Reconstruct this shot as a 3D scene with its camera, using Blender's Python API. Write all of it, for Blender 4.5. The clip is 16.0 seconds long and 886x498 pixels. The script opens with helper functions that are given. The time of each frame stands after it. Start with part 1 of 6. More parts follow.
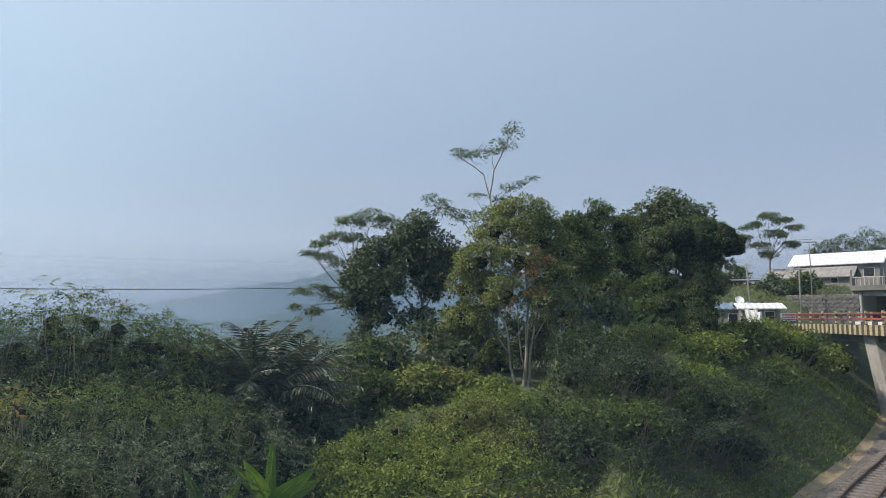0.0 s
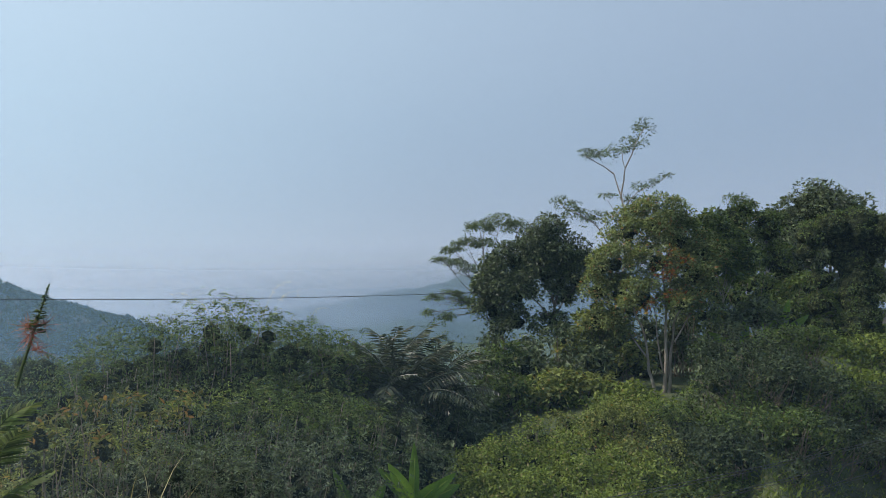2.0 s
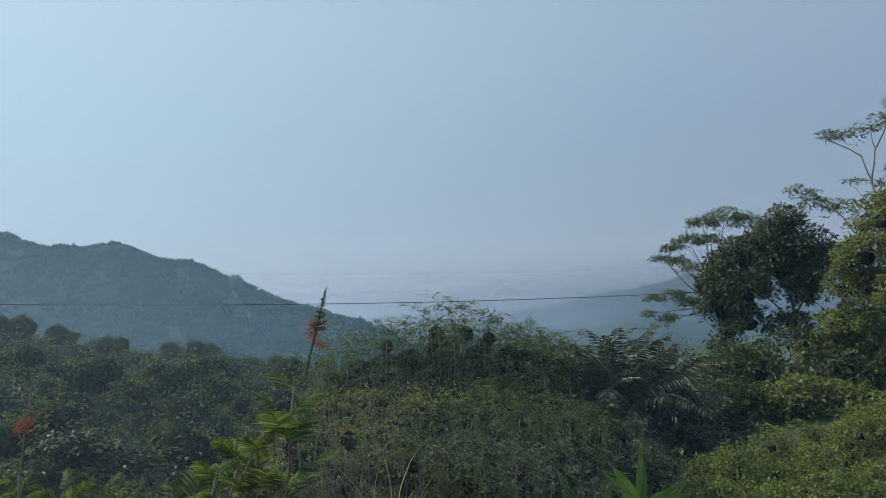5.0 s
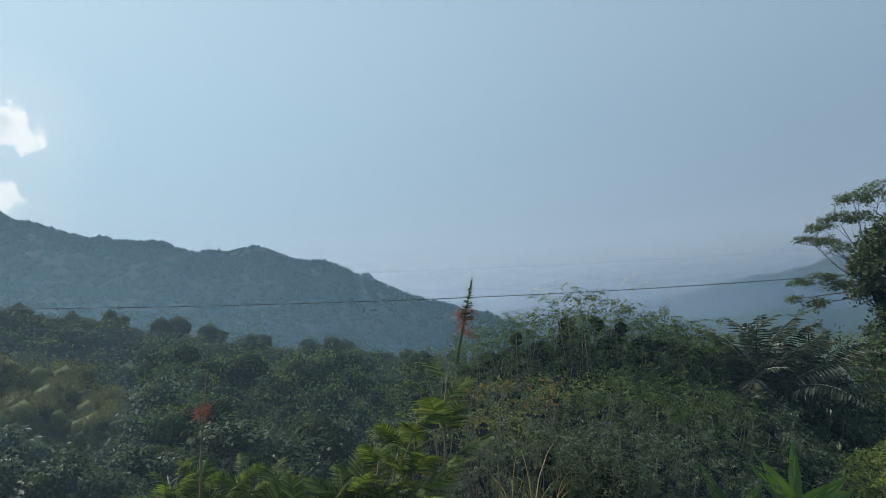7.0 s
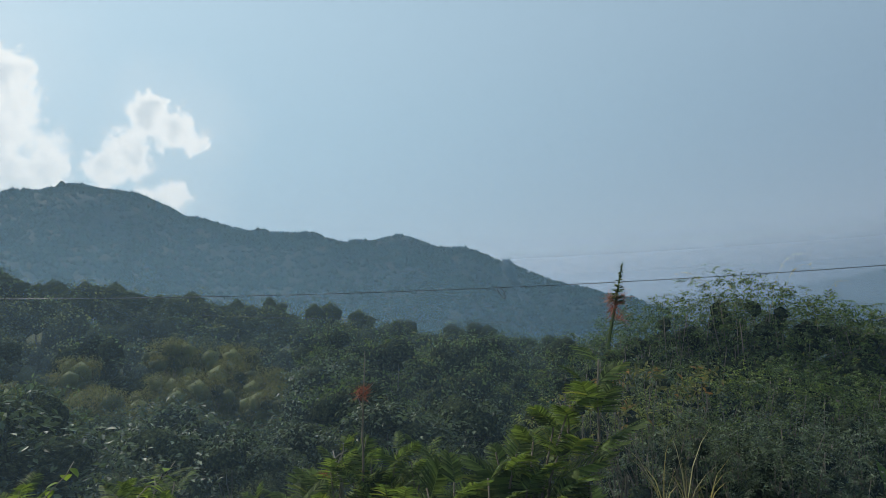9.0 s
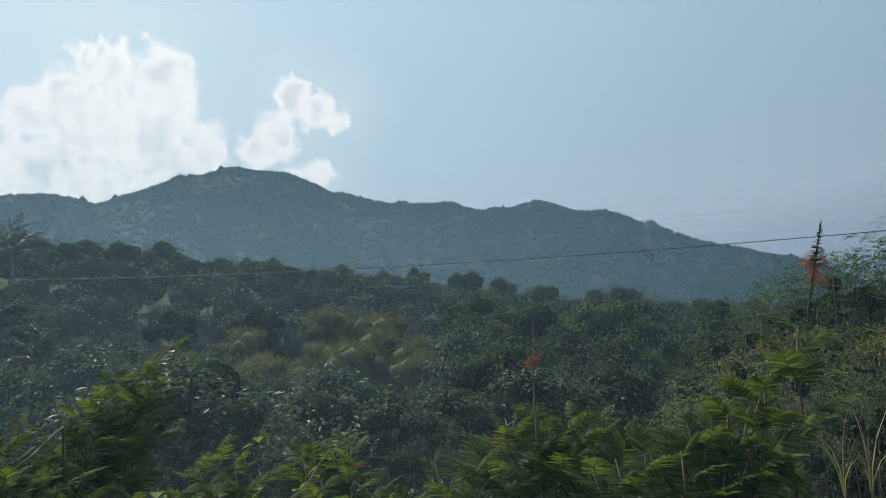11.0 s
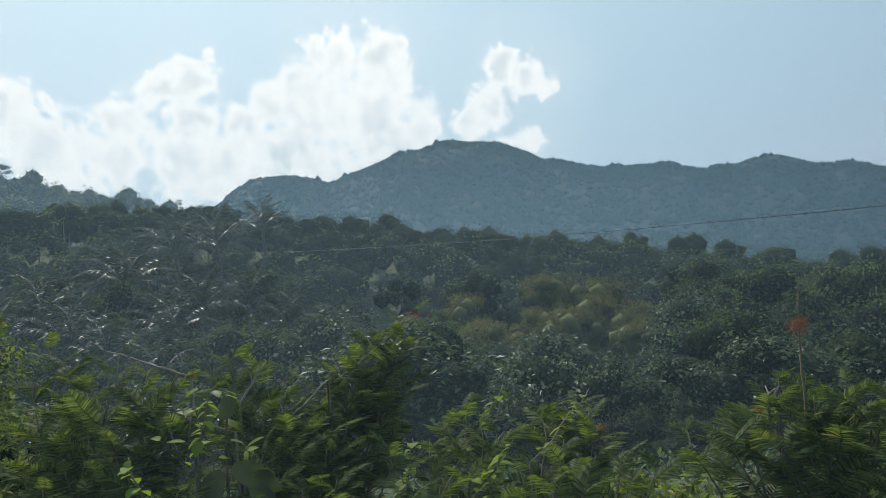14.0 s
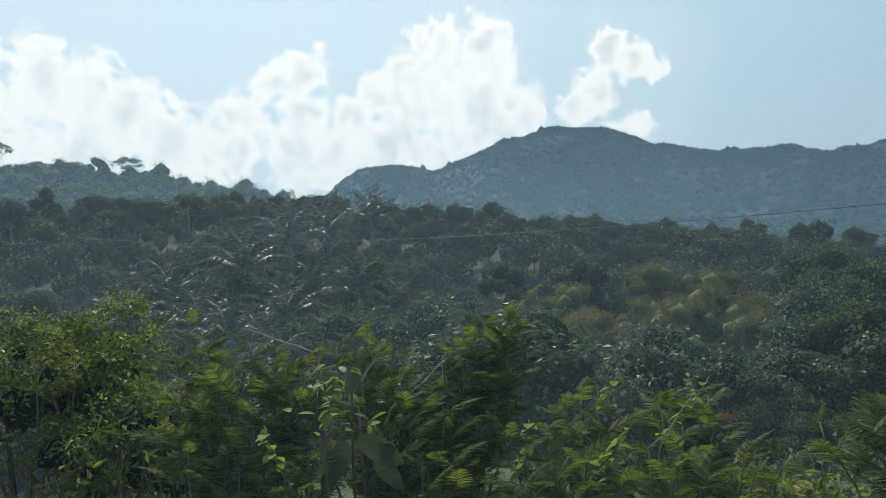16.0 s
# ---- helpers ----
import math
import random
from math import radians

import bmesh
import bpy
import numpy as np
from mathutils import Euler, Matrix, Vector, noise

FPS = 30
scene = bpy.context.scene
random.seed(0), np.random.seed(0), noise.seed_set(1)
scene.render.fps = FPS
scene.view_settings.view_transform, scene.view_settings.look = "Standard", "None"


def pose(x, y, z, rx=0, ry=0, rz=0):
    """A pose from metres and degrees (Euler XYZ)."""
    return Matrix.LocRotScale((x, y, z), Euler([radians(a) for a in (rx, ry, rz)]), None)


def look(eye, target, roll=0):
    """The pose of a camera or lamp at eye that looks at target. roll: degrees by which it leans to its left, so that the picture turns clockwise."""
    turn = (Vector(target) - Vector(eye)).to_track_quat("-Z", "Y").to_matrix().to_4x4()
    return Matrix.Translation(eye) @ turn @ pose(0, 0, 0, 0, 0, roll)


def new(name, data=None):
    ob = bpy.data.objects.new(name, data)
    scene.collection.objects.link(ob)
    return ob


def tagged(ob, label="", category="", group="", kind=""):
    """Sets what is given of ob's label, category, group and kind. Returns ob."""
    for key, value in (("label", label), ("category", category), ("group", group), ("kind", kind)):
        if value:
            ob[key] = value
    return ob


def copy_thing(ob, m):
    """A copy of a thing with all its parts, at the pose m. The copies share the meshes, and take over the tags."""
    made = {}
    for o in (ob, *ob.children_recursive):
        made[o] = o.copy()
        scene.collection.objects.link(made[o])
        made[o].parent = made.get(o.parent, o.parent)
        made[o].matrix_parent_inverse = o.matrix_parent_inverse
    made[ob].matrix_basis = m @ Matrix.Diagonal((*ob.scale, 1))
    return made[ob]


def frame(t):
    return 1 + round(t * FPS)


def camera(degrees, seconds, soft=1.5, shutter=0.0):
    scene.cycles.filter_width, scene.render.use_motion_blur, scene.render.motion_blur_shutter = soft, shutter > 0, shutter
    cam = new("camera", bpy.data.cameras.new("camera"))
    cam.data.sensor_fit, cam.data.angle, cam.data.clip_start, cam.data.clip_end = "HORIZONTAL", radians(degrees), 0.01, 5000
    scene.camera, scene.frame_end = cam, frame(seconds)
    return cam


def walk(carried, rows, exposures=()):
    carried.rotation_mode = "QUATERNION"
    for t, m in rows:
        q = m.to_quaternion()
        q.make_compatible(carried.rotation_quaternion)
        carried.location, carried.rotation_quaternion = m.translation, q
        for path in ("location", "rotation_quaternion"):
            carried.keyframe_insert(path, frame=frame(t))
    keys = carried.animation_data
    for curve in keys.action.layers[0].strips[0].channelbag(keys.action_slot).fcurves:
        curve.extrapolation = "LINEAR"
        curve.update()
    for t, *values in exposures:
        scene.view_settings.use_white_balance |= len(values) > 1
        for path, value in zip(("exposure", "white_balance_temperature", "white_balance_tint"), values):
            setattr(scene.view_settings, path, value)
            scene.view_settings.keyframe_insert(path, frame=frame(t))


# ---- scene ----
FOV, EYE = 63.92, 7.0
cam = camera(FOV, 16.0, soft=0.8, shutter=0.0)
# seconds, place, turn to the left, tilt up, lean to the right; the camera is held out and swings round the body
ROWS = [
    (0.0, -0.000, 0.420, 7.000, 0.39, 5.52, 0.19),
    (0.5, -0.050, 0.405, 7.008, 1.68, 5.49, 0.33),
    (1.0, -0.092, 0.402, 7.014, 3.27, 5.69, 0.52),
    (1.5, -0.126, 0.404, 7.016, 6.41, 5.56, 0.55),
    (2.0, -0.145, 0.413, 7.015, 10.71, 5.95, 0.80),
    (2.5, -0.151, 0.422, 7.014, 14.31, 6.22, 0.71),
    (3.0, -0.156, 0.412, 7.009, 17.13, 6.27, 0.76),
    (3.5, -0.160, 0.394, 7.010, 20.15, 6.49, 0.76),
    (4.0, -0.166, 0.374, 7.011, 23.03, 6.48, 0.58),
    (6.5, -0.215, 0.263, 6.995, 35.09, 6.22, 1.97),
    (7.0, -0.219, 0.263, 6.994, 37.98, 6.05, 2.09),
    (7.5, -0.216, 0.257, 6.994, 41.10, 5.69, 1.81),
    (8.0, -0.207, 0.237, 6.993, 44.03, 5.92, 1.68),
    (8.5, -0.206, 0.229, 6.991, 46.93, 5.80, 1.83),
    (9.0, -0.211, 0.216, 6.991, 49.33, 5.34, 2.23),
    (11.5, -0.301, 0.118, 7.010, 63.84, 2.73, 3.85),
    (12.0, -0.314, 0.101, 7.004, 67.04, 2.31, 3.96),
    (12.5, -0.321, 0.090, 7.001, 69.93, 2.21, 4.06),
    (13.0, -0.339, 0.082, 7.001, 72.20, 2.00, 4.38),
    (13.5, -0.354, 0.065, 6.997, 75.00, 2.02, 4.73),
    (14.0, -0.351, 0.048, 6.993, 77.91, 1.80, 4.65),
    (14.5, -0.337, 0.028, 6.992, 80.43, 1.89, 4.69),
    (15.0, -0.337, 0.011, 6.990, 82.75, 1.83, 4.76),
    (15.5, -0.330, -0.007, 6.982, 84.93, 1.51, 4.47),
    (16.0, -0.312, -0.019, 6.974, 86.34, 1.49, 4.33),
]


def heading(az, el=0.0):
    """Unit vector az degrees to the left of +y and el degrees up."""
    a, e = radians(az), radians(el)
    return Vector((-math.sin(a) * math.cos(e), math.cos(a) * math.cos(e), math.sin(e)))


def held(x, y, z, az, tilt, lean):
    eye = Vector((x, y, z))
    return look(eye, eye + heading(az, tilt), -lean)


# seconds, stops, kelvin, tint: the phone's own balance drifts as it turns to the sun
EXPOSURES = [(0.0, 0.55, 6750, 17), (1.5, 0.48, 6680, 16), (3.0, 0.3, 6580, 14), (4.0, 0.2, 6500, 13), (6.5, 0.1, 6420, 11), (7.5, 0.04, 6370, 9), (8.0, -0.03, 6350, 9), (9.0, -0.04, 6380, 9), (12.0, 0.06, 6500, 10), (16.0, 0.13, 6520, 9)]
walk(cam, [(t, held(*row)) for t, *row in ROWS], EXPOSURES)

# ---- world, sun, exposure ----
SUN_AZ, SUN_EL = 101.0, 45.0
world = bpy.data.worlds.new("world")
scene.world = world
world.use_nodes = True


def world_sky():
    nt = world.node_tree
    N, L = nt.nodes, nt.links
    N.clear()
    out = N.new("ShaderNodeOutputWorld")
    sky = N.new("ShaderNodeTexSky")
    sky.sky_type, sky.sun_disc = "NISHITA", False
    sky.sun_elevation, sky.sun_rotation = radians(SUN_EL), radians(-SUN_AZ)
    sky.altitude, sky.air_density, sky.dust_density, sky.ozone_density = 300, 1.0, 3.2, 2.0
    bg = N.new("ShaderNodeBackground")
    bg.inputs["Strength"].default_value = 0.105
    co = N.new("ShaderNodeTexCoord")

    def math_node(op, a, b=None, clamp=False):
        m = N.new("ShaderNodeMath")
        m.operation, m.use_clamp = op, clamp
        for k, v in enumerate((a, b)):
            if v is None:
                continue
            if isinstance(v, (int, float)):
                m.inputs[k].default_value = v
            else:
                L.new(v, m.inputs[k])
        return m.outputs[0]

    def fbm(scale, detail, rough, warp=0.0):
        n = N.new("ShaderNodeTexNoise")
        n.inputs["Scale"].default_value, n.inputs["Detail"].default_value = scale, detail
        n.inputs["Roughness"].default_value, n.inputs["Distortion"].default_value = rough, warp
        L.new(co.outputs["Generated"], n.inputs["Vector"])
        return n.outputs["Fac"]

    # heaps of cumulus: direction, half width in degrees
    heaps = [(81.8, 17.4, 2.2), (85.3, 17.2, 2.3), (80.6, 16.0, 1.7), (87.6, 14.8, 2.3), (82.4, 13.1, 3.4), (86.2, 12.5, 3.4), (90.6, 14.1, 1.8), (86.0, 9.0, 3.6), (90.0, 10.1, 2.7), (78.9, 11.9, 1.9), (81.4, 9.0, 3.2), (92.9, 12.7, 1.8), (96.4, 15.8, 1.9), (99.1, 14.8, 1.9), (96.5, 12.8, 2.7), (101.1, 12.7, 2.1),
             (98.0, 9.9, 3.2), (101.9, 9.8, 2.7), (70.0, 14.8, 1.9), (72.2, 15.6, 1.5), (68.8, 13.9, 1.1), (73.1, 12.9, 1.8), (75.0, 11.8, 1.6), (71.2, 9.4, 1.8), (112.1, 14.3, 2.7), (114.8, 14.8, 3.2), (109.7, 12.5, 2.7), (113.0, 10.7, 4.1), (106.5, 10.5, 3.2), (94.2, 9.5, 3.0), (120.4, 12.6, 5.9), (128.3, 10.5, 7.8)]
    # the heaps' outlines are torn by turbulence
    bent = None
    for scale, amount in ((12.0, 0.03), (30.0, 0.035), (75.0, 0.02)):
        tn, sub, mad = N.new("ShaderNodeTexNoise"), N.new("ShaderNodeVectorMath"), N.new("ShaderNodeVectorMath")
        tn.inputs["Scale"].default_value, tn.inputs["Detail"].default_value = scale, 5
        L.new(co.outputs["Generated"], tn.inputs["Vector"])
        sub.operation, mad.operation = "SUBTRACT", "MULTIPLY_ADD"
        L.new(tn.outputs["Color"], sub.inputs[0])
        sub.inputs[1].default_value = (0.5, 0.5, 0.5)
        L.new(sub.outputs[0], mad.inputs[0])
        mad.inputs[1].default_value = (amount, amount, amount)
        L.new(co.outputs["Generated"] if bent is None else bent.outputs[0], mad.inputs[2])
        bent = mad
    total = None
    for az, el, r in heaps:
        d = N.new("ShaderNodeVectorMath")
        d.operation = "DISTANCE"
        L.new(bent.outputs[0], d.inputs[0])
        d.inputs[1].default_value = heading(az, el)
        rr = math.tan(radians(r))
        lobe = math_node("MULTIPLY", math_node("SUBTRACT", 1.0, math_node("DIVIDE", d.outputs["Value"], rr * 1.4)), 1.15)
        if total is None:
            total = lobe
        else:
            join = N.new("ShaderNodeMath")
            join.operation = "SMOOTH_MAX"
            L.new(total, join.inputs[0])
            L.new(lobe, join.inputs[1])
            join.inputs[2].default_value = 0.25
            total = join.outputs[0]
    billow = math_node("ADD", math_node("MULTIPLY", fbm(19, 9, 0.66, 0.5), 2.3), math_node("MULTIPLY", fbm(52, 9, 0.72, 0.4), 1.5))
    dens = math_node("ADD", total, math_node("SUBTRACT", billow, 2.1))
    ramp = N.new("ShaderNodeMapRange")
    ramp.interpolation_type = "SMOOTHSTEP"
    ramp.inputs["From Min"].default_value, ramp.inputs["From Max"].default_value = -0.05, 0.42
    L.new(dens, ramp.inputs["Value"])
    # the thick middles are greyer in soft patches, the rims bright
    thick = N.new("ShaderNodeMapRange")
    thick.interpolation_type = "SMOOTHSTEP"
    thick.inputs["From Min"].default_value, thick.inputs["From Max"].default_value = 0.2, 1.0
    L.new(dens, thick.inputs["Value"])
    fold = N.new("ShaderNodeMapRange")
    fold.interpolation_type = "SMOOTHSTEP"
    fold.inputs["From Min"].default_value, fold.inputs["From Max"].default_value = 0.36, 0.64
    L.new(fbm(21, 7, 0.6, 0.6), fold.inputs["Value"])
    shade = math_node("MULTIPLY", thick.outputs[0], math_node("ADD", 0.35, math_node("MULTIPLY", fold.outputs[0], 0.75)), True)
    tone = N.new("ShaderNodeMix")
    tone.data_type = "RGBA"
    tone.inputs[6].default_value, tone.inputs[7].default_value = (10.0, 10.0, 9.7, 1), (6.9, 7.5, 7.8, 1)
    L.new(shade, tone.inputs[0])
    mix = N.new("ShaderNodeMix")
    mix.data_type = "RGBA"
    L.new(math_node("MULTIPLY", math_node("MULTIPLY", ramp.outputs[0], 0.93), math_node("MULTIPLY", math_node("ADD", total, 0.12), 4.0, True)), mix.inputs[0])
    hazy = N.new("ShaderNodeMix")
    hazy.data_type = "RGBA"
    hazy.inputs[0].default_value = 0.85
    # haze is brighter towards the sun
    dot = N.new("ShaderNodeVectorMath")
    dot.operation = "DOT_PRODUCT"
    L.new(co.outputs["Generated"], dot.inputs[0])
    dot.inputs[1].default_value = heading(SUN_AZ, 25)
    glow = math_node("POWER", math_node("ADD", math_node("MULTIPLY", dot.outputs["Value"], 0.5), 0.5), 2.3)
    veil = N.new("ShaderNodeMix")
    veil.data_type = "RGBA"
    veil.inputs[6].default_value, veil.inputs[7].default_value = (2.4, 3.25, 4.3, 1), (5.1, 7.1, 8.2, 1)
    L.new(glow, veil.inputs[0])
    L.new(veil.outputs[2], hazy.inputs[7])
    L.new(sky.outputs[0], hazy.inputs[6])
    # pale dusty band along the horizon, faintly pink away from the sun
    sep = N.new("ShaderNodeSeparateXYZ")
    L.new(co.outputs["Generated"], sep.inputs[0])
    low = math_node("POWER", math_node("SUBTRACT", 1.0, math_node("DIVIDE", math_node("ABSOLUTE", sep.outputs["Z"]), 0.3), True), 2.0)
    band = N.new("ShaderNodeMix")
    band.data_type = "RGBA"
    band.inputs[7].default_value = (5.4, 5.75, 6.6, 1)
    L.new(math_node("MULTIPLY", low, 0.75), band.inputs[0])
    L.new(hazy.outputs[2], band.inputs[6])
    # milky veil round the cumulus
    milk = N.new("ShaderNodeMapRange")
    milk.interpolation_type = "SMOOTHSTEP"
    milk.inputs["From Min"].default_value, milk.inputs["From Max"].default_value = -1.8, 0.3
    L.new(math_node("ADD", total, math_node("MULTIPLY", math_node("SUBTRACT", fbm(7, 6, 0.6, 0.5), 0.5), 1.6)), milk.inputs["Value"])
    film = N.new("ShaderNodeMix")
    film.data_type = "RGBA"
    film.inputs[7].default_value = (8.2, 8.7, 8.9, 1)
    L.new(math_node("MULTIPLY", milk.outputs[0], 0.2), film.inputs[0])
    L.new(band.outputs[2], film.inputs[6])
    L.new(film.outputs[2], mix.inputs[6])
    L.new(tone.outputs[2], mix.inputs[7])
    L.new(mix.outputs[2], bg.inputs["Color"])
    L.new(bg.outputs[0], out.inputs["Surface"])


world_sky()
sun = new("sun", bpy.data.lights.new("sun", "SUN"))
sun.data.energy, sun.data.angle, sun.data.color = 3.1, radians(0.6), (1.0, 0.93, 0.82)
sun.matrix_world = look(heading(SUN_AZ, SUN_EL) * 100, (0, 0, 0))

# ---- materials ----


def material(name):
    m = bpy.data.materials.new(name)
    m.use_nodes = True
    nt = m.node_tree
    return m, nt, nt.nodes["Principled BSDF"]


def noise_node(nt, scale, detail=4, rough=0.55, coord="Object"):
    c = nt.nodes.new("ShaderNodeTexCoord")
    n = nt.nodes.new("ShaderNodeTexNoise")
    n.inputs["Scale"].default_value, n.inputs["Detail"].default_value, n.inputs["Roughness"].default_value = scale, detail, rough
    nt.links.new(c.outputs[coord], n.inputs["Vector"])
    return n.outputs["Fac"]


def ramp_node(nt, fac, stops):
    r = nt.nodes.new("ShaderNodeValToRGB")
    while len(r.color_ramp.elements) < len(stops):
        r.color_ramp.elements.new(0.5)
    for e, (p, c) in zip(r.color_ramp.elements, stops):
        e.position, e.color = p, (*c, 1)
    nt.links.new(fac, r.inputs["Fac"])
    return r.outputs["Color"]


def mix_node(nt, fac, a, b, blend="MIX"):
    m = nt.nodes.new("ShaderNodeMix")
    m.data_type, m.blend_type = "RGBA", blend
    for k, v in ((0, fac), (6, a), (7, b)):
        if isinstance(v, (int, float)):
            m.inputs[k].default_value = v
        elif isinstance(v, tuple):
            m.inputs[k].default_value = (*v, 1)
        else:
            nt.links.new(v, m.inputs[k])
    return m.outputs[2]


def bump_node(nt, fac, strength, dist):
    b = nt.nodes.new("ShaderNodeBump")
    b.inputs["Strength"].default_value, b.inputs["Distance"].default_value = strength, dist
    nt.links.new(fac, b.inputs["Height"])
    return b.outputs["Normal"]


def leaf_material(name, dark, light, odd=None, odd_share=0.06, rough=0.55, shine=0.22, through_light=0.35, patch=0.5):
    """Leaves: every leaf has a shade of its own, boughs differ, light comes through the blade."""
    m, nt, p = material(name)
    g = nt.nodes.new("ShaderNodeNewGeometry")
    col = ramp_node(nt, g.outputs["Random Per Island"], [(0.0, [c * 0.6 for c in dark]), (0.55, [(a + b) * 0.48 for a, b in zip(dark, light)]), (1.0, [c * 1.3 for c in light])])
    big = noise_node(nt, patch, 2, 0.5)
    col = mix_node(nt, big, mix_node(nt, 1.0, col, (0.72, 0.78, 0.8), "MULTIPLY"), mix_node(nt, 1.0, col, (1.28, 1.2, 1.0), "MULTIPLY"))
    if odd:
        r = nt.nodes.new("ShaderNodeMath")
        r.operation = "FRACT"
        s = nt.nodes.new("ShaderNodeMath")
        s.operation = "MULTIPLY"
        s.inputs[1].default_value = 37.7
        nt.links.new(g.outputs["Random Per Island"], s.inputs[0])
        nt.links.new(s.outputs[0], r.inputs[0])
        c = nt.nodes.new("ShaderNodeMath")
        c.operation = "LESS_THAN"
        c.inputs[1].default_value = odd_share
        nt.links.new(r.outputs[0], c.inputs[0])
        col = mix_node(nt, c.outputs[0], col, odd)
    nt.links.new(col, p.inputs["Base Color"])
    p.inputs["Roughness"].default_value, p.inputs["Specular IOR Level"].default_value = rough, shine
    t = nt.nodes.new("ShaderNodeBsdfTranslucent")
    nt.links.new(mix_node(nt, 1.0, col, (1.35, 1.35, 0.75), "MULTIPLY"), t.inputs["Color"])
    mx = nt.nodes.new("ShaderNodeMixShader")
    mx.inputs[0].default_value = through_light
    nt.links.new(p.outputs[0], mx.inputs[1])
    nt.links.new(t.outputs[0], mx.inputs[2])
    nt.links.new(mx.outputs[0], nt.nodes["Material Output"].inputs["Surface"])
    return m


def solid(name, a, b, scale=3.0, rough=0.8, metal=0.0, bump=0.3, dist=0.01, detail=6, shine=0.4):
    """Plain surface with two-scale mottling between the colours a and b."""
    m, nt, p = material(name)
    f1, f2 = noise_node(nt, scale, detail), noise_node(nt, scale * 9, 4)
    col = ramp_node(nt, f1, [(0.3, a), (0.7, b)])
    col = mix_node(nt, 0.35, col, ramp_node(nt, f2, [(0.3, (0.55, 0.55, 0.55)), (0.7, (1.0, 1.0, 1.0))]), "MULTIPLY")
    nt.links.new(col, p.inputs["Base Color"])
    p.inputs["Roughness"].default_value, p.inputs["Metallic"].default_value, p.inputs["Specular IOR Level"].default_value = rough, metal, shine
    nt.links.new(bump_node(nt, f2, bump, dist), p.inputs["Normal"])
    return m


LEAF_MID = leaf_material("leaf_mid", (0.036, 0.063, 0.021), (0.1, 0.145, 0.042), (0.15, 0.15, 0.05), 0.05)
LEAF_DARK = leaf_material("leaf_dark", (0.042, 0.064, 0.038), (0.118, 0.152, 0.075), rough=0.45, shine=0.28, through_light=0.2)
LEAF_BRIGHT = leaf_material("leaf_bright", (0.085, 0.128, 0.03), (0.2, 0.255, 0.062), (0.24, 0.23, 0.09), 0.06, through_light=0.4)
LEAF_AIRY = leaf_material("leaf_airy", (0.06, 0.088, 0.055), (0.13, 0.17, 0.1), through_light=0.4)
LEAF_PALE = leaf_material("leaf_pale", (0.1, 0.135, 0.052), (0.23, 0.275, 0.115), (0.3, 0.17, 0.07), 0.04, through_light=0.4, patch=0.7)
LEAF_YELLOW = leaf_material("leaf_yellow", (0.095, 0.125, 0.04), (0.22, 0.25, 0.085), (0.28, 0.2, 0.06), 0.04, through_light=0.4)
LEAF_RUST = leaf_material("leaf_rust", (0.16, 0.06, 0.03), (0.3, 0.12, 0.04), (0.3, 0.2, 0.04), 0.3)
LEAF_GREY = leaf_material("leaf_grey", (0.045, 0.06, 0.035), (0.115, 0.132, 0.075), rough=0.55, shine=0.18, through_light=0.25)
LEAF_FERN = leaf_material("leaf_fern", (0.055, 0.09, 0.028), (0.12, 0.165, 0.048), (0.16, 0.18, 0.04), 0.05, rough=0.6, shine=0.12, through_light=0.46)
LEAF_BAMBOO = leaf_material("leaf_bamboo", (0.1, 0.102, 0.032), (0.19, 0.185, 0.068), (0.17, 0.14, 0.06), 0.1, through_light=0.35, patch=0.15)
LEAF_PALM = leaf_material("leaf_palm", (0.03, 0.042, 0.03), (0.07, 0.085, 0.055), (0.16, 0.13, 0.07), 0.05, rough=0.4, shine=0.32, through_light=0.15)
LEAF_BANANA = leaf_material("leaf_banana", (0.09, 0.17, 0.03), (0.14, 0.24, 0.05), rough=0.4, through_light=0.5)
LEAF_LIME = leaf_material("leaf_lime", (0.15, 0.23, 0.035), (0.27, 0.35, 0.07), rough=0.6, shine=0.12, through_light=0.46)
LEAF_FAR = leaf_material("leaf_far", (0.034, 0.056, 0.026), (0.12, 0.165, 0.07), (0.15, 0.15, 0.05), 0.08, rough=0.6, shine=0.1, through_light=0.32, patch=0.06)
LEAF_DUSK = leaf_material("leaf_dusk", (0.022, 0.036, 0.022), (0.07, 0.095, 0.05), rough=0.6, shine=0.12, through_light=0.2, patch=0.06)
LEAF_OLIVE = leaf_material("leaf_olive", (0.07, 0.082, 0.03), (0.15, 0.16, 0.065), rough=0.6, shine=0.1, through_light=0.32, patch=0.06)
LEAF_RIDGE = leaf_material("leaf_ridge", (0.03, 0.045, 0.028), (0.024, 0.035, 0.02), rough=1.0, shine=0.0, through_light=0.5, patch=0.008)
LEAF_OCHRE = leaf_material("leaf_ochre", (0.11, 0.12, 0.035), (0.2, 0.19, 0.06), (0.26, 0.15, 0.05), 0.15)
GRASS = leaf_material("grass_blade", (0.085, 0.13, 0.034), (0.2, 0.245, 0.07), (0.2, 0.18, 0.08), 0.06, through_light=0.4, patch=0.25)
STRAW = leaf_material("straw", (0.2, 0.16, 0.08), (0.36, 0.31, 0.17), rough=0.6, through_light=0.3)
RED_FLOWER = leaf_material("red_flower", (0.25, 0.07, 0.055), (0.36, 0.12, 0.09), rough=0.6, through_light=0.4)


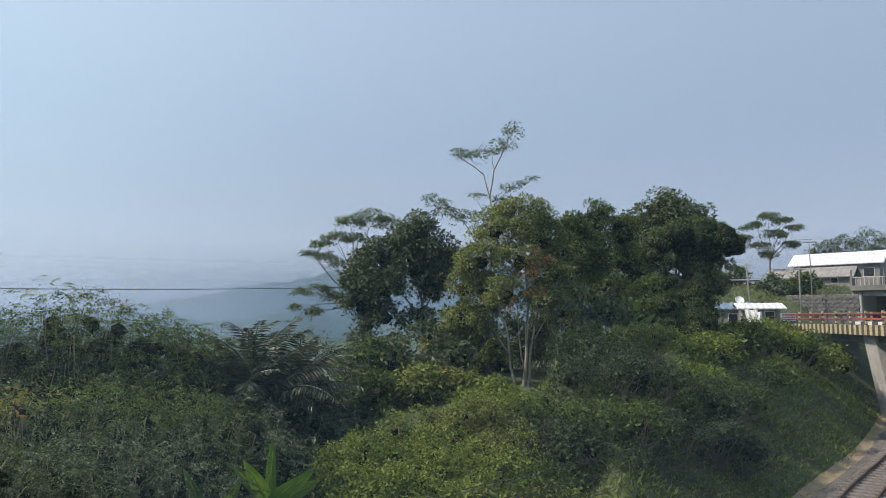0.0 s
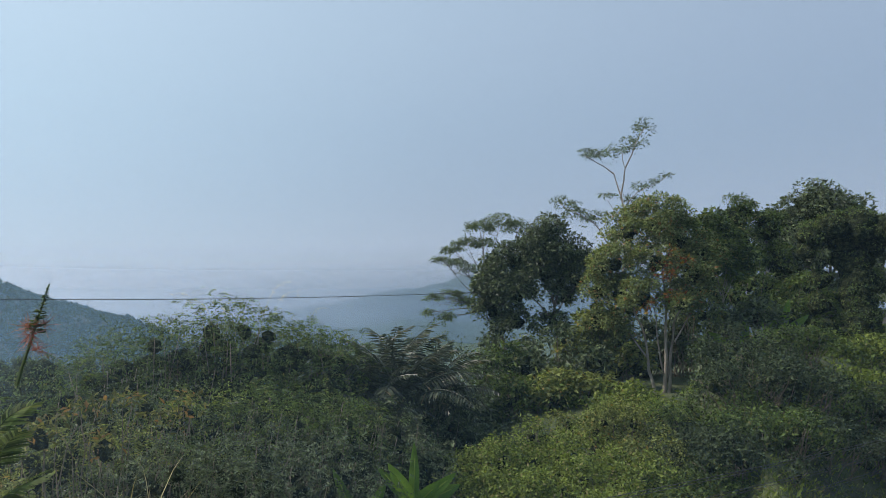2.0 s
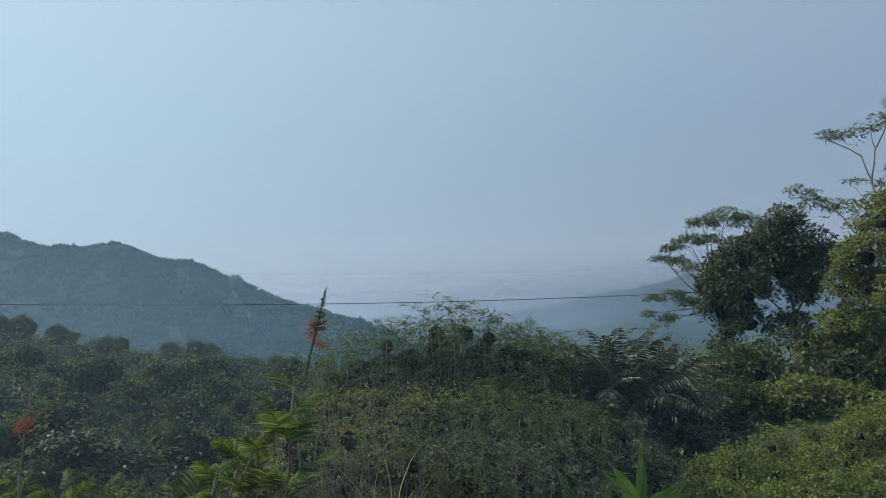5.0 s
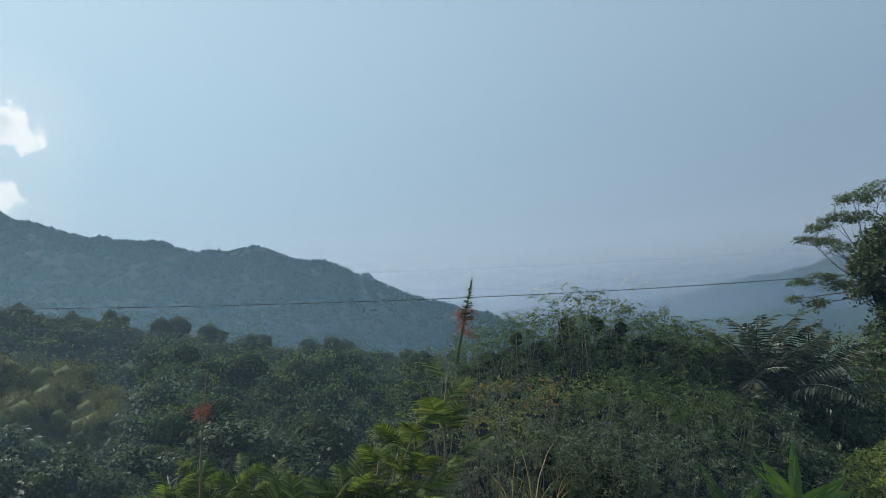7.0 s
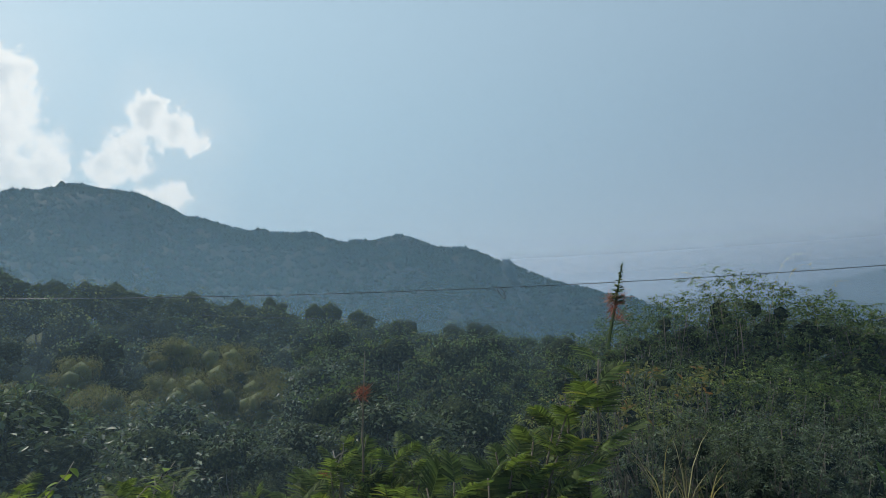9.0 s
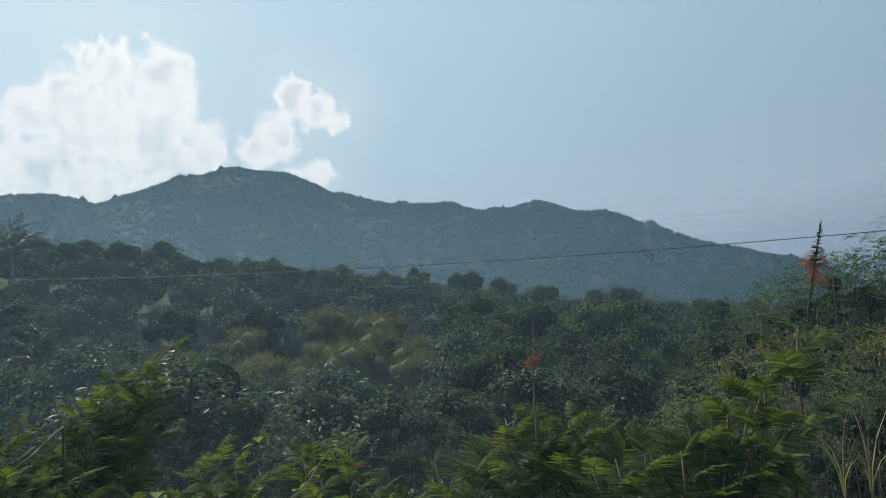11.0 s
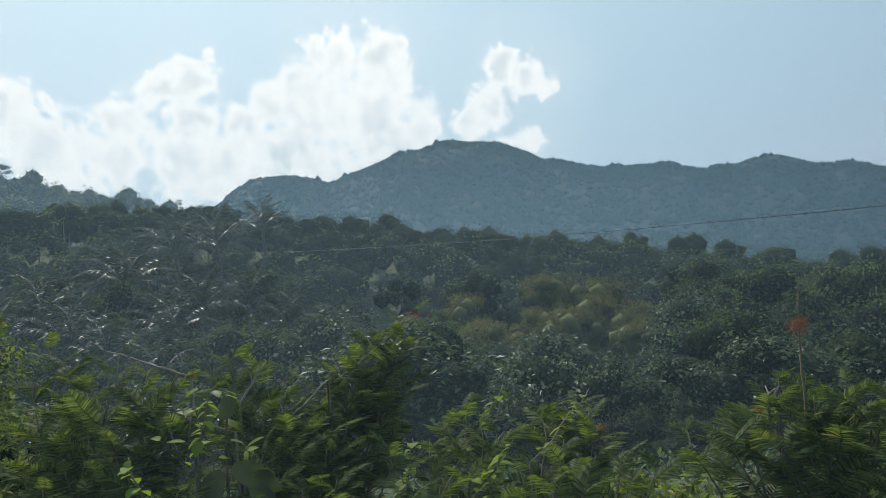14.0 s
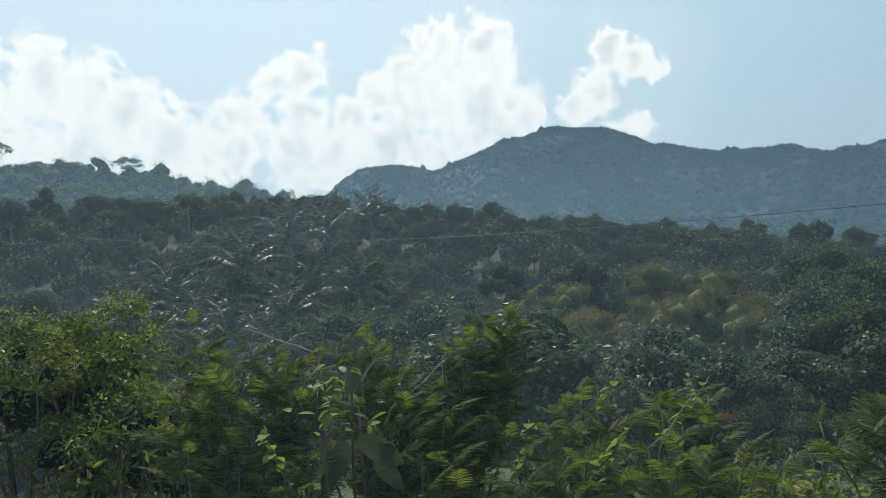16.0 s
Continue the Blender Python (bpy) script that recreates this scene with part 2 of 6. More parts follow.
def crown_shade_material():
    """Crown filler coloured dark for the shade among leaves: matt, mottled at leaf size."""
    m, nt, p = material("crown_shade")
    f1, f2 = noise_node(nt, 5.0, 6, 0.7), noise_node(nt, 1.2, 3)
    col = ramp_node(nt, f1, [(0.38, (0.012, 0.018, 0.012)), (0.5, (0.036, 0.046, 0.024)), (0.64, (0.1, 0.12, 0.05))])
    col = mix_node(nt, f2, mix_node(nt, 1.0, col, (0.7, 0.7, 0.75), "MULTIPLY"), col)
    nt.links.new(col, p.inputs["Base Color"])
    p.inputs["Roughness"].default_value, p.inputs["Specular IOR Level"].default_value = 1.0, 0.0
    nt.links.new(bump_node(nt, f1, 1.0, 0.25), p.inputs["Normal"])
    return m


CROWN_SHADE = crown_shade_material()
BARK = solid("bark", (0.09, 0.075, 0.06), (0.22, 0.2, 0.17), 2.5, 0.9, bump=0.6, dist=0.03)
BARK_PALE = solid("bark_pale", (0.2, 0.17, 0.14), (0.36, 0.32, 0.27), 2.5, 0.85, bump=0.5, dist=0.02)
TWIG = solid("twig", (0.09, 0.07, 0.045), (0.24, 0.2, 0.14), 6, 0.8, bump=0.3)

# ---- mesh building ----


def build(verts, quads=(), tris=(), smooth=False, mat=None, name="mesh"):
    """A mesh from numpy arrays of corners, quads and triangles."""
    me = bpy.data.meshes.new(name)
    verts = np.asarray(verts, np.float32).reshape(-1, 3)
    quads = np.asarray(quads, np.int32).reshape(-1, 4)
    tris = np.asarray(tris, np.int32).reshape(-1, 3)
    me.vertices.add(len(verts))
    me.vertices.foreach_set("co", verts.ravel())
    n = quads.size + tris.size
    me.loops.add(n)
    me.loops.foreach_set("vertex_index", np.concatenate([quads.ravel(), tris.ravel()]))
    me.polygons.add(len(quads) + len(tris))
    me.polygons.foreach_set("loop_start", np.concatenate([np.arange(len(quads)) * 4, quads.size + np.arange(len(tris)) * 3]).astype(np.int32))
    me.polygons.foreach_set("use_smooth", np.full(len(quads) + len(tris), smooth))
    me.update(calc_edges=True)
    me.validate()
    if mat:
        me.materials.append(mat)
    return me


class Heap:
    """Gathers pieces of one mesh."""

    def __init__(self):
        self.v, self.q, self.t, self.n = [], [], [], 0

    def add(self, v, q=None, t=None):
        v = np.asarray(v, float).reshape(-1, 3)
        self.v.append(v)
        if q is not None and len(q):
            self.q.append(np.asarray(q, int).reshape(-1, 4) + self.n)
        if t is not None and len(t):
            self.t.append(np.asarray(t, int).reshape(-1, 3) + self.n)
        self.n += len(v)
        return self

    def mesh(self, mat, smooth=False, name="mesh"):
        q = np.concatenate(self.q) if self.q else ()
        t = np.concatenate(self.t) if self.t else ()
        return build(np.concatenate(self.v), q, t, smooth, mat, name)

    def tube(self, path, radii, sides=6):
        path = np.asarray(path, float)
        n = len(path)
        radii = np.broadcast_to(np.asarray(radii, float), n) if np.ndim(radii) == 0 or len(np.atleast_1d(radii)) == n else np.linspace(radii[0], radii[-1], n)
        tang = np.gradient(path, axis=0)
        tang /= np.linalg.norm(tang, axis=1)[:, None] + 1e-9
        ref = np.array([0.31, 0.95, 0.1]) if abs(tang[0][1]) < 0.8 else np.array([0.95, 0.1, 0.31])
        a = np.cross(tang, ref)
        a /= np.linalg.norm(a, axis=1)[:, None] + 1e-9
        b = np.cross(tang, a)
        ang = np.arange(sides) * 2 * np.pi / sides
        ring = path[:, None] + radii[:, None, None] * (np.cos(ang)[None, :, None] * a[:, None] + np.sin(ang)[None, :, None] * b[:, None])
        i = np.arange(n - 1)[:, None] * sides
        j = np.arange(sides)[None]
        k = (j + 1) % sides
        q = np.stack([i + j, i + k, i + sides + k, i + sides + j], -1).reshape(-1, 4)
        end = np.arange(sides) + (n - 1) * sides
        self.add(ring.reshape(-1, 3), q, np.stack([np.full(sides - 2, end[0]), end[1:-1], end[2:]], 1))
        return self

    def box(self, lo, hi, bevel=0.0, m=None):
        bm = bmesh.new()
        bmesh.ops.create_cube(bm, size=1)
        lo, hi = Vector(lo), Vector(hi)
        for v in bm.verts:
            v.co = Vector((lo[k] + (v.co[k] + 0.5) * (hi[k] - lo[k]) for k in range(3)))
        if bevel:
            bmesh.ops.bevel(bm, geom=bm.edges[:], offset=bevel, segments=1, affect="EDGES")
        if m is not None:
            bm.transform(m)
        bm.verts.index_update()
        v = [p.co[:] for p in bm.verts]
        q = [[p.index for p in f.verts] for f in bm.faces if len(f.verts) == 4]
        t = [[p.index for p in f.verts] for f in bm.faces if len(f.verts) == 3]
        bm.free()
        return self.add(v, q, t)


def part(name, me, parent, label="", m=None):
    me.name = name
    ob = new(name, me)
    ob.parent = parent
    if m is not None:
        ob.matrix_basis = m
    if label:
        ob["label"] = label
    return ob


def thing(name, label, category, m=None, group="", kind="", me=None):
    ob = new(name, me)
    if me is None:
        ob.empty_display_size = 0.3
    if m is not None:
        ob.matrix_basis = m
    return tagged(ob, label, category, group, kind)


def unit(v):
    return v / (np.linalg.norm(v, axis=-1, keepdims=True) + 1e-9)


def blades(heap, base, axis, normal, length, width, fold=0.12):
    """Leaves as folded rhombic blades: base, side, tip, side."""
    axis = unit(axis)
    side = unit(np.cross(axis, normal))
    nrm = np.cross(side, axis)
    length, width = np.asarray(length)[:, None], np.asarray(width)[:, None]
    mid = base + axis * length * 0.45
    v = np.stack([base, mid + side * width * 0.5 + nrm * width * fold, base + axis * length - nrm * length * 0.12, mid - side * width * 0.5 + nrm * width * fold], 1)
    n = len(base)
    heap.add(v.reshape(-1, 3), np.arange(4 * n).reshape(n, 4))


def crown(heap, rng, lobes, count, length, ratio=0.45, clump=0.33, flat=1.0, droop=0.25, hollow=0.75):
    """Leaves in clumps over a crown's lobes (x, y, z, radius)."""
    lobes = np.asarray(lobes, float)
    w = lobes[:, 3] ** 2
    share = np.maximum((count * w / w.sum()).astype(int), 8)
    for (x, y, z, r), n in zip(lobes, share):
        k = max(int(20 * (0.33 / clump) ** 2), 6)
        d = unit(rng.normal(size=(k, 3)))
        d[:, 2] = np.where(d[:, 2] < -0.45, -d[:, 2], d[:, 2])
        cc = np.array([x, y, z]) + d * r * rng.uniform(0.55, 0.95, (k, 1)) * [1, 1, flat]
        cr = r * clump * rng.uniform(0.7, 1.45, k)
        pick = rng.integers(0, k, n)
        o = unit(rng.normal(size=(n, 3)))
        o[:, 2] = np.where((o[:, 2] < -0.2) & (rng.random(n) < 0.6), -o[:, 2], o[:, 2])
        base = cc[pick] + o * (cr[pick] * rng.uniform(hollow, 1.06, n))[:, None] * [1, 1, 0.75 * flat + 0.1]
        axis = unit(o * [1, 1, 0.4] + rng.normal(size=(n, 3)) * 0.55 - [0, 0, droop])
        nrm = unit(unit(base - [x, y, z]) * 0.7 + o * 0.45 + [0, 0, 0.45] + rng.normal(size=(n, 3)) * 0.48)
        ln = length * rng.uniform(0.6, 1.35, n)
        blades(heap, base, axis, nrm, ln, ln * ratio * rng.uniform(0.8, 1.2, n))


def sprays(heap, rng, lobes, count, length, pairs=5, ratio=0.34, droop=0.2):
    """Compound leaves in layered sprays over a crown's lobes: a hidden rib with pairs of leaflets and one at its tip."""
    lobes = np.asarray(lobes, float)
    w = lobes[:, 3] ** 2
    share = np.maximum((count * w / w.sum()).astype(int), 6)
    for (x, y, z, r), n in zip(lobes, share):
        o = unit(rng.normal(size=(n, 3)) + [0, 0, 0.35])
        base = np.array([x, y, z]) + o * (r * rng.uniform(0.6, 1.0, n))[:, None]
        axis = unit(o * [1, 1, 0.45] + rng.normal(size=(n, 3)) * [0.45, 0.45, 0.25] - [0, 0, droop])
        nrm = unit(o * 0.35 + [0, 0, 0.8] + rng.normal(size=(n, 3)) * 0.3)
        side = unit(np.cross(axis, nrm))
        nrm = np.cross(side, axis)
        ln = length * rng.uniform(0.65, 1.3, n)
        for k in range(pairs + 1):
            q = (k + 0.6) / (pairs + 0.6)
            p = base + axis * (ln * q)[:, None] - nrm * (ln * 0.28 * q * q)[:, None]
            leaf = ln * 0.36 * (0.75 + 0.5 * math.sin(math.pi * q))
            for sgn in ((0,) if k == pairs else (-1, 1)):
                ax = axis * (1.0 if k == pairs else 0.55) + side * sgn - nrm * 0.25 + rng.normal(size=(n, 3)) * 0.1
                blades(heap, p, ax, nrm + rng.normal(size=(n, 3)) * 0.15, leaf, leaf * ratio)


def cores(heap, rng, lobes, share=0.72, fine=True, flat=1.0):
    """Added filler lumps that keep a crown dark inside, in place of shaded leaves."""
    bm = bmesh.new()
    bmesh.ops.create_icosphere(bm, subdivisions=2 if fine else 1, radius=1)
    bm.verts.index_update()
    v = np.array([p.co[:] for p in bm.verts])
    t = np.array([[p.index for p in f.verts] for f in bm.faces])
    bm.free()
    for x, y, z, r in lobes:
        heap.add(v * (1 + rng.normal(size=(len(v), 1)) * 0.17) * r * share * [1, 1, flat] + [x, y, z], None, t)
    return heap


def bend(rng, a, b, n=7, wobble=0.06):
    """A crooked way from a to b."""
    a, b = np.asarray(a, float), np.asarray(b, float)
    s = np.linspace(0, 1, n)[:, None]
    ln = np.linalg.norm(b - a)
    off = np.cumsum(rng.normal(size=(n, 3)) * wobble * ln / n ** 0.5, 0)
    off -= s * off[-1] + (1 - s) * off[0]
    return a + (b - a) * s + off


def limbs(heap, rng, foot, lobes, r0, fork=0.45, twigs=3):
    """Trunk from the foot to a fork and limbs to the lobes, each with twigs."""
    foot = np.asarray(foot, float)
    lobes = np.asarray(lobes, float)
    c = np.average(lobes[:, :3], axis=0, weights=lobes[:, 3])
    top = foot + (c - foot) * [fork * 0.8, fork * 0.8, fork]
    heap.tube(bend(rng, foot - [0, 0, 0.5], top, 8, 0.03), np.linspace(r0 * 1.25, r0 * 0.7, 8), 8)
    for x, y, z, r in lobes:
        p = bend(rng, top - [0, 0, 0.05], (x, y, z + 0.2 * r), 7, 0.06)
        heap.tube(p, np.linspace(r0 * 0.5, r0 * 0.12, 7), 6)
        for _ in range(twigs):
            k = rng.integers(3, 6)
            e = np.array([x, y, z]) + unit(rng.normal(size=3)) * r * 0.8
            heap.tube(bend(rng, p[k], e, 5, 0.08), np.linspace(r0 * 0.2, r0 * 0.05, 5), 5)


def place(az, d, z, turn=0.0, s=1.0):
    """A pose on the plan: az degrees left of +y, d metres out, its x axis across the line of sight."""
    p = heading(az) * d
    return pose(p.x, p.y, z, 0, 0, az + turn) @ Matrix.Scale(s, 4)

# ---- ground ----


def step(a, b, x):
    t = np.clip((x - a) / (b - a), 0, 1)
    return t * t * (3 - 2 * t)


def wave(x, y, scale, seed=0.0):
    """Cheap smooth noise in -1..1."""
    x, y = x / scale + seed * 7.3, y / scale - seed * 3.1
    return (np.sin(x * 1.7 + 1.3 * np.sin(y * 1.1 + 0.7)) + np.sin(y * 1.9 + 1.1 * np.sin(x * 1.3 + 2.1)) + np.sin((x + y) * 1.2 + np.sin(x * 2.3 - y * 1.7))) / 3


# middle of the railway, bending away under the road bridge
TRACK = [(14.0, -60.0), (9.5, -30.0), (6.5, -6.0), (7.3, 12.0), (10.6, 21.0), (15.5, 28.2), (22.6, 36.9), (28.6, 45.2), (33.8, 52.6), (42.0, 62.5), (55.0, 74.0), (74.0, 86.0), (100.0, 100.0)]


def spline(points, per=10):
    p = np.asarray(points, float)
    p = np.vstack([2 * p[0] - p[1], p, 2 * p[-1] - p[-2]])
    s = np.linspace(0, 1, per, endpoint=False)[:, None]
    out = []
    for a, b, c, d in zip(p, p[1:], p[2:], p[3:]):
        out.append(0.5 * (2 * b + (c - a) * s + (2 * a - 5 * b + 4 * c - d) * s ** 2 + (3 * b - a - 3 * c + d) * s ** 3))
    return np.vstack(out + [p[-2:-1]])


LINE = spline(TRACK, 12)


def track_distance(x, y):
    """Distance from the track's middle, and on which side (left is positive)."""
    best = np.full(np.shape(x), 1e9)
    side = np.zeros(np.shape(x))
    for (ax, ay), (bx, by) in zip(LINE, LINE[1:]):
        ex, ey = bx - ax, by - ay
        t = np.clip(((x - ax) * ex + (y - ay) * ey) / (ex * ex + ey * ey), 0, 1)
        dx, dy = x - ax - t * ex, y - ay - t * ey
        d = np.hypot(dx, dy)
        near = d < best
        best = np.where(near, d, best)
        side = np.where(near, np.sign(ex * dy - ey * dx), side)
    return best, side


def ground_z(x, y):
    x, y = np.asarray(x, float), np.asarray(y, float)
    d = np.hypot(x, y)
    az = np.degrees(np.arctan2(-x, y))
    # verge under the camera, then the drop
    near = 5.4 - 4.4 * step(2.2, 13, d)
    # valley to the left, with a wooded rise behind it
    valley = -9.0 + 0 * d
    rise = EYE + 200 * np.tan(np.radians(np.clip(-2.6 + (az - 40) * 0.155, -4.5, 6.5))) - 9.5
    left = near + (valley - near) * step(14, 60, d)
    left = left + (rise - left) * step(75, 200, d)
    hill = EYE + 420 * np.tan(np.radians(np.clip(6.3 + (az - 100) * 0.17, 4.0, 8.8))) - 9.0
    beyond = -25 + (hill + 25) * step(88, 100, az)
    left = left + (beyond - left) * step(210, 400, d)
    # spur with the grove and the road to the right
    spur = near + (3.4 - near) * step(16, 40, d)
    spur = spur + (5.3 - spur) * step(-7, -15, az) * step(17, 29, d)
    spur = spur + (6.2 - spur) * step(-8, -18, az) * step(38, 52, d)
    spur = spur + (10.6 - spur) * step(70, 93, d) * step(-12, -20, az)
    spur = spur + (-22 - spur) * step(60, 150, d) * step(-16, -6, az)
    m = step(16, 4, az)
    z = left * (1 - m) + spur * m
    z = z + (8 - z) * step(-70, -110, az) * step(60, 20, np.abs(az + 130))
    # plain far below, and the farther ranges
    far = -70 - 40 * step(1500, 3000, d) + 12 * wave(x, y, 180)
    range_el = 0.9 + 3.3 * np.clip((24 - az) / 18, 0, 1.3) * step(-14, 0, az) + 0.12 * np.sin(az * 0.9) + 0.08 * np.sin(az * 2.7 + 1)
    far = far + (EYE + 4300 * np.tan(np.radians(range_el)) - far) * step(2900, 4300, d)
    low = EYE + 2500 * np.tan(np.radians(0.1 + 0.35 * np.sin(az * 0.55 + 1.2) + 0.12 * np.sin(az * 1.9)))
    far = far + np.maximum(0, low - far) * step(2150, 2500, d) * step(2850, 2500, d)
    z = z + (far - z) * step(330, 900, d)
    z = z + (0.25 * wave(x, y, 3.1) + 0.5 * wave(x, y, 9.0, 1)) * step(4, 12, d) * step(-40, 10, az + 30) + 1.8 * wave(x, y, 40, 2) * step(80, 160, d)
    # railway cutting
    t, side = track_distance(x, y)
    cut = -0.3 + 0.95 * np.maximum(t - 1.9, 0) * np.where(side > 0, 1.25 - 0.35 * step(9, 20, y), 0.9)
    z = np.where(d < 170, np.minimum(z, cut + 0.12 * wave(x, y, 1.3) * (t > 4)), z)
    return z


def ground_at(az, d):
    p = heading(az) * d
    return float(ground_z(p.x, p.y))


def ground_material():
    m, nt, p = material("undergrowth")
    f1, f2, f3 = noise_node(nt, 0.35, 6), noise_node(nt, 3.0, 6, 0.65), noise_node(nt, 22, 4)
    col = ramp_node(nt, f1, [(0.3, (0.035, 0.05, 0.02)), (0.5, (0.06, 0.085, 0.028)), (0.7, (0.1, 0.12, 0.04))])
    col = mix_node(nt, ramp_node(nt, f2, [(0.5, (0, 0, 0)), (0.72, (0.7, 0.7, 0.7))]), col, (0.13, 0.11, 0.06))
    col = mix_node(nt, 0.6, col, ramp_node(nt, f3, [(0.3, (0.4, 0.4, 0.4)), (0.7, (1.2, 1.2, 1.2))]), "MULTIPLY")
    nt.links.new(col, p.inputs["Base Color"])
    p.inputs["Roughness"].default_value = 0.95
    nt.links.new(bump_node(nt, f2, 0.8, 0.3), p.inputs["Normal"])
    return m


GROUND = ground_material()


def polar_sheet(az, d, z_of, lift=0.0):
    A, D = np.meshgrid(np.radians(az), d, indexing="ij")
    x, y = -D * np.sin(A), D * np.cos(A)
    v = np.stack([x, y, z_of(x, y) + lift], -1).reshape(-1, 3)
    n, k = len(az), len(d)
    i, j = np.meshgrid(np.arange(n - 1), np.arange(k - 1), indexing="ij")
    a = (i * k + j).ravel()
    return v, np.stack([a, a + 1, a + k + 1, a + k], 1)


def build_ground():
    az = np.concatenate([np.arange(-45, 125, 0.6), np.linspace(125, 315, 48)])
    d = np.concatenate([[0.0], np.geomspace(1.0, 160, 120), np.geomspace(165, 4700, 70)])
    v, q = polar_sheet(az, d, ground_z)
    ob = new("ground", build(v, q, smooth=True, mat=GROUND, name="ground"))
    tagged(ob, "green overgrown valley ground falling away to a hazy plain", "ground", kind="structure")


build_ground()

# crest of the wooded mountain: degrees to the left, degrees up
CREST = [(20, -3.5), (28, -2.0), (32, -0.3), (35, 0.9), (38.5, 1.75), (42.4, 3.15), (47.4, 5.25), (50.0, 5.5), (52.7, 6.35), (57.3, 6.2), (60.6, 7.05), (64.5, 7.2), (69, 8.15), (72.6, 9.5), (76.5, 10.5), (81.5, 9.5), (86.6, 7.65), (89.3, 8.35), (92.7, 8.3), (96, 6.0), (104, 4.6), (125, 4.0)]


def mountain_z(x, y):
    d = np.hypot(x, y)
    az = np.degrees(np.arctan2(-x, y))
    top = EYE + 1750 * np.tan(np.radians(np.interp(az, *zip(*CREST)))) - 10
    s = np.clip((d - 520) / (1750 - 520), 0, 1)
    foot = -60 + 10 * wave(x, y, 120)
    z = foot + (top - foot) * (0.45 * s + 0.55 * step(0, 1, s))
    z = z + 50 * (wave(x, y, 170, 3) + 0.35 * wave(x, y, 70, 4)) * np.sin(np.pi * s) ** 0.8 * np.clip((top + 60) / 250, 0, 1)
    return z - np.maximum(d - 1750, 0) * 0.7


def build_mountain():
    v, q = polar_sheet(np.arange(22, 125, 0.3), np.concatenate([np.arange(520, 1750, 11), [1750, 1775, 1850, 1950, 2100]]), mountain_z)
    rough = np.random.default_rng(4)
    v[:, 2] += rough.normal(size=len(v)) * 1.5
    v[:, :2] += rough.normal(size=(len(v), 2)) * 2.0
    m, nt, p = material("treetop_gap_shade")
    f1, f2, f3 = noise_node(nt, 0.012, 5), noise_node(nt, 0.11, 6, 0.6), noise_node(nt, 0.5, 3)
    # near-black slope colour stands in for the shade between treetops
    col = ramp_node(nt, f2, [(0.3, (0.006, 0.01, 0.007)), (0.7, (0.012, 0.018, 0.01))])
    col = mix_node(nt, f1, col, (0.01, 0.016, 0.009))
    nt.links.new(col, p.inputs["Base Color"])
    p.inputs["Roughness"].default_value = 0.9
    nt.links.new(bump_node(nt, f2, 0.25, 2.0), p.inputs["Normal"])
    ob = new("mountain", build(v, q, smooth=True, mat=m, name="mountain"))
    tagged(ob, "long wooded mountain ridge rising to a rounded summit in haze", "mountain", kind="structure")
    # treetops all over it
    rng = np.random.default_rng(5)
    iv = np.array([(1, 0, 0), (0, 1, 0), (-1, 0, 0), (0, -1, 0), (0, 0, 1), (0, 0, -1)], float)
    it = np.array([(0, 1, 4), (1, 2, 4), (2, 3, 4), (3, 0, 4), (1, 0, 5), (2, 1, 5), (3, 2, 5), (0, 3, 5)])
    n = 29000
    az = rng.uniform(31, 112, n)
    d = 1758 - 1180 * rng.random(n) ** 1.35
    d[:4500] = rng.uniform(1735, 1762, 4500)
    x, y = -d * np.sin(np.radians(az)), d * np.cos(np.radians(az))
    z = mountain_z(x, y)
    r = rng.uniform(3.8, 7.0, n) * np.where(d > 1734, np.where(wave(x, y, 30, 8) > 0.1, 1.1, 0.75), 1.0) * np.where(rng.random(n) < 0.05, 1.25, 1.0)
    v = iv[None] * (1 + rng.normal(size=(n, len(iv), 1)) * 0.2)
    turn = rng.uniform(0, 6.28, n)
    c, sn = np.cos(turn)[:, None], np.sin(turn)[:, None]
    v = np.stack([v[..., 0] * c - v[..., 1] * sn, v[..., 0] * sn + v[..., 1] * c, v[..., 2]], -1)
    v = v * r[:, None, None] + np.stack([x, y, z + r * np.where(d > 1734, rng.uniform(0.3, 1.5, n), 0.15)], -1)[:, None]
    t = it[None] + (np.arange(n) * len(iv))[:, None, None]
    me = build(v.reshape(-1, 3), (), t.reshape(-1, 3), True, LEAF_RIDGE, "mountain_forest")
    tagged(new("mountain_forest", me), "dense far forest canopy covering the mountain slope", "forest", kind="stuff")


build_mountain()


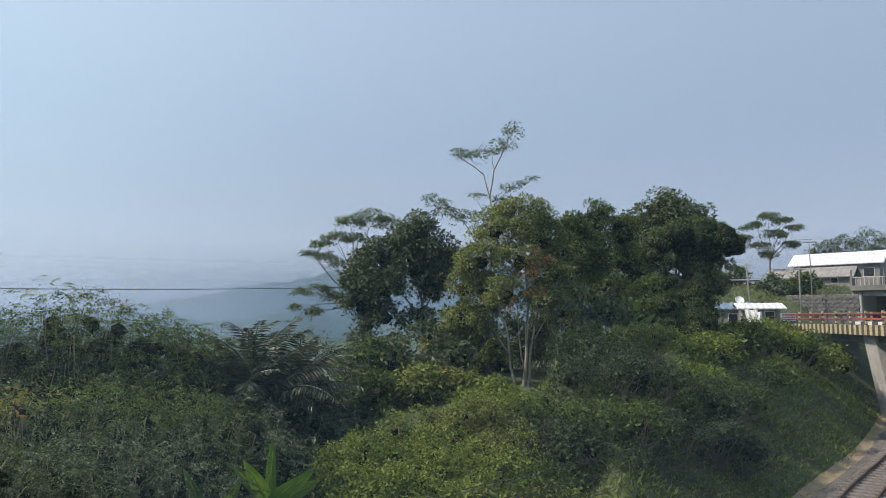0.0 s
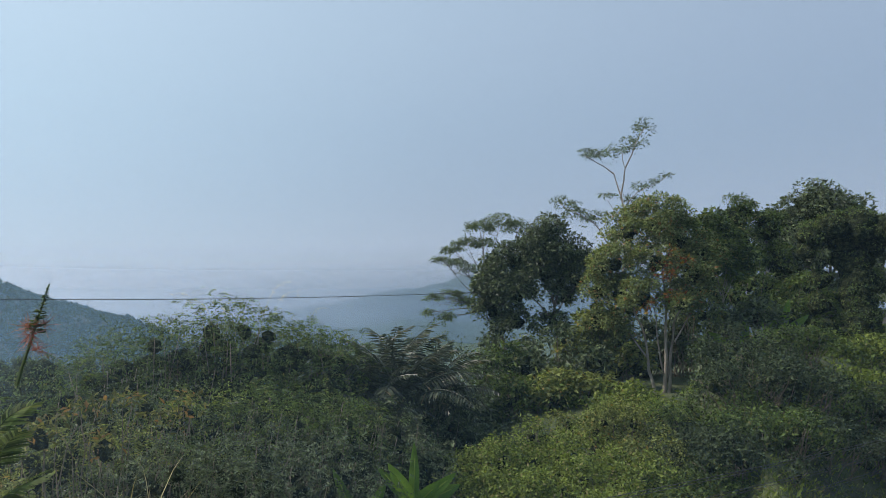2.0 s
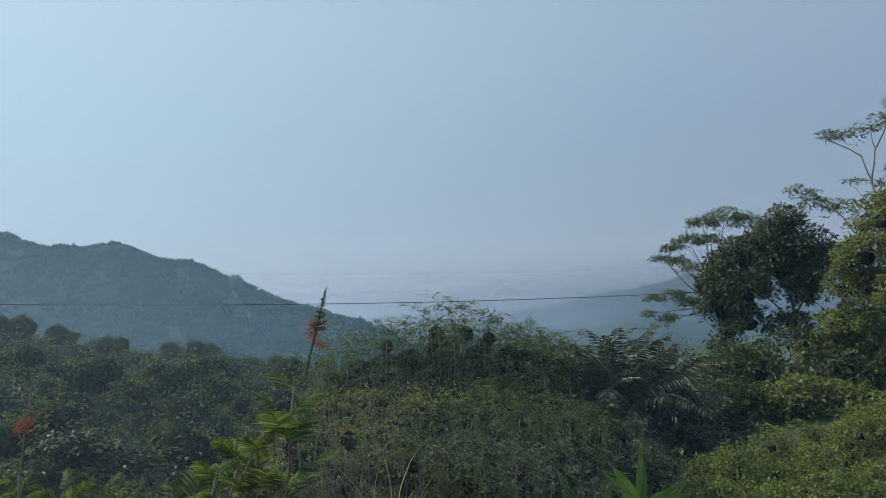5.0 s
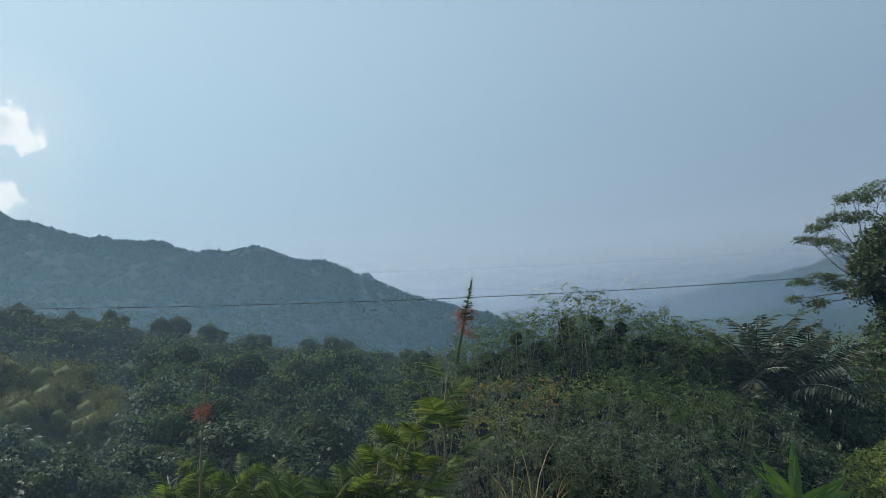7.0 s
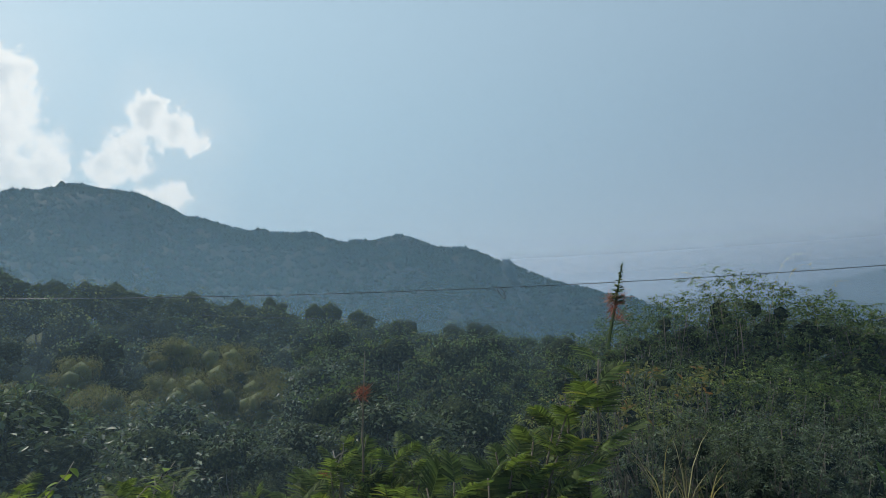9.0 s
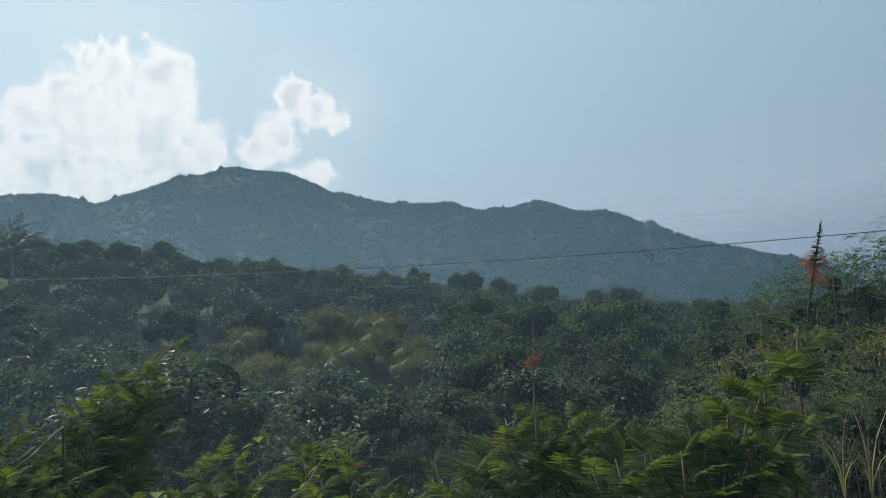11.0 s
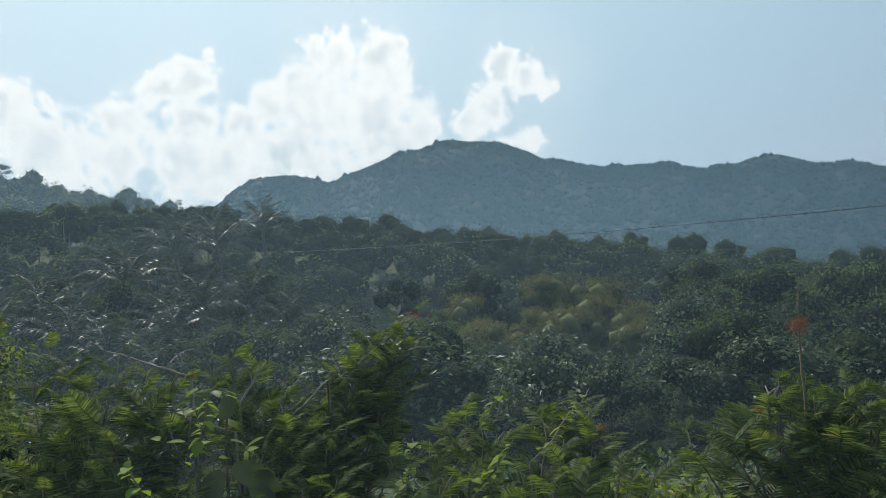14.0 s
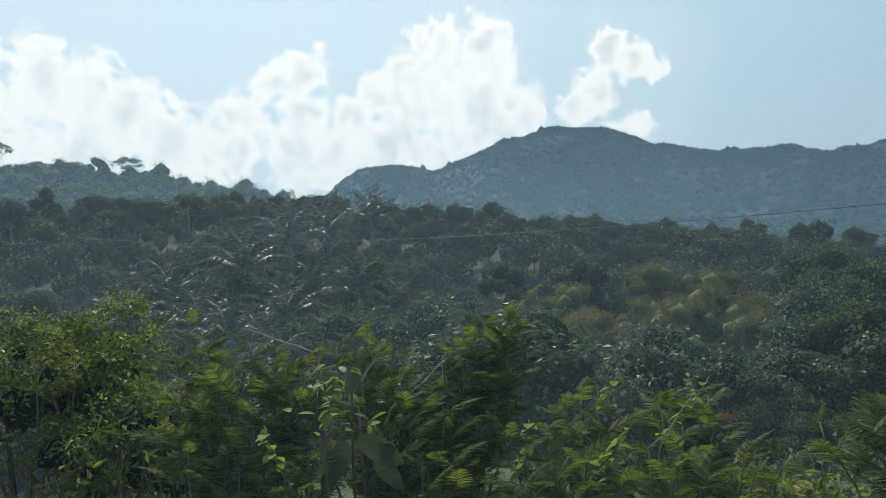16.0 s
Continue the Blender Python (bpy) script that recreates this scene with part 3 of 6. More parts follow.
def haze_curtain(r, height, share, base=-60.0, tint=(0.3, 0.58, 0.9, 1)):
    """A thin sheet in place of haze, lit by sun and sky, fading upwards."""
    m, nt, p = material("haze_sheet")
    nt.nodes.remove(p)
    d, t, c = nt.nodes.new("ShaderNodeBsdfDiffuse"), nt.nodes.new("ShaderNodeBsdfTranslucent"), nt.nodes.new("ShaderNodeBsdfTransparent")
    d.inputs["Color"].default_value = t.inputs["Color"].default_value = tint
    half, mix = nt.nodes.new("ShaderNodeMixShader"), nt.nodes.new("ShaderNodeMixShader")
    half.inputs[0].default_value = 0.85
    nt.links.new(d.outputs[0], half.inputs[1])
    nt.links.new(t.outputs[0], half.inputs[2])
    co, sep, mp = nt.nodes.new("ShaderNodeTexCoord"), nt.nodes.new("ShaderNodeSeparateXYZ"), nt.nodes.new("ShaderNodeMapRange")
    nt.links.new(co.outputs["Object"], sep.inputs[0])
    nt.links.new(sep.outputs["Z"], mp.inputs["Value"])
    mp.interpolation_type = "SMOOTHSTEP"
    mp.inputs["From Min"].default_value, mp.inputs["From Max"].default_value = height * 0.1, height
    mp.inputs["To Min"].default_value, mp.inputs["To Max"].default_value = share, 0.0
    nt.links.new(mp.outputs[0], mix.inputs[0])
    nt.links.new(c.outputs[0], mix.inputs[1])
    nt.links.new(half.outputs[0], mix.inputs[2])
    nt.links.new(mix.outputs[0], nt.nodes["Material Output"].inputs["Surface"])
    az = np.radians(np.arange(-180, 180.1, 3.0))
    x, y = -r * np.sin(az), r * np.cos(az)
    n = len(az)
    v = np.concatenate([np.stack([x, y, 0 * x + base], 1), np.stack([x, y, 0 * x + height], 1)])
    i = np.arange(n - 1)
    ob = new("haze_sheet", build(v, np.stack([i, i + 1, i + n + 1, i + n], 1), smooth=True, mat=m, name="haze_sheet"))
    tagged(ob, "thin bluish sheet standing in for haze in the air", "haze", kind="structure")


# see-through sheets at set distances; the nearest lift dark tones like lens glare
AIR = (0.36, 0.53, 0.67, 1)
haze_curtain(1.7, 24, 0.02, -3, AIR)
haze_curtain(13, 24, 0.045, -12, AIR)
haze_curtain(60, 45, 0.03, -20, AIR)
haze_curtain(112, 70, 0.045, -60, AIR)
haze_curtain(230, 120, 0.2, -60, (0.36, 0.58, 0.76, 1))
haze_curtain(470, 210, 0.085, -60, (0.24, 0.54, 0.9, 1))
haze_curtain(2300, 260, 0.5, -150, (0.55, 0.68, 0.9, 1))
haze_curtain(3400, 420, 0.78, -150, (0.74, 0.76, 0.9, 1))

# ---- grove on the spur ----


def broadleaf(name, label, az, d, z, lobes, leaf, mat, count, length, ratio=0.45, bark=None, r0=0.16, foot=(0, 0, 0), fork=0.45, twigs=3, seed=1, clump=0.33, flat=1.0, droop=0.25, more=(), group="", core=0.0, auto=True):
    rng = np.random.default_rng(seed)
    t = thing(name, label, "tree", place(az, d, z), group)
    h = Heap()
    if auto:
        limbs(h, rng, foot, lobes, r0, fork, twigs)
    for a, b, r in more:
        h.tube(bend(rng, a, b, 8, 0.04), np.linspace(r, r * 0.45, 8), 7)
    part("trunk", h.mesh(bark or BARK, True), t)
    c = Heap()
    crown(c, rng, lobes, count, length, ratio, clump, flat, droop)
    top = part("crown", c.mesh(mat), t)
    if core:
        part("inner_filler", cores(Heap(), rng, lobes, core, True, flat).mesh(CROWN_SHADE, True), top)
    return t


# rounded shrub: many stems and a skirt of leaves to the ground
def shrub(label, az, d, lobes, mat, count, length, ratio=0.45, seed=1, z=None, clump=0.3, droop=0.25, flat=1.0, category="bush", name="bush", group="", core=0.52, spray=0.0):
    rng = np.random.default_rng(seed)
    z = ground_at(az, d) if z is None else z
    t = thing(name, label, category, place(az, d, z), group)
    h = Heap()
    for x, y, zz, r in lobes:
        for _ in range(3):
            h.tube(bend(rng, (x * 0.5 + rng.normal() * 0.2, y * 0.5, -0.6), (x + rng.normal() * r * 0.4, y + rng.normal() * r * 0.4, zz + r * 0.15), 6, 0.07), np.linspace(0.022, 0.006, 6) * (0.6 + r), 5)
    part("branchwork", h.mesh(TWIG, True), t)
    c = Heap()
    if spray:
        sprays(c, rng, lobes, int(count * 0.06), spray, 4)
        crown(c, rng, lobes, int(count * 0.32), length * 1.1, ratio, clump, flat, droop, 0.5)
    else:
        crown(c, rng, lobes, int(count * 0.62), length * 1.18, ratio, clump, flat, droop)
    top = part("foliage", c.mesh(mat), t)
    high = max(q[2] for q in lobes)
    part("inner_filler", cores(Heap(), rng, [(*q[:2], q[2] - 0.15 * q[3], q[3] * (1.0 if q[2] < high - 1.1 * q[3] else 0.42)) for q in lobes], core, False, flat).mesh(CROWN_SHADE, True), top)
    return t


def up(el, d):
    """Height at which something d metres off stands el degrees over the eye's level."""
    return EYE + d * math.tan(radians(el))


def lobe_row(rng, width, height, r, n, depth=1.5, base=0.0):
    """Lobes for a mass of bushes, fuller low down."""
    out = []
    for _ in range(n):
        x = rng.uniform(-width, width)
        k = max(0.15, 1 - (x / width) ** 2 * 0.6)
        out.append((x, rng.uniform(-depth, depth), base + rng.uniform(0.02, 1.0) ** 0.7 * height * k, r * rng.uniform(0.75, 1.25)))
    return out


def grove():
    # pale multi-stemmed tree with some red leaves
    d, z = 38.0, 2.9
    lobes = [(-1.2, 0, 8.6, 1.3), (0.2, 0.3, 9.0, 1.5), (1.2, 0.2, 8.0, 1.5), (-1.9, -0.4, 7.0, 1.2), (0.1, -0.6, 7.0, 1.5), (1.7, -0.2, 6.3, 1.3), (-1.9, 0, 5.4, 1.1), (-0.6, -0.8, 5.2, 1.2), (1.2, -0.5, 4.9, 1.1), (-2.2, 0.2, 3.9, 1.0), (2.4, 0.2, 7.3, 1.1), (-1.9, 0.3, 3.0, 0.9), (2.2, 0.3, 4.3, 0.9), (2.2, 0.2, 5.4, 1.0), (-2.9, 0.2, 5.6, 1.0), (-3.0, 0, 4.0, 1.1), (-2.6, 0.2, 6.8, 0.9), (-3.0, 0.3, 2.6, 1.0)]
    broadleaf("tree", "yellowish-green tree with pale forked trunks and a few red leaves", -5.6, d, z, lobes, None, LEAF_PALE, 44000, 0.165, 0.48, BARK_PALE, 0.11, (-0.1, 0, 0), 0.32, 4, 11, 0.36, core=0.28, auto=False,
              more=[((-0.15, 0, -0.4), (-0.8, 0, 4.0), 0.1), ((-0.8, 0, 3.9), (-1.9, -0.3, 7.0), 0.055), ((0.1, 0, -0.4), (0.45, -0.2, 5.2), 0.12), ((0.45, -0.2, 5.1), (0.2, 0.2, 8.8), 0.06), ((0.3, 0, -0.4), (1.1, 0.1, 4.6), 0.1), ((1.1, 0.1, 4.5), (1.8, 0, 7.4), 0.055), ((-0.5, 0, 2.2), (-2.1, 0.1, 4.6), 0.05), ((0.8, 0, 3.0), (2.1, 0.2, 5.2), 0.045), ((0.45, -0.2, 5.0), (-0.8, 0, 8.2), 0.045), ((0.45, -0.2, 5.0), (1.3, 0.1, 8.0), 0.045), ((0.2, 0, 1.6), (-0.2, -0.6, 5.0), 0.05)])
    rng = np.random.default_rng(3)
    t = bpy.data.objects["tree"]
    c = Heap()
    crown(c, rng, [(0.9, -1.4, 6.9, 0.75), (0.4, -1.5, 6.0, 0.6), (-0.3, -1.6, 4.6, 0.5), (1.0, -1.5, 5.0, 0.5)], 260, 0.22, 0.42, 0.4)
    part("red_leaves", c.mesh(LEAF_RUST), t, "rust-red dying leaves")
    # slim tree with a white trunk
    lobes = [(-0.3, 0, 9.0, 1.0), (0.6, 0.3, 8.2, 1.1), (-0.7, 0.2, 7.4, 1.0), (0.5, 0, 6.8, 1.0), (1.3, 0.3, 7.2, 0.9)]
    broadleaf("tree", "slim tree with a straight whitish trunk", -10.2, 40.0, 2.6, lobes, None, LEAF_MID, 6000, 0.24, 0.42, BARK_PALE, 0.075, (0, 0, 0), 0.7, 2, 12)
    # dark glossy tree, two heads
    lobes = [(-2.3, 0, 5.6, 1.5), (-1.2, 0.4, 7.0, 1.6), (0.6, 0, 8.2, 1.5), (1.6, 0.1, 7.4, 1.5), (2.2, 0, 6.0, 1.3), (0.4, 0.2, 6.4, 1.5), (-2.6, 0.1, 4.2, 1.2), (-1.3, -0.3, 5.0, 1.3), (-2.2, 0, 3.1, 0.9), (-2.6, 0.3, 6.6, 1.0), (1.6, 0.4, 4.9, 1.0), (-0.6, 0, 5.6, 1.3), (0.0, 0.2, 7.3, 1.5), (1.3, 0.2, 5.7, 1.1), (-1.2, 0.2, 3.6, 1.1), (0.8, 0.3, 3.4, 1.0), (-2.9, 0.2, 5.2, 1.0)]
    broadleaf("tree", "dark glossy-leaved tree with a slender bare trunk", 3.3, 42.0, 3.4, lobes, None, LEAF_DARK, 30000, 0.22, 0.46, BARK, 0.11, (1.0, 0, 0), 0.42, 3, 13, 0.3, core=0.3, auto=False, more=[((-1.9, -0.2, -0.5), (-2.2, 0, 4.6), 0.09), ((1.0, 0, -0.5), (0.9, 0, 4.6), 0.12), ((0.9, 0, 4.4), (1.7, 0, 7.4), 0.08), ((0.9, 0, 4.5), (0.2, 0.1, 7.6), 0.08), ((-2.2, 0, 4.4), (-1.3, 0.2, 7.0), 0.07), ((0.9, 0, 3.6), (-0.6, 0, 5.4), 0.06), ((1.0, 0, 4.0), (2.3, 0, 6.0), 0.05), ((-2.2, 0, 4.5), (-2.7, 0.1, 6.6), 0.05)])
    # umbrella-shaped tree behind it
    lobes = [(0.2, 0, 9.2, 1.5), (-1.4, 0.2, 8.9, 1.2), (1.6, 0, 8.8, 1.2), (-2.4, 0, 7.7, 1.2), (-3.4, 0.2, 7.2, 1.0), (-0.8, 0, 7.7, 1.1), (-4.3, 0, 6.5, 0.8), (-3.2, 0, 6.2, 1.0), (-2.0, -0.4, 5.7, 0.9), (-4.8, 0, 3.6, 0.9), (-3.6, 0.2, 3.9, 1.0), (-2.6, 0, 3.2, 1.0), (-5.2, 0.1, 2.5, 0.7), (-3.9, 0, 2.2, 0.9)]
    broadleaf("tree", "flat-topped feathery tree with layered spreading boughs", 6.4, 54.0, 5.2, lobes, None, LEAF_AIRY, 9000, 0.19, 0.36, BARK, 0.12, (1.2, 0, -2), 0.6, 3, 14, 0.33, 0.45, 0.3)
    # tall airy tree
    z0 = 4.0
    lobes = [(2.0, 0, 16.2, 0.8), (1.5, 0.2, 15.2, 0.75), (0.9, 0, 14.6, 0.55), (-0.4, 0, 14.4, 0.8), (-1.3, 0.2, 14.3, 0.7), (-2.0, 0, 14.6, 0.5), (1.6, 0, 12.0, 0.55), (2.6, 0.1, 12.3, 0.5), (3.3, 0, 12.7, 0.4), (-0.6, 0, 11.5, 0.5), (-3.4, 0, 10.9, 0.8), (-2.5, 0.1, 10.3, 0.9), (-1.4, 0, 9.9, 0.9), (-3.8, 0, 11.4, 0.5), (0.9, 0.3, 11.2, 0.6)]
    broadleaf("tree", "tall thin airy tree with sparse feathery tufts high up", -3.0, 50.0, z0, lobes, None, LEAF_AIRY, 3000, 0.21, 0.32, BARK_PALE, 0.1, (0.2, 0, 0), 0.72, 2, 15, 0.6, 0.6, 0.3, auto=False,
              more=[((0.2, 0, -1), (0.35, 0, 11.6), 0.13), ((0.35, 0, 11.3), (0.75, 0, 13.6), 0.07), ((0.75, 0, 13.5), (2.1, 0, 16.2), 0.05), ((0.35, 0, 11.5), (-0.1, 0, 13.2), 0.06), ((-0.1, 0, 13.1), (-2.0, 0, 14.5), 0.045), ((0.3, 0, 10.4), (1.5, 0, 11.8), 0.05), ((1.4, 0, 11.7), (3.3, 0.1, 12.6), 0.035), ((0.28, 0, 7.0), (-1.6, 0, 9.8), 0.07), ((-1.5, 0, 9.7), (-3.8, 0, 11.2), 0.045), ((0.7, 0, 13.4), (0.5, 0.1, 14.8), 0.03), ((0.2, 0, 10.0), (-0.6, 0, 11.3), 0.03)])
    # big rounded crown
    lobes = [(-4.6, 0, 11.2, 2.0), (-2.6, 0.5, 12.0, 2.3), (0.3, 0.2, 13.1, 2.5), (2.6, 0, 12.6, 2.2), (4.4, 0, 11.0, 1.8), (5.8, 0.3, 9.6, 1.5), (-3.5, -1.2, 9.2, 2.0), (-0.6, -1.5, 10.0, 2.4), (2.2, -1.2, 9.8, 2.2), (4.6, -0.6, 8.0, 1.7), (-4.8, -0.8, 7.0, 1.8), (-1.8, -1.6, 7.0, 2.0), (6.2, 0, 7.6, 1.1), (0.8, -1.6, 7.0, 1.8)]
    broadleaf("tree", "broad dark-green rounded tree above the railway bank", -17.0, 58.0, 1.6, [(x * 0.6, y, z, r * 0.86) for x, y, z, r in lobes], None, LEAF_DARK, 22000, 0.28, 0.5, BARK, 0.3, (0, 0, 2), 0.4, 3, 16, core=0.6)
    # greener tree that closes the gap beside it
    lobes = [(0, 0, 9.3, 1.5), (-1.6, 0, 8.0, 1.5), (1.7, 0, 8.3, 1.4), (0, -0.5, 7.0, 1.7), (-2.0, 0, 6.0, 1.4), (1.9, 0, 6.2, 1.4), (0, -0.5, 5.0, 1.6), (-1.6, 0, 4.0, 1.4), (1.5, 0, 4.0, 1.4), (0, 0, 2.6, 1.4)]
    broadleaf("tree", "leafy mid-green tree in the middle of the grove", -11.9, 52.0, 4.6, lobes, None, LEAF_MID, 20000, 0.2, 0.5, BARK, 0.14, (0, 0, -1), 0.4, 3, 18, 0.28, core=0.5)
    # trunk smothered in creeper, with a cap
    lobes = [(-1.5, -0.4, 6.7, 0.8), (-0.4, -0.6, 7.1, 0.9), (0.7, -0.6, 7.1, 0.9), (1.7, -0.5, 6.8, 0.85), (2.4, -0.2, 6.3, 0.7), (-1.8, -0.2, 6.0, 0.6), (0.2, 0.4, 6.6, 1.1), (1.2, 0.4, 6.3, 1.0), (0.3, 0.5, 5.2, 1.0), (0.6, 0.5, 4.2, 1.0), (0.4, 0.5, 3.3, 1.0), (0.6, 0.5, 2.4, 1.0), (0.4, 0.5, 1.6, 1.1), (0.6, 0.4, 0.7, 1.2), (-1.3, 0.3, 4.4, 0.6), (-1.4, 0.3, 3.0, 0.6), (-1.3, 0.3, 1.7, 0.7)]
    broadleaf("tree", "dead-looking trunk wholly draped in dark creeper", -18.6, 43.5, 4.7, lobes, None, LEAF_MID, 26000, 0.12, 0.62, BARK, 0.25, (0, 0, 0), 0.5, 2, 17, 0.3, 1.0, 0.7, core=0.9, auto=False, more=[((0.5, 0.5, -0.5), (0.4, 0.4, 6.6), 0.3)])
    # understorey between the trunks
    rng = np.random.default_rng(30)
    spots = [(9.5, 40, 2.2, 2.6, LEAF_DARK), (6.0, 38, 2.0, 2.6, LEAF_MID), (2.0, 37, 2.2, 2.8, LEAF_DARK), (-1.5, 39, 2.0, 3.4, LEAF_YELLOW), (-3.5, 45, 2.4, 4.0, LEAF_DARK), (-8.5, 45, 2.4, 4.5, LEAF_DARK), (-12.5, 46, 2.4, 4.2, LEAF_MID), (-15.5, 47, 2.4, 3.8, LEAF_MID), (0.5, 48, 3.0, 4.0, LEAF_DARK), (5.5, 49, 3.0, 3.4, LEAF_DARK), (-12.5, 40, 2.0, 2.6, LEAF_DARK), (-9.6, 38, 1.6, 1.6, LEAF_MID), (-5.2, 46, 2.6, 4.4, LEAF_DARK), (-7.4, 49, 2.6, 5.0, LEAF_DARK)]
    for k, (az, d, w, hgt, mat) in enumerate(spots):
        shrub("tangled green undergrowth among the grove's trunks", az, d, lobe_row(rng, w, hgt, 0.9, 9), mat, 3600, 0.24, 0.48, 100 + k, group="undergrowth of the grove")
    for k, (az, d, w, top, mat) in enumerate([(1.5, 34, 2.0, -3.4, LEAF_YELLOW), (-2.2, 33, 1.8, -4.4, LEAF_BRIGHT), (-8.6, 34, 1.6, -5.6, LEAF_DARK), (4.6, 34, 2.0, -4.2, LEAF_MID), (8.0, 33, 2.0, -4.6, LEAF_DARK), (10.6, 31, 2.0, -5.2, LEAF_DARK), (-11.6, 33, 1.6, -6.0, LEAF_DARK), (12.8, 24, 1.6, -8.5, LEAF_DARK)]):
        z = min(ground_at(az, d), up(top, d) - 1.8)
        shrub("tangled green undergrowth among the grove's trunks", az, d, lobe_row(rng, w, up(top, d) - z - 0.8, 0.85, 15), mat, 6000, 0.2, 0.48, 160 + k, z=z, group="undergrowth of the grove")
    # hedge along the top of the bank
    hedge = [(-9.4, 36, 1.8, -4.6), (-11.0, 36, 1.9, -3.4), (-13.2, 38, 2.0, -2.2), (-15.8, 40, 2.2, -1.3), (-18.2, 42, 2.2, -0.8), (-20.6, 45, 2.4, -0.2), (-22.8, 49, 2.4, -0.1), (-24.8, 54, 2.3, -0.5), (-26.6, 60, 2.2, -1.6), (-14.5, 35, 1.8, -4.2), (-18.0, 38, 1.8, -3.4), (-22.0, 43, 1.8, -2.6)]
    for k, (az, d, w, top) in enumerate(hedge):
        z = min(ground_at(az, d), up(top, d) - 1.6)
        shrub("leafy sunlit bush on top of the railway bank", az, d, lobe_row(rng, w, up(top, d) - z - 0.9, 1.0, 14), (LEAF_BRIGHT, LEAF_MID)[k % 2], 6000, 0.2, 0.5, 140 + k, z=z, group="bushes along the bank")
    # dark creepers and bushes down the cutting's side
    for k, (az, d, w, h0) in enumerate([(-9.5, 27, 1.6, 1.2), (-12.0, 28, 1.6, 1.2), (-14.5, 29.5, 1.6, 1.2), (-17.0, 31, 1.6, 1.2), (-19.5, 33, 1.6, 1.2), (-10.5, 23.5, 1.5, 0.9), (-13.2, 25, 1.5, 0.9), (-16.0, 27, 1.5, 0.9), (-18.6, 29, 1.5, 0.9), (-21.0, 36, 1.6, 1.1), (-22.4, 39.5, 1.6, 1.0), (-11.8, 31.5, 1.7, 1.5), (-15.0, 34, 1.7, 1.4), (-8.4, 25, 1.4, 1.0), (-20.6, 31, 1.3, 0.7), (-7.0, 21.5, 1.4, 1.0)]):
        shrub("dark leafy creeper and bushes down the railway cutting", az, d, lobe_row(rng, w, h0, 0.7, 14), LEAF_DUSK if k % 3 else LEAF_MID, 6500, 0.115, 0.5, 280 + k, group="creepers on the cutting")
    # bright creeper-covered mounds in front
    mounds = [(12.0, 20.5, 1.5, -11.6), (9.6, 22.5, 1.8, -9.8), (6.0, 24, 2.2, -8.0), (2.4, 25, 2.2, -6.4), (-1.4, 27, 2.2, -5.4), (-4.2, 29, 2.0, -4.9), (3.2, 21, 2.0, -10.0), (-2.4, 22, 2.0, -9.0), (-6.0, 25, 1.8, -7.4), (-8.2, 28, 1.8, -7.6), (7.0, 19.5, 1.8, -12.4), (0.0, 19, 1.8, -12.6), (-5.5, 20.5, 1.8, -11.8), (-9.5, 24, 1.6, -10.0)]
    for k, (az, d, w, top) in enumerate(mounds):
        z = min(ground_at(az, d), up(top, d) - 1.5)
        shrub("bright green creeper-covered mound of bushes", az, d, lobe_row(rng, w, up(top, d) - z - 0.65, 0.62, 24), LEAF_BRIGHT if k % 4 else LEAF_YELLOW, 12500, 0.088, 0.6, 180 + k, z=z, group="creeper mounds")


grove()


def left_thicket():
    rng = np.random.default_rng(40)
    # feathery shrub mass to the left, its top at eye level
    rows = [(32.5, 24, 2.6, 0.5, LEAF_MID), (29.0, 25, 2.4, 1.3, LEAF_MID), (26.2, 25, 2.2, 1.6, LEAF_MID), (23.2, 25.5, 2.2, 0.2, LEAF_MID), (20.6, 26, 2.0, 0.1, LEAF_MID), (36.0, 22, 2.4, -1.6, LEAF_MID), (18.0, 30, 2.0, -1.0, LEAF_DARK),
            # lowest bushes: darker leaf colour stands in for the shade down there
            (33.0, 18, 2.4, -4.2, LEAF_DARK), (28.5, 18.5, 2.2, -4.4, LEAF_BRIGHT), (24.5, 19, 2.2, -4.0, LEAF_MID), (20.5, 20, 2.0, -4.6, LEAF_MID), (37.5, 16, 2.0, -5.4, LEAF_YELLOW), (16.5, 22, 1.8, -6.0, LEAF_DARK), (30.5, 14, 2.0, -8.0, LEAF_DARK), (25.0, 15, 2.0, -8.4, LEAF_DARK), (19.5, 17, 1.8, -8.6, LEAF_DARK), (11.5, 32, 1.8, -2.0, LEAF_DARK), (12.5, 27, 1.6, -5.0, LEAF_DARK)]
    for k, (az, d, w, top, mat) in enumerate(rows):
        top += 1.3
        z = min(ground_at(az, d), up(top, d) - 3.0)
        r = 0.05 * d
        high = up(top, d) - z - r * 0.9
        lobes = lobe_row(rng, w, high, r, 24) + [(x, rng.uniform(-0.8, 0.8), high * (0.97 - 0.3 * (x / w) ** 2) + rng.uniform(-0.35, 0.15), r * rng.uniform(0.7, 0.95)) for x in np.linspace(-w, w, 7)]
        shrub("dense feathery green thicket bush on the slope", az, d, lobes, mat, 20000, 0.004 * d, 0.42, 200 + k, z=z, group="thicket on the slope", core=0.6, spray=0.0135 * d)


left_thicket()
rust = [(x, y, z, 0.35) for x, y, z in ((-1.0, -0.2, 2.2), (-0.4, -0.3, 2.5), (0.3, -0.2, 2.6), (0.9, -0.2, 2.3), (1.4, 0, 2.5), (0.0, -0.4, 2.0))]
shrub("bush with orange and yellow tinted leaves in the thicket", 35.4, 14.6, rust, LEAF_OCHRE, 700, 0.12, 0.4, 260, z=up(-5.6, 14.6) - 2.6)


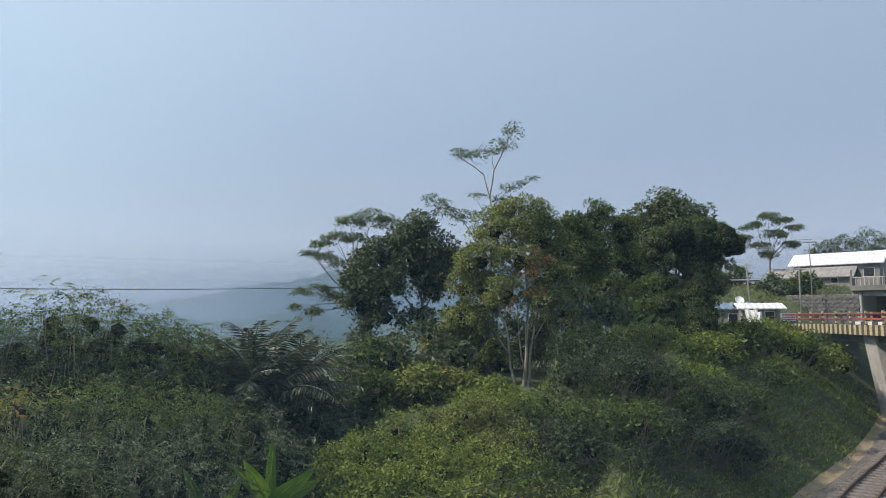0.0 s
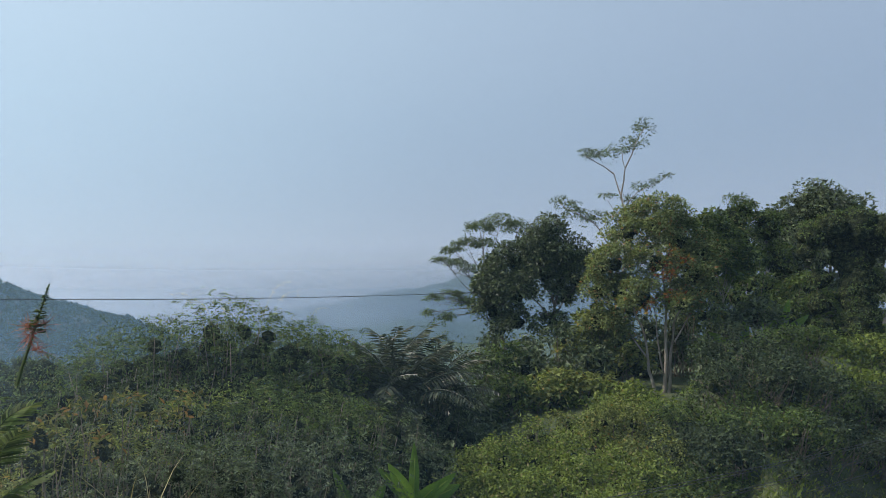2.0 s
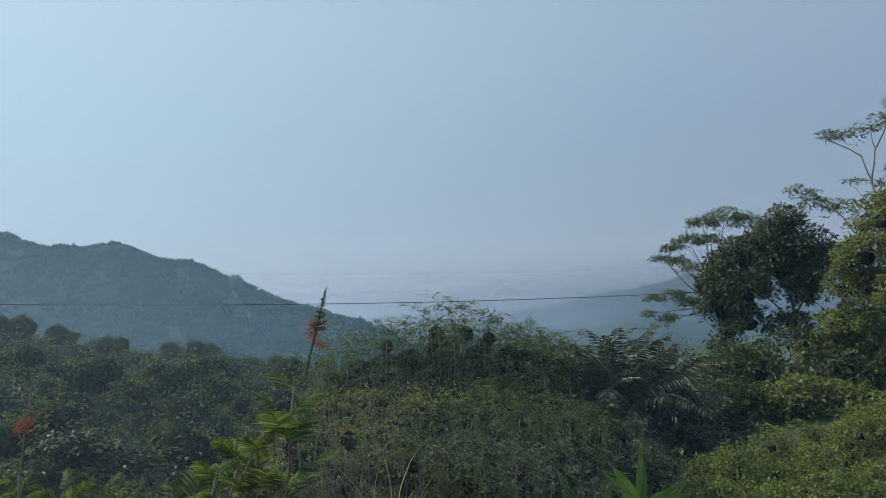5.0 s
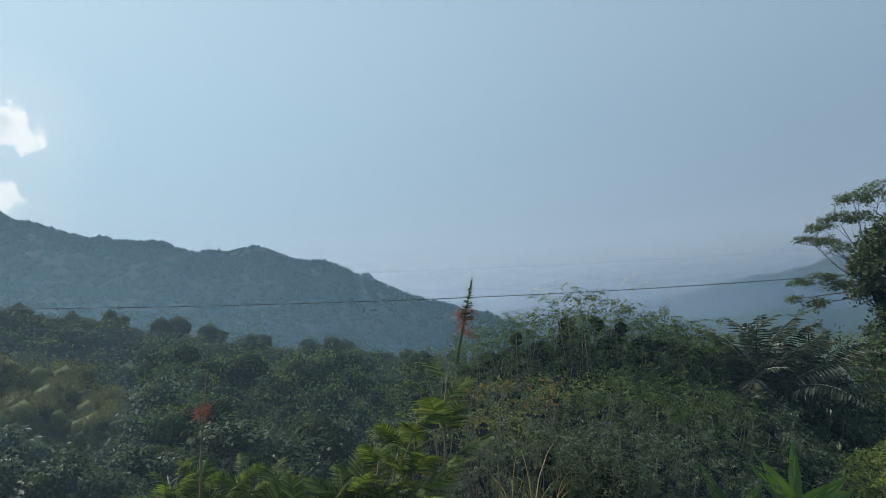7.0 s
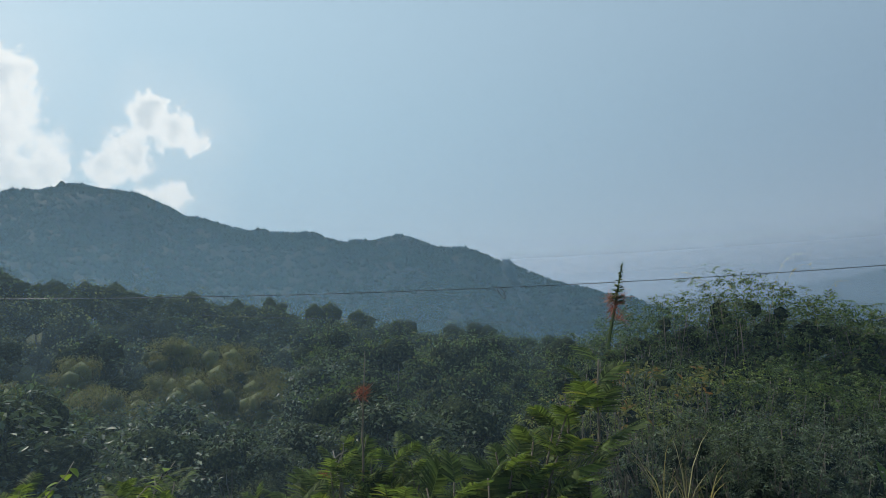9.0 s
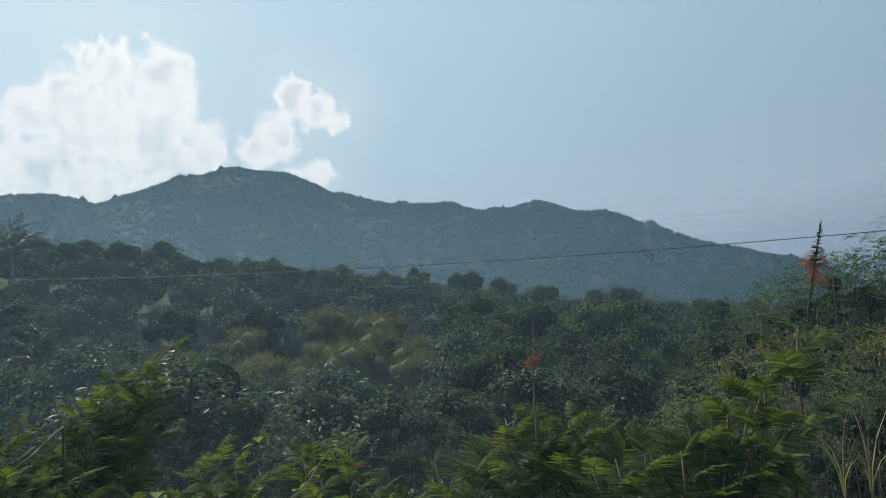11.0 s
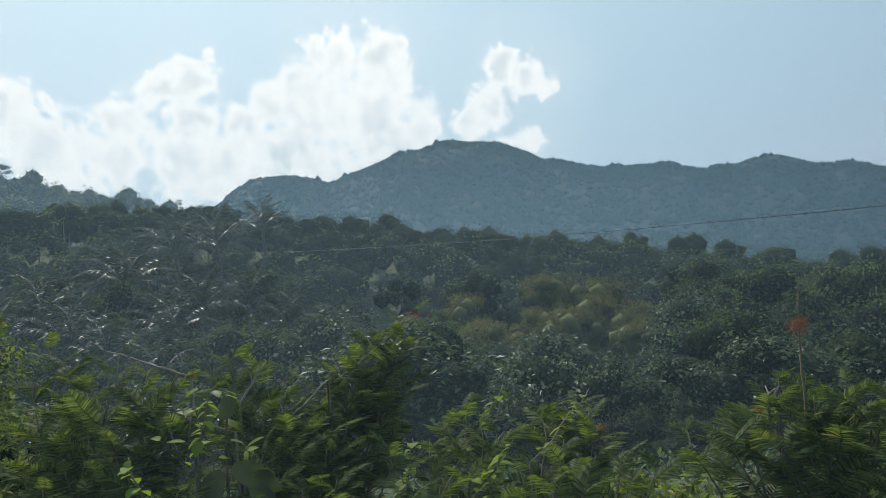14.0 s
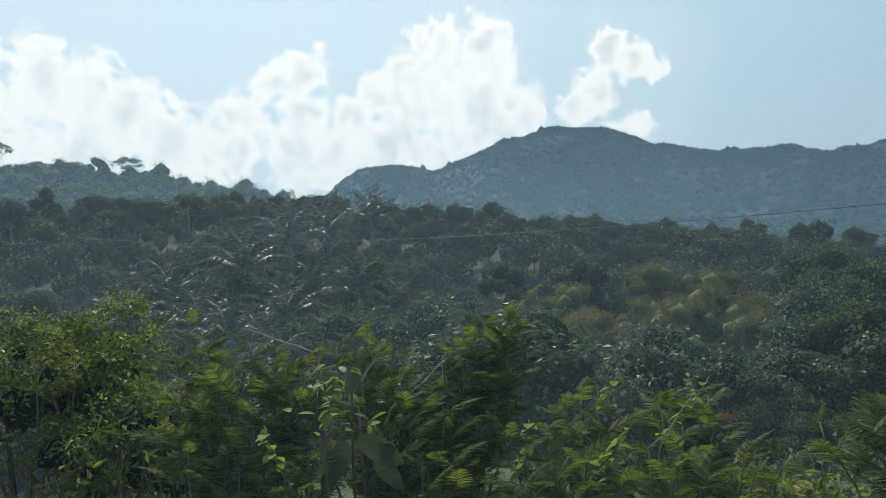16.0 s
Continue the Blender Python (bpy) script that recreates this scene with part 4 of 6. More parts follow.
def arching_stalks():
    """Thin flowering grass stalks that stand over the thicket."""
    rng = np.random.default_rng(262)
    for k, (az, d, hh, lean) in enumerate([(29.0, 24, 2.3, -1.0), (28.4, 24, 2.0, -0.8), (25.0, 24.5, 2.9, 1.1), (24.3, 24.5, 2.4, 0.9), (26.8, 24, 1.6, -0.6), (21.6, 26, 1.7, 0.7)]):
        s = np.linspace(0, 1, 12)
        path = np.stack([lean * s ** 2.2, 0 * s, 0.8 * hh * (1.25 * s - 0.3 * s ** 4 - 0.1 * s ** 6)], 1)
        h = Heap()
        h.tube(path, np.linspace(0.005, 0.002, 12), 5)
        t = thing("grass_stalk", "thin arching grass stalk above the thicket", "grass", place(az, d, up(-0.6, d) - 0.3), "arching grass stalks")
        part("stalk", h.mesh(STRAW, True), t)
        b = Heap()
        n = 26
        p = path[-5:][rng.integers(0, 5, n)] + rng.normal(size=(n, 3)) * 0.03
        blades(b, p, rng.normal(size=(n, 3)) - [0, 0, 0.8], rng.normal(size=(n, 3)), np.full(n, 0.12), np.full(n, 0.012))
        tagged(part("seed_head", b.mesh(STRAW), t), kind="stuff")


arching_stalks()

# ---- wooded valley and hill ----


def forest_tree(name, label, mat, lobes, count, length, ratio, r0, seed, clump=0.45, flat=0.85, droop=0.3, bark=None):
    """A tree of the valley, built at the origin, to be copied."""
    rng = np.random.default_rng(seed)
    t = thing(name, label, "tree", group="valley trees")
    h = Heap()
    limbs(h, rng, (0, 0, 0), lobes, r0, 0.5, 1)
    part("trunk", h.mesh(bark or BARK, True), t)
    c = Heap()
    crown(c, rng, lobes, count, length, ratio, clump, flat, droop, 0.7)
    top = part("crown", c.mesh(mat), t)
    part("inner_filler", cores(Heap(), rng, lobes, 0.72, False, flat).mesh(CROWN_SHADE, True), top)
    return t


def round_lobes(rng, w, h0, h1, n, r):
    out = []
    for k in range(n):
        s = (k + 0.5) / n
        a = k * 2.4 + rng.uniform(-0.4, 0.4)
        z = h0 + (h1 - h0) * s
        rad = w * math.sqrt(max(0.05, 1 - (2 * abs(s - 0.42)) ** 2)) * rng.uniform(0.5, 0.9)
        out.append((rad * math.cos(a), rad * math.sin(a), z, r * rng.uniform(0.8, 1.2)))
    return out


def palm_frond(rng, length, leaflets=26, width=0.5, mat=None):
    """One feather frond along +x, rising and then drooping."""
    h = Heap()
    s = np.linspace(0, 1, 9)
    rise = rng.uniform(0.5, 0.8)
    path = np.stack([s * length * 0.8, 0 * s, length * (rise * s - 0.85 * rise * s ** 2.3)], 1)
    h.tube(path, np.linspace(0.05, 0.012, 9), 4)
    k = np.linspace(0.16, 0.99, leaflets)
    b = np.stack([np.interp(k, s, path[:, j]) for j in range(3)], 1)
    for side in (-1, 1):
        ax = np.stack([0.55 + 0 * k, side * np.ones_like(k), -0.45 - 0.45 * rng.random(leaflets)], 1)
        ln = width * np.sin(np.pi * (0.15 + 0.8 * k)) ** 0.6 * rng.uniform(0.8, 1.15, leaflets)
        blades(h, b, ax, np.tile([0.1, 0, 1.0], (leaflets, 1)) + rng.normal(size=(leaflets, 3)) * 0.2, ln, 0.085 + 0 * k, 0.1)
    return h.mesh(mat or LEAF_PALM, False, "frond")


def palm(name, label, m, height, frond_length, fronds, seed, mat=None, group="", width=0.5):
    rng = np.random.default_rng(seed)
    t = thing(name, label, "palm", m, group)
    h = Heap()
    h.tube(bend(rng, (0, 0, -3.0), (0, 0, height), 8, 0.02), np.linspace(0.24, 0.17, 8), 8)
    part("trunk", h.mesh(BARK, True), t)
    kinds = [palm_frond(rng, frond_length * rng.uniform(0.85, 1.1), 26, width, mat) for _ in range(3)]
    for k in range(fronds):
        tip = 84 - 122 * (k / fronds) + rng.uniform(-7, 7)
        part("frond", kinds[k % 3], t, m=pose(0, 0, height - 0.1, 0, 0, k * 137.5) @ pose(0, 0, 0, rng.uniform(-15, 15), -tip * 0.75, 0))
    return t


def bamboo_clump(name, m, seed, height=8.0, n=17):
    """Arching culms, each head a drooping plume."""
    rng = np.random.default_rng(seed)
    t = thing(name, "rounded ochre-green bamboo clump with drooping plumes", "bamboo", m, "bamboo clumps")
    h, c, dark = Heap(), Heap(), Heap()
    for k in range(n):
        a, out = k * 2.4, rng.uniform(0.3, 3.0)
        s = np.linspace(0, 1, 7)
        hh = height * rng.uniform(0.45, 1.0)
        path = np.stack([math.cos(a) * out * s ** 2.2, math.sin(a) * out * s ** 2.2, hh * (1.12 * s - 0.12 * s ** 4)], 1)
        h.tube(path, np.linspace(0.05, 0.015, 7), 5)
        r = rng.uniform(0.8, 1.5)
        cores(dark, rng, [(*(path[-1] - [0, 0, 0.5]), r)], 0.66, False)
        crown(c, rng, [(*(path[-1] - [0, 0, 0.3]), r), (*(path[-2] - [0, 0, 0.3]), r * 0.7)], 420, 0.26, 0.26, 0.4, 1.0, 0.9, 0.6)
    part("culmwood", h.mesh(TWIG, True), t)
    part("foliage", c.mesh(LEAF_BAMBOO), t)
    part("inner_filler", dark.mesh(LEAF_OLIVE, True), t)
    return t


def valley():
    rng = np.random.default_rng(60)
    kinds = []
    for k, (mat, w, h1, n, cnt, ln, rt) in enumerate([(LEAF_DARK, 2.6, 8.0, 9, 2100, 0.33, 0.5), (LEAF_MID, 2.8, 7.0, 9, 1900, 0.27, 0.48), (LEAF_FAR, 2.4, 9.0, 10, 2100, 0.32, 0.5), (LEAF_GREY, 2.6, 5.6, 9, 2600, 0.17, 0.46), (LEAF_MID, 3.3, 9.5, 8, 1800, 0.33, 0.4), (LEAF_YELLOW, 2.2, 6.5, 8, 2200, 0.19, 0.42)]):
        kinds.append(forest_tree("tree", ("dark round-crowned tree in the wooded valley", "mid-green bushy tree in the wooded valley", "tall dense tree in the wooded valley", "greyish fine-leaved low tree on the valley side", "wide loose-crowned tree in the wooded valley", "yellowish young tree on the valley side")[k],
                                 mat, round_lobes(rng, w, h1 * 0.3, h1 * 0.85, n - 1, 1.75), int(cnt * 1.0), ln * 0.92, rt, 0.1, 300 + k))
    first = [True] * 6
    spots = []
    for _ in range(6000):
        az, d = rng.uniform(33, 121), 30 + 85 * math.sqrt(rng.random())
        p = heading(az) * d
        if 60 < az < 85 and d > 70:
            continue
        if all((p.x - q[0]) ** 2 + (p.y - q[1]) ** 2 > (4.0 + d * 0.032) ** 2 for q in spots):
            spots.append((p.x, p.y, az, d))
        if len(spots) >= 145:
            break
    for x, y, az, d in spots:
        if d < 52:
            k = rng.choice([3, 3, 1, 5, 0])
        elif 60 < az < 84 and 70 < d:
            k = rng.choice([1, 5, 0])
        else:
            k = rng.choice([0, 0, 1, 2, 2, 4])
        s = rng.uniform(0.7, 1.3) * (0.85 if d < 52 else 1.05)
        m = pose(x, y, float(ground_z(x, y)) - 0.3, rng.uniform(-4, 4), rng.uniform(-4, 4), rng.uniform(0, 360)) @ Matrix.Diagonal((s * rng.uniform(0.9, 1.2), s, s * rng.uniform(0.85, 1.15), 1))
        if first[k]:
            kinds[k].matrix_basis, first[k] = m, False
        else:
            copy_thing(kinds[k], m)
    # farther trees, past counting
    sorts = [Heap(), Heap(), Heap()]
    dark = Heap()
    trunks = Heap()
    spots = []
    for _ in range(9000):
        az = rng.uniform(24, 122)
        d = 112 + 110 * rng.random()
        p = heading(az) * d
        gap = 6.6 + (d - 110) * 0.014
        if all((p.x - q[0]) ** 2 + (p.y - q[1]) ** 2 > gap ** 2 for q in spots[-500:]):
            spots.append((p.x, p.y, d))
    spots = spots[:600]
    for _ in range(5000):
        az, d = rng.uniform(86, 123), math.sqrt(rng.uniform(215 ** 2, 445 ** 2))
        p = heading(az) * d
        if all((p.x - q[0]) ** 2 + (p.y - q[1]) ** 2 > 50 for q in spots[600:]):
            spots.append((p.x, p.y, d))
        if len(spots) > 1200:
            break
    for x, y, d in spots:
        z = float(ground_z(x, y))
        big = 1.9 if d > 385 and rng.random() < 0.22 else 1.0
        hh = big * rng.uniform(6.0, 13.0) * (1.25 if rng.random() < 0.12 else 1)
        w = rng.uniform(2.4, 4.8) * (big + 1) / 2
        lobes = [(x + a, y + b, z + c, r) for a, b, c, r in round_lobes(rng, w, hh * 0.4, hh * 0.8, 5, rng.uniform(2.0, 3.4) * (big + 1) / 2)]
        crown(sorts[rng.choice([0, 0, 1, 1, 2])], rng, lobes, 400 if d < 225 else 150, 0.48 if d < 225 else 0.95, 0.6, 0.42, 0.9, 0.2, 0.75)
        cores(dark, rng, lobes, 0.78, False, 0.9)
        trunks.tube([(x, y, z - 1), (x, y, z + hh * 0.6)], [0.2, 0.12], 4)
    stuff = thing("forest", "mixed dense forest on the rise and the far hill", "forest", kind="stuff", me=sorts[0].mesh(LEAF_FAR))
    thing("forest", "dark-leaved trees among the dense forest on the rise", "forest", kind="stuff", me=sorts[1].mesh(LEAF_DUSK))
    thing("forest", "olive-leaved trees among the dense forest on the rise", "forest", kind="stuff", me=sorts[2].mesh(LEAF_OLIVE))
    part("inner_filler", dark.mesh(CROWN_SHADE, True), stuff)
    part("trunkwood", trunks.mesh(BARK), stuff)
    # bamboo on the near side of the rise
    first_clump = None
    for az, d, s in [(82.6, 86, 1.0), (79.8, 80, 0.9), (74.4, 79, 0.95), (69.2, 79, 0.9), (63.2, 81, 0.95), (81, 92, 1.0), (78.4, 88, 0.9), (75.6, 90, 1.0), (73.2, 85, 0.9), (71.0, 92, 1.05), (68.6, 88, 1.0), (66.4, 94, 1.1), (64.2, 90, 1.0), (76.8, 100, 1.0), (70.0, 103, 1.1), (66.0, 105, 1.1), (62.6, 99, 0.9)]:
        m = place(az, d, ground_at(az, d) - 0.2, rng.uniform(0, 360), s * rng.uniform(0.95, 1.3))
        if first_clump is None:
            first_clump = bamboo_clump("bamboo_clump", m, 71)
        else:
            copy_thing(first_clump, m)
    # feather palms with glinting fronds
    first_palm = None
    for az, d, hh, s in [(101, 84, 0, 1.1), (103.5, 80, 0, 1.0), (99.0, 90, 0, 1.1), (105.8, 88, 0, 1.1), (97.0, 98, 0, 1.15), (93.5, 104, 0, 1.1), (90.5, 96, 0, 1.0), (102.0, 112, 0, 1.3), (98.5, 125, 0, 1.4), (95.5, 132, 0, 1.4), (107.5, 104, 0, 1.2), (87.0, 86, 0, 0.9), (92.0, 150, 0, 1.3), (110.5, 92, 0, 1.1), (100.2, 72, 0, 0.9), (94.5, 76, 0, 0.85)]:
        m = place(az, d, ground_at(az, d) + 1.2, rng.uniform(0, 360), s * 1.2)
        if first_palm is None:
            first_palm = palm("palm", "dark feather palm with glossy silvery fronds in the valley", m, 5.2, 4.6, 24, 81, group="valley palms", width=0.75)
        else:
            copy_thing(first_palm, m)
    # lone flat-topped trees on the crest of the hill
    lobes = [(0, 0, 12.2, 1.7), (2.2, 0.5, 11.6, 1.3), (-2.3, -0.4, 11.5, 1.4), (0.8, 1.2, 10.4, 1.1), (-1.0, 0.2, 10.2, 0.9), (3.4, 0, 10.6, 0.8)]
    for k, (az, d, s) in enumerate([(109.9, 400, 1.9), (115.7, 395, 1.3), (118.3, 385, 1.8), (113.2, 398, 1.5), (106.2, 400, 1.3), (100.6, 405, 1.4)]):
        broadleaf("tree", "lone flat-topped tree on the hill's crest", az, d, ground_at(az, d) - 1, [(x * s, y, z * s, r * s) for x, y, z, r in lobes], None, LEAF_FAR, 1100, 0.95, 0.5, BARK, 0.4, (0, 0, 0), 0.7, 2, 90 + k, 0.5, 0.35, 0.2, group="crest trees")


valley()

# dark palm in the thicket by the grove
palm("palm", "dark feather palm with dangling dry fronds in the thicket", place(14.6, 27.0, ground_at(14.6, 27.0)), 4.6, 4.3, 26, 82, width=0.7)
palm("palm", "dark feather palm in the thicket", place(15.8, 28.0, ground_at(15.8, 28)), 5.0, 4.0, 24, 85, width=0.7)
palm("palm", "low dark feather palm in the thicket", place(12.0, 29.0, ground_at(12, 29)), 4.4, 3.6, 20, 83, width=0.6)
palm("palm", "low dark feather palm in the thicket", place(17.0, 26.0, ground_at(17, 26)), 4.2, 3.4, 18, 84, width=0.6)

# ---- plants beside the road ----


def compound_leaf(rng, length, pairs=17, pinna=0.075, width=0.0095):
    """A feathery leaf along +x: a sagging midrib with pairs of comb-like pinnae that sweep forward."""
    h = Heap()
    s = np.linspace(0, 1, 6)
    sag = rng.uniform(0.2, 0.5)
    path = np.stack([s * length, 0.08 * length * np.sin(s * 3) * rng.uniform(-1, 1), length * (0.22 * s - sag * s ** 2)], 1)
    h.tube(path, np.linspace(0.0028, 0.001, 6), 3)
    k = np.linspace(0.14, 1.0, pairs)
    b = np.stack([np.interp(k, s, path[:, j]) for j in range(3)], 1)
    for side in (-1, 1):
        for p, q in zip(b, k):
            ln = pinna * math.sin(math.pi * (0.25 + 0.66 * q)) ** 0.7 * rng.uniform(0.85, 1.12)
            ax = unit(np.array([0.5 + 0.6 * q * q, side, rng.uniform(-0.05, 0.2)]))
            perp = unit(np.cross(ax, [0, 0, 1.0]))
            t = np.array([0, 0.5, 1.0])[:, None]
            mid = p + ax * ln * t + np.array([0.18, 0, -0.4]) * ln * t ** 2
            w = width * np.array([0.6, 1.0, 0.3])[:, None] * 0.5
            v = np.stack([mid - perp * w, mid + perp * w], 1).reshape(-1, 3)
            h.add(v, [[0, 1, 3, 2], [2, 3, 5, 4]])
    return h


def red_puff(rng, r=0.04, n=55):
    """Tuft of long red threads, spreading upwards and out."""
    h = Heap()
    d = unit(rng.normal(size=(n, 3)) * [1, 1, 0.55] + [0, 0, 0.35])
    perp = unit(np.cross(d, rng.normal(size=(n, 3))))
    base = d * r * 0.08
    tip = d * r * rng.uniform(0.7, 1.2, (n, 1)) - [0, 0, 0.12 * r]
    v = np.stack([base - perp * 0.0008, base + perp * 0.0008, tip], 1).reshape(-1, 3)
    return h.add(v, None, np.arange(3 * n).reshape(n, 3)).mesh(RED_FLOWER, False, "flower")


def seat(az, el, d):
    """A place d metres out over the plan, el degrees over the eye's level."""
    return heading(az) * d + Vector((0, 0, up(el, d)))


def powder_puff(root, tips, seed, label, flowers=(), spike=None, leaf=0.23, bare=None):
    """Feathery-leaved shrub: stems from one root to the tips (az, el, distance), leaves along them."""
    rng = np.random.default_rng(seed)
    az, _, d = root
    foot = heading(az) * d
    foot.z = ground_at(az, d)
    t = thing("powder_puff_shrub", label, "shrub", pose(*foot), "feathery shrubs by the road")
    st, fo = Heap(), Heap()
    kinds = [compound_leaf(rng, leaf * rng.uniform(0.85, 1.2)) for _ in range(5)]
    flat = [(np.concatenate(k.v), np.concatenate(k.q), np.concatenate(k.t)) for k in kinds]
    span = np.linspace(0, 1, 12)
    for tip in tips:
        end = np.array(seat(*tip) - foot)
        path = bend(rng, (rng.normal() * 0.06, rng.normal() * 0.06, -0.15), end, 12, 0.04)
        path[:, 2] += 0.1 * np.linalg.norm(end) * np.sin(span * math.pi)
        st.tube(path, np.linspace(0.009, 0.0025, 12), 5)
        run = np.linalg.norm(np.diff(path, axis=0), axis=1).sum()
        n = max(7, int(run * 0.8 / 0.07))
        for k in range(n):
            s = 0.2 + 0.8 * (k + rng.random()) / n
            p = np.array([np.interp(s, span, path[:, j]) for j in range(3)])
            along = unit(np.array([np.interp(min(s + 0.06, 1), span, path[:, j]) - np.interp(s - 0.06, span, path[:, j]) for j in range(3)]))
            a = k * 2.4 + rng.uniform(-0.5, 0.5)
            x = unit(along * 0.55 + np.array([math.cos(a), math.sin(a), 0.25 + 0.3 * rng.random()]))
            y = unit(np.cross([0, 0, 1.0], x) + rng.normal(size=3) * 0.25)
            z = unit(np.cross(x, y))
            y = np.cross(z, x)
            v, q, tr = flat[rng.integers(5)]
            size = rng.uniform(0.7, 1.1) * (1 - 0.4 * max(0, s - 0.8) / 0.2)
            fo.add(v @ np.stack([x, y, z]) * size + p, q, tr)
    part("stem", st.mesh(TWIG, True), t)
    part("foliage", fo.mesh(LEAF_FERN), t)
    for f in flowers:
        part("flower", red_puff(rng), t, "red thread-like flower tuft", pose(*(seat(*f) - foot)))
    if spike:
        low, high = np.array(seat(*spike[0]) - foot), np.array(seat(*spike[1]) - foot)
        ln = np.linalg.norm(high - low)
        h = Heap()
        h.tube(bend(rng, low, high, 8, 0.01), np.linspace(0.005, 0.0015, 8), 5)
        n = 130
        s = np.sort(rng.random(n))
        p = low + (high - low) * (0.5 + 0.5 * s)[:, None]
        ax = unit(rng.normal(size=(n, 3)) * [1, 1, 0.2] + [0, 0, 0.25])
        blades(h, p, ax, np.tile([0, 0, 1.0], (n, 1)), (1.12 - s) * 0.11 * ln, 0.036 * ln + 0 * s)
        part("bud_spike", h.mesh(LEAF_MID, False), t, "upright green bud spike")
        for k in range(8):
            p = Vector(low + (high - low) * (0.4 + 0.16 * (k / 8))) + Vector(rng.normal(size=3)) * 0.014
            part("flower", red_puff(rng, 0.045, 26), t, "red thread-like flower tuft", pose(*p, rng.uniform(-70, 70), rng.uniform(-70, 70), 0))
    if bare:
        low, high = np.array(seat(*bare[0]) - foot), np.array(seat(*bare[1]) - foot)
        h = Heap()
        way = bend(rng, low, high, 9, 0.012)
        h.tube(way, np.linspace(0.006, 0.002, 9), 5)
        for k in (2, 3, 5, 6, 8):
            e = way[k] + [rng.normal() * 0.04, rng.normal() * 0.04, 0.05]
            h.tube([way[k], (way[k] + e) / 2 + [0, 0, -0.005], e], [0.003, 0.002, 0.001], 4)
        part("flower_stalk", h.mesh(TWIG, True), t, "bare brown flowering stalk")
        for k in range(7):
            p = Vector(way[6]) + Vector(rng.normal(size=3)) * 0.016
            part("flower", red_puff(rng, 0.045, 26), t, "red thread-like flower tuft", pose(*p, rng.uniform(-60, 60), rng.uniform(-60, 60), 0))
    return t


def roadside():
    label = "feathery green powder-puff shrub beside the road"
    red = "feathery green powder-puff shrub with red thread-like flowers"
    bough = "feathery shrub leaning out, with an upright green budding spike"
    powder_puff((47.0, 0, 2.2), [(38.3, -3.6, 2.4), (39.4, -5.2, 2.4), (40.4, -6.6, 2.35), (41.6, -8.0, 2.29), (41.4, -9.8, 2.23), (43.0, -8.7, 2.29), (44.2, -9.7, 2.23), (45.6, -9.6, 2.28), (46.2, -11.2, 2.22), (48.5, -11.4, 2.22), (43.6, -11.9, 2.16), (50.4, -11.7, 2.26), (41.5, -12.2, 2.16), (52.0, -12.4, 2.25)], 400, bough, spike=((37.6, -2.86, 2.45), (36.26, 2.94, 2.5)), leaf=0.17)
    powder_puff((55.3, 0, 3.06), [(54.54, -9.98, 3.25), (52.72, -9.58, 3.25), (51.72, -10.3, 3.2), (57.44, -10.73, 3.23), (55.85, -11.54, 3.13), (50.74, -9.43, 3.36), (49.34, -10.6, 3.24), (58.59, -11.57, 3.22), (53.5, -11.68, 3.13), (51.13, -11.8, 3.13), (56.7, -9.5, 3.35), (60.5, -12.5, 3.2), (62.5, -12.2, 3.3)], 401, red, [(57.88, -10.86, 3.25), (53.04, -12.24, 3.23), (53.3, -12.4, 3.23), (68.05, -11.96, 3.54)], bare=((55.17, -11.6, 3.18), (54.85, -3.37, 3.29)))
    powder_puff((79.2, 0, 3.5), [(77.66, -10.02, 4.16), (76.62, -11.22, 3.85), (79.04, -11.09, 3.95), (80.46, -12.51, 3.74), (75.48, -12.06, 3.84), (77.44, -14.14, 3.42), (79.99, -15.08, 3.31), (75.71, -16.0, 3.19), (82.71, -14.21, 3.52), (82.48, -15.65, 3.3)], 402, label)
    powder_puff((71.6, 0, 3.6), [(71.03, -10.24, 4.64), (69.4, -10.12, 4.74), (68.54, -10.72, 4.53), (67.91, -11.88, 4.41), (72.36, -10.95, 4.44), (70.68, -12.68, 4.01), (73.7, -13.62, 3.61), (71.99, -15.1, 3.39), (68.56, -13.82, 3.8), (66.64, -13.47, 3.8), (69.76, -15.87, 3.37), (66.67, -15.56, 3.47), (64.5, -14.5, 3.5)], 403, label)
    powder_puff((89.6, 0, 4.1), [(80.98, -2.85, 4.77), (82.02, -3.78, 4.76), (83.05, -4.88, 4.7), (81.71, -5.42, 4.7), (84.01, -4.79, 4.7), (84.84, -6.27, 4.59), (86.35, -6.49, 4.59), (81.79, -6.99, 4.59), (83.38, -7.99, 4.48), (85.68, -8.48, 4.47), (87.48, -7.49, 4.48), (88.27, -8.9, 4.46), (86.1, -10.28, 4.24), (88.99, -10.24, 4.24), (83.84, -9.84, 4.35)], 404, "feathery shrub with one long brown bough arching out", [(80.99, -2.98, 4.77), (80.48, -3.18, 4.77)])
    powder_puff((91.9, 0, 3.9), [(90.29, -6.38, 4.48), (92.33, -5.75, 4.48), (94.2, -4.75, 4.29), (93.62, -6.64, 4.27), (95.45, -5.29, 4.18), (91.67, -8.01, 4.26), (94.54, -8.93, 3.95), (91.0, -10.93, 3.93), (87.57, -11.86, 4.02), (84.66, -11.95, 4.12), (92.55, -11.61, 3.62), (82.8, -12.92, 4.01)], 405, label)
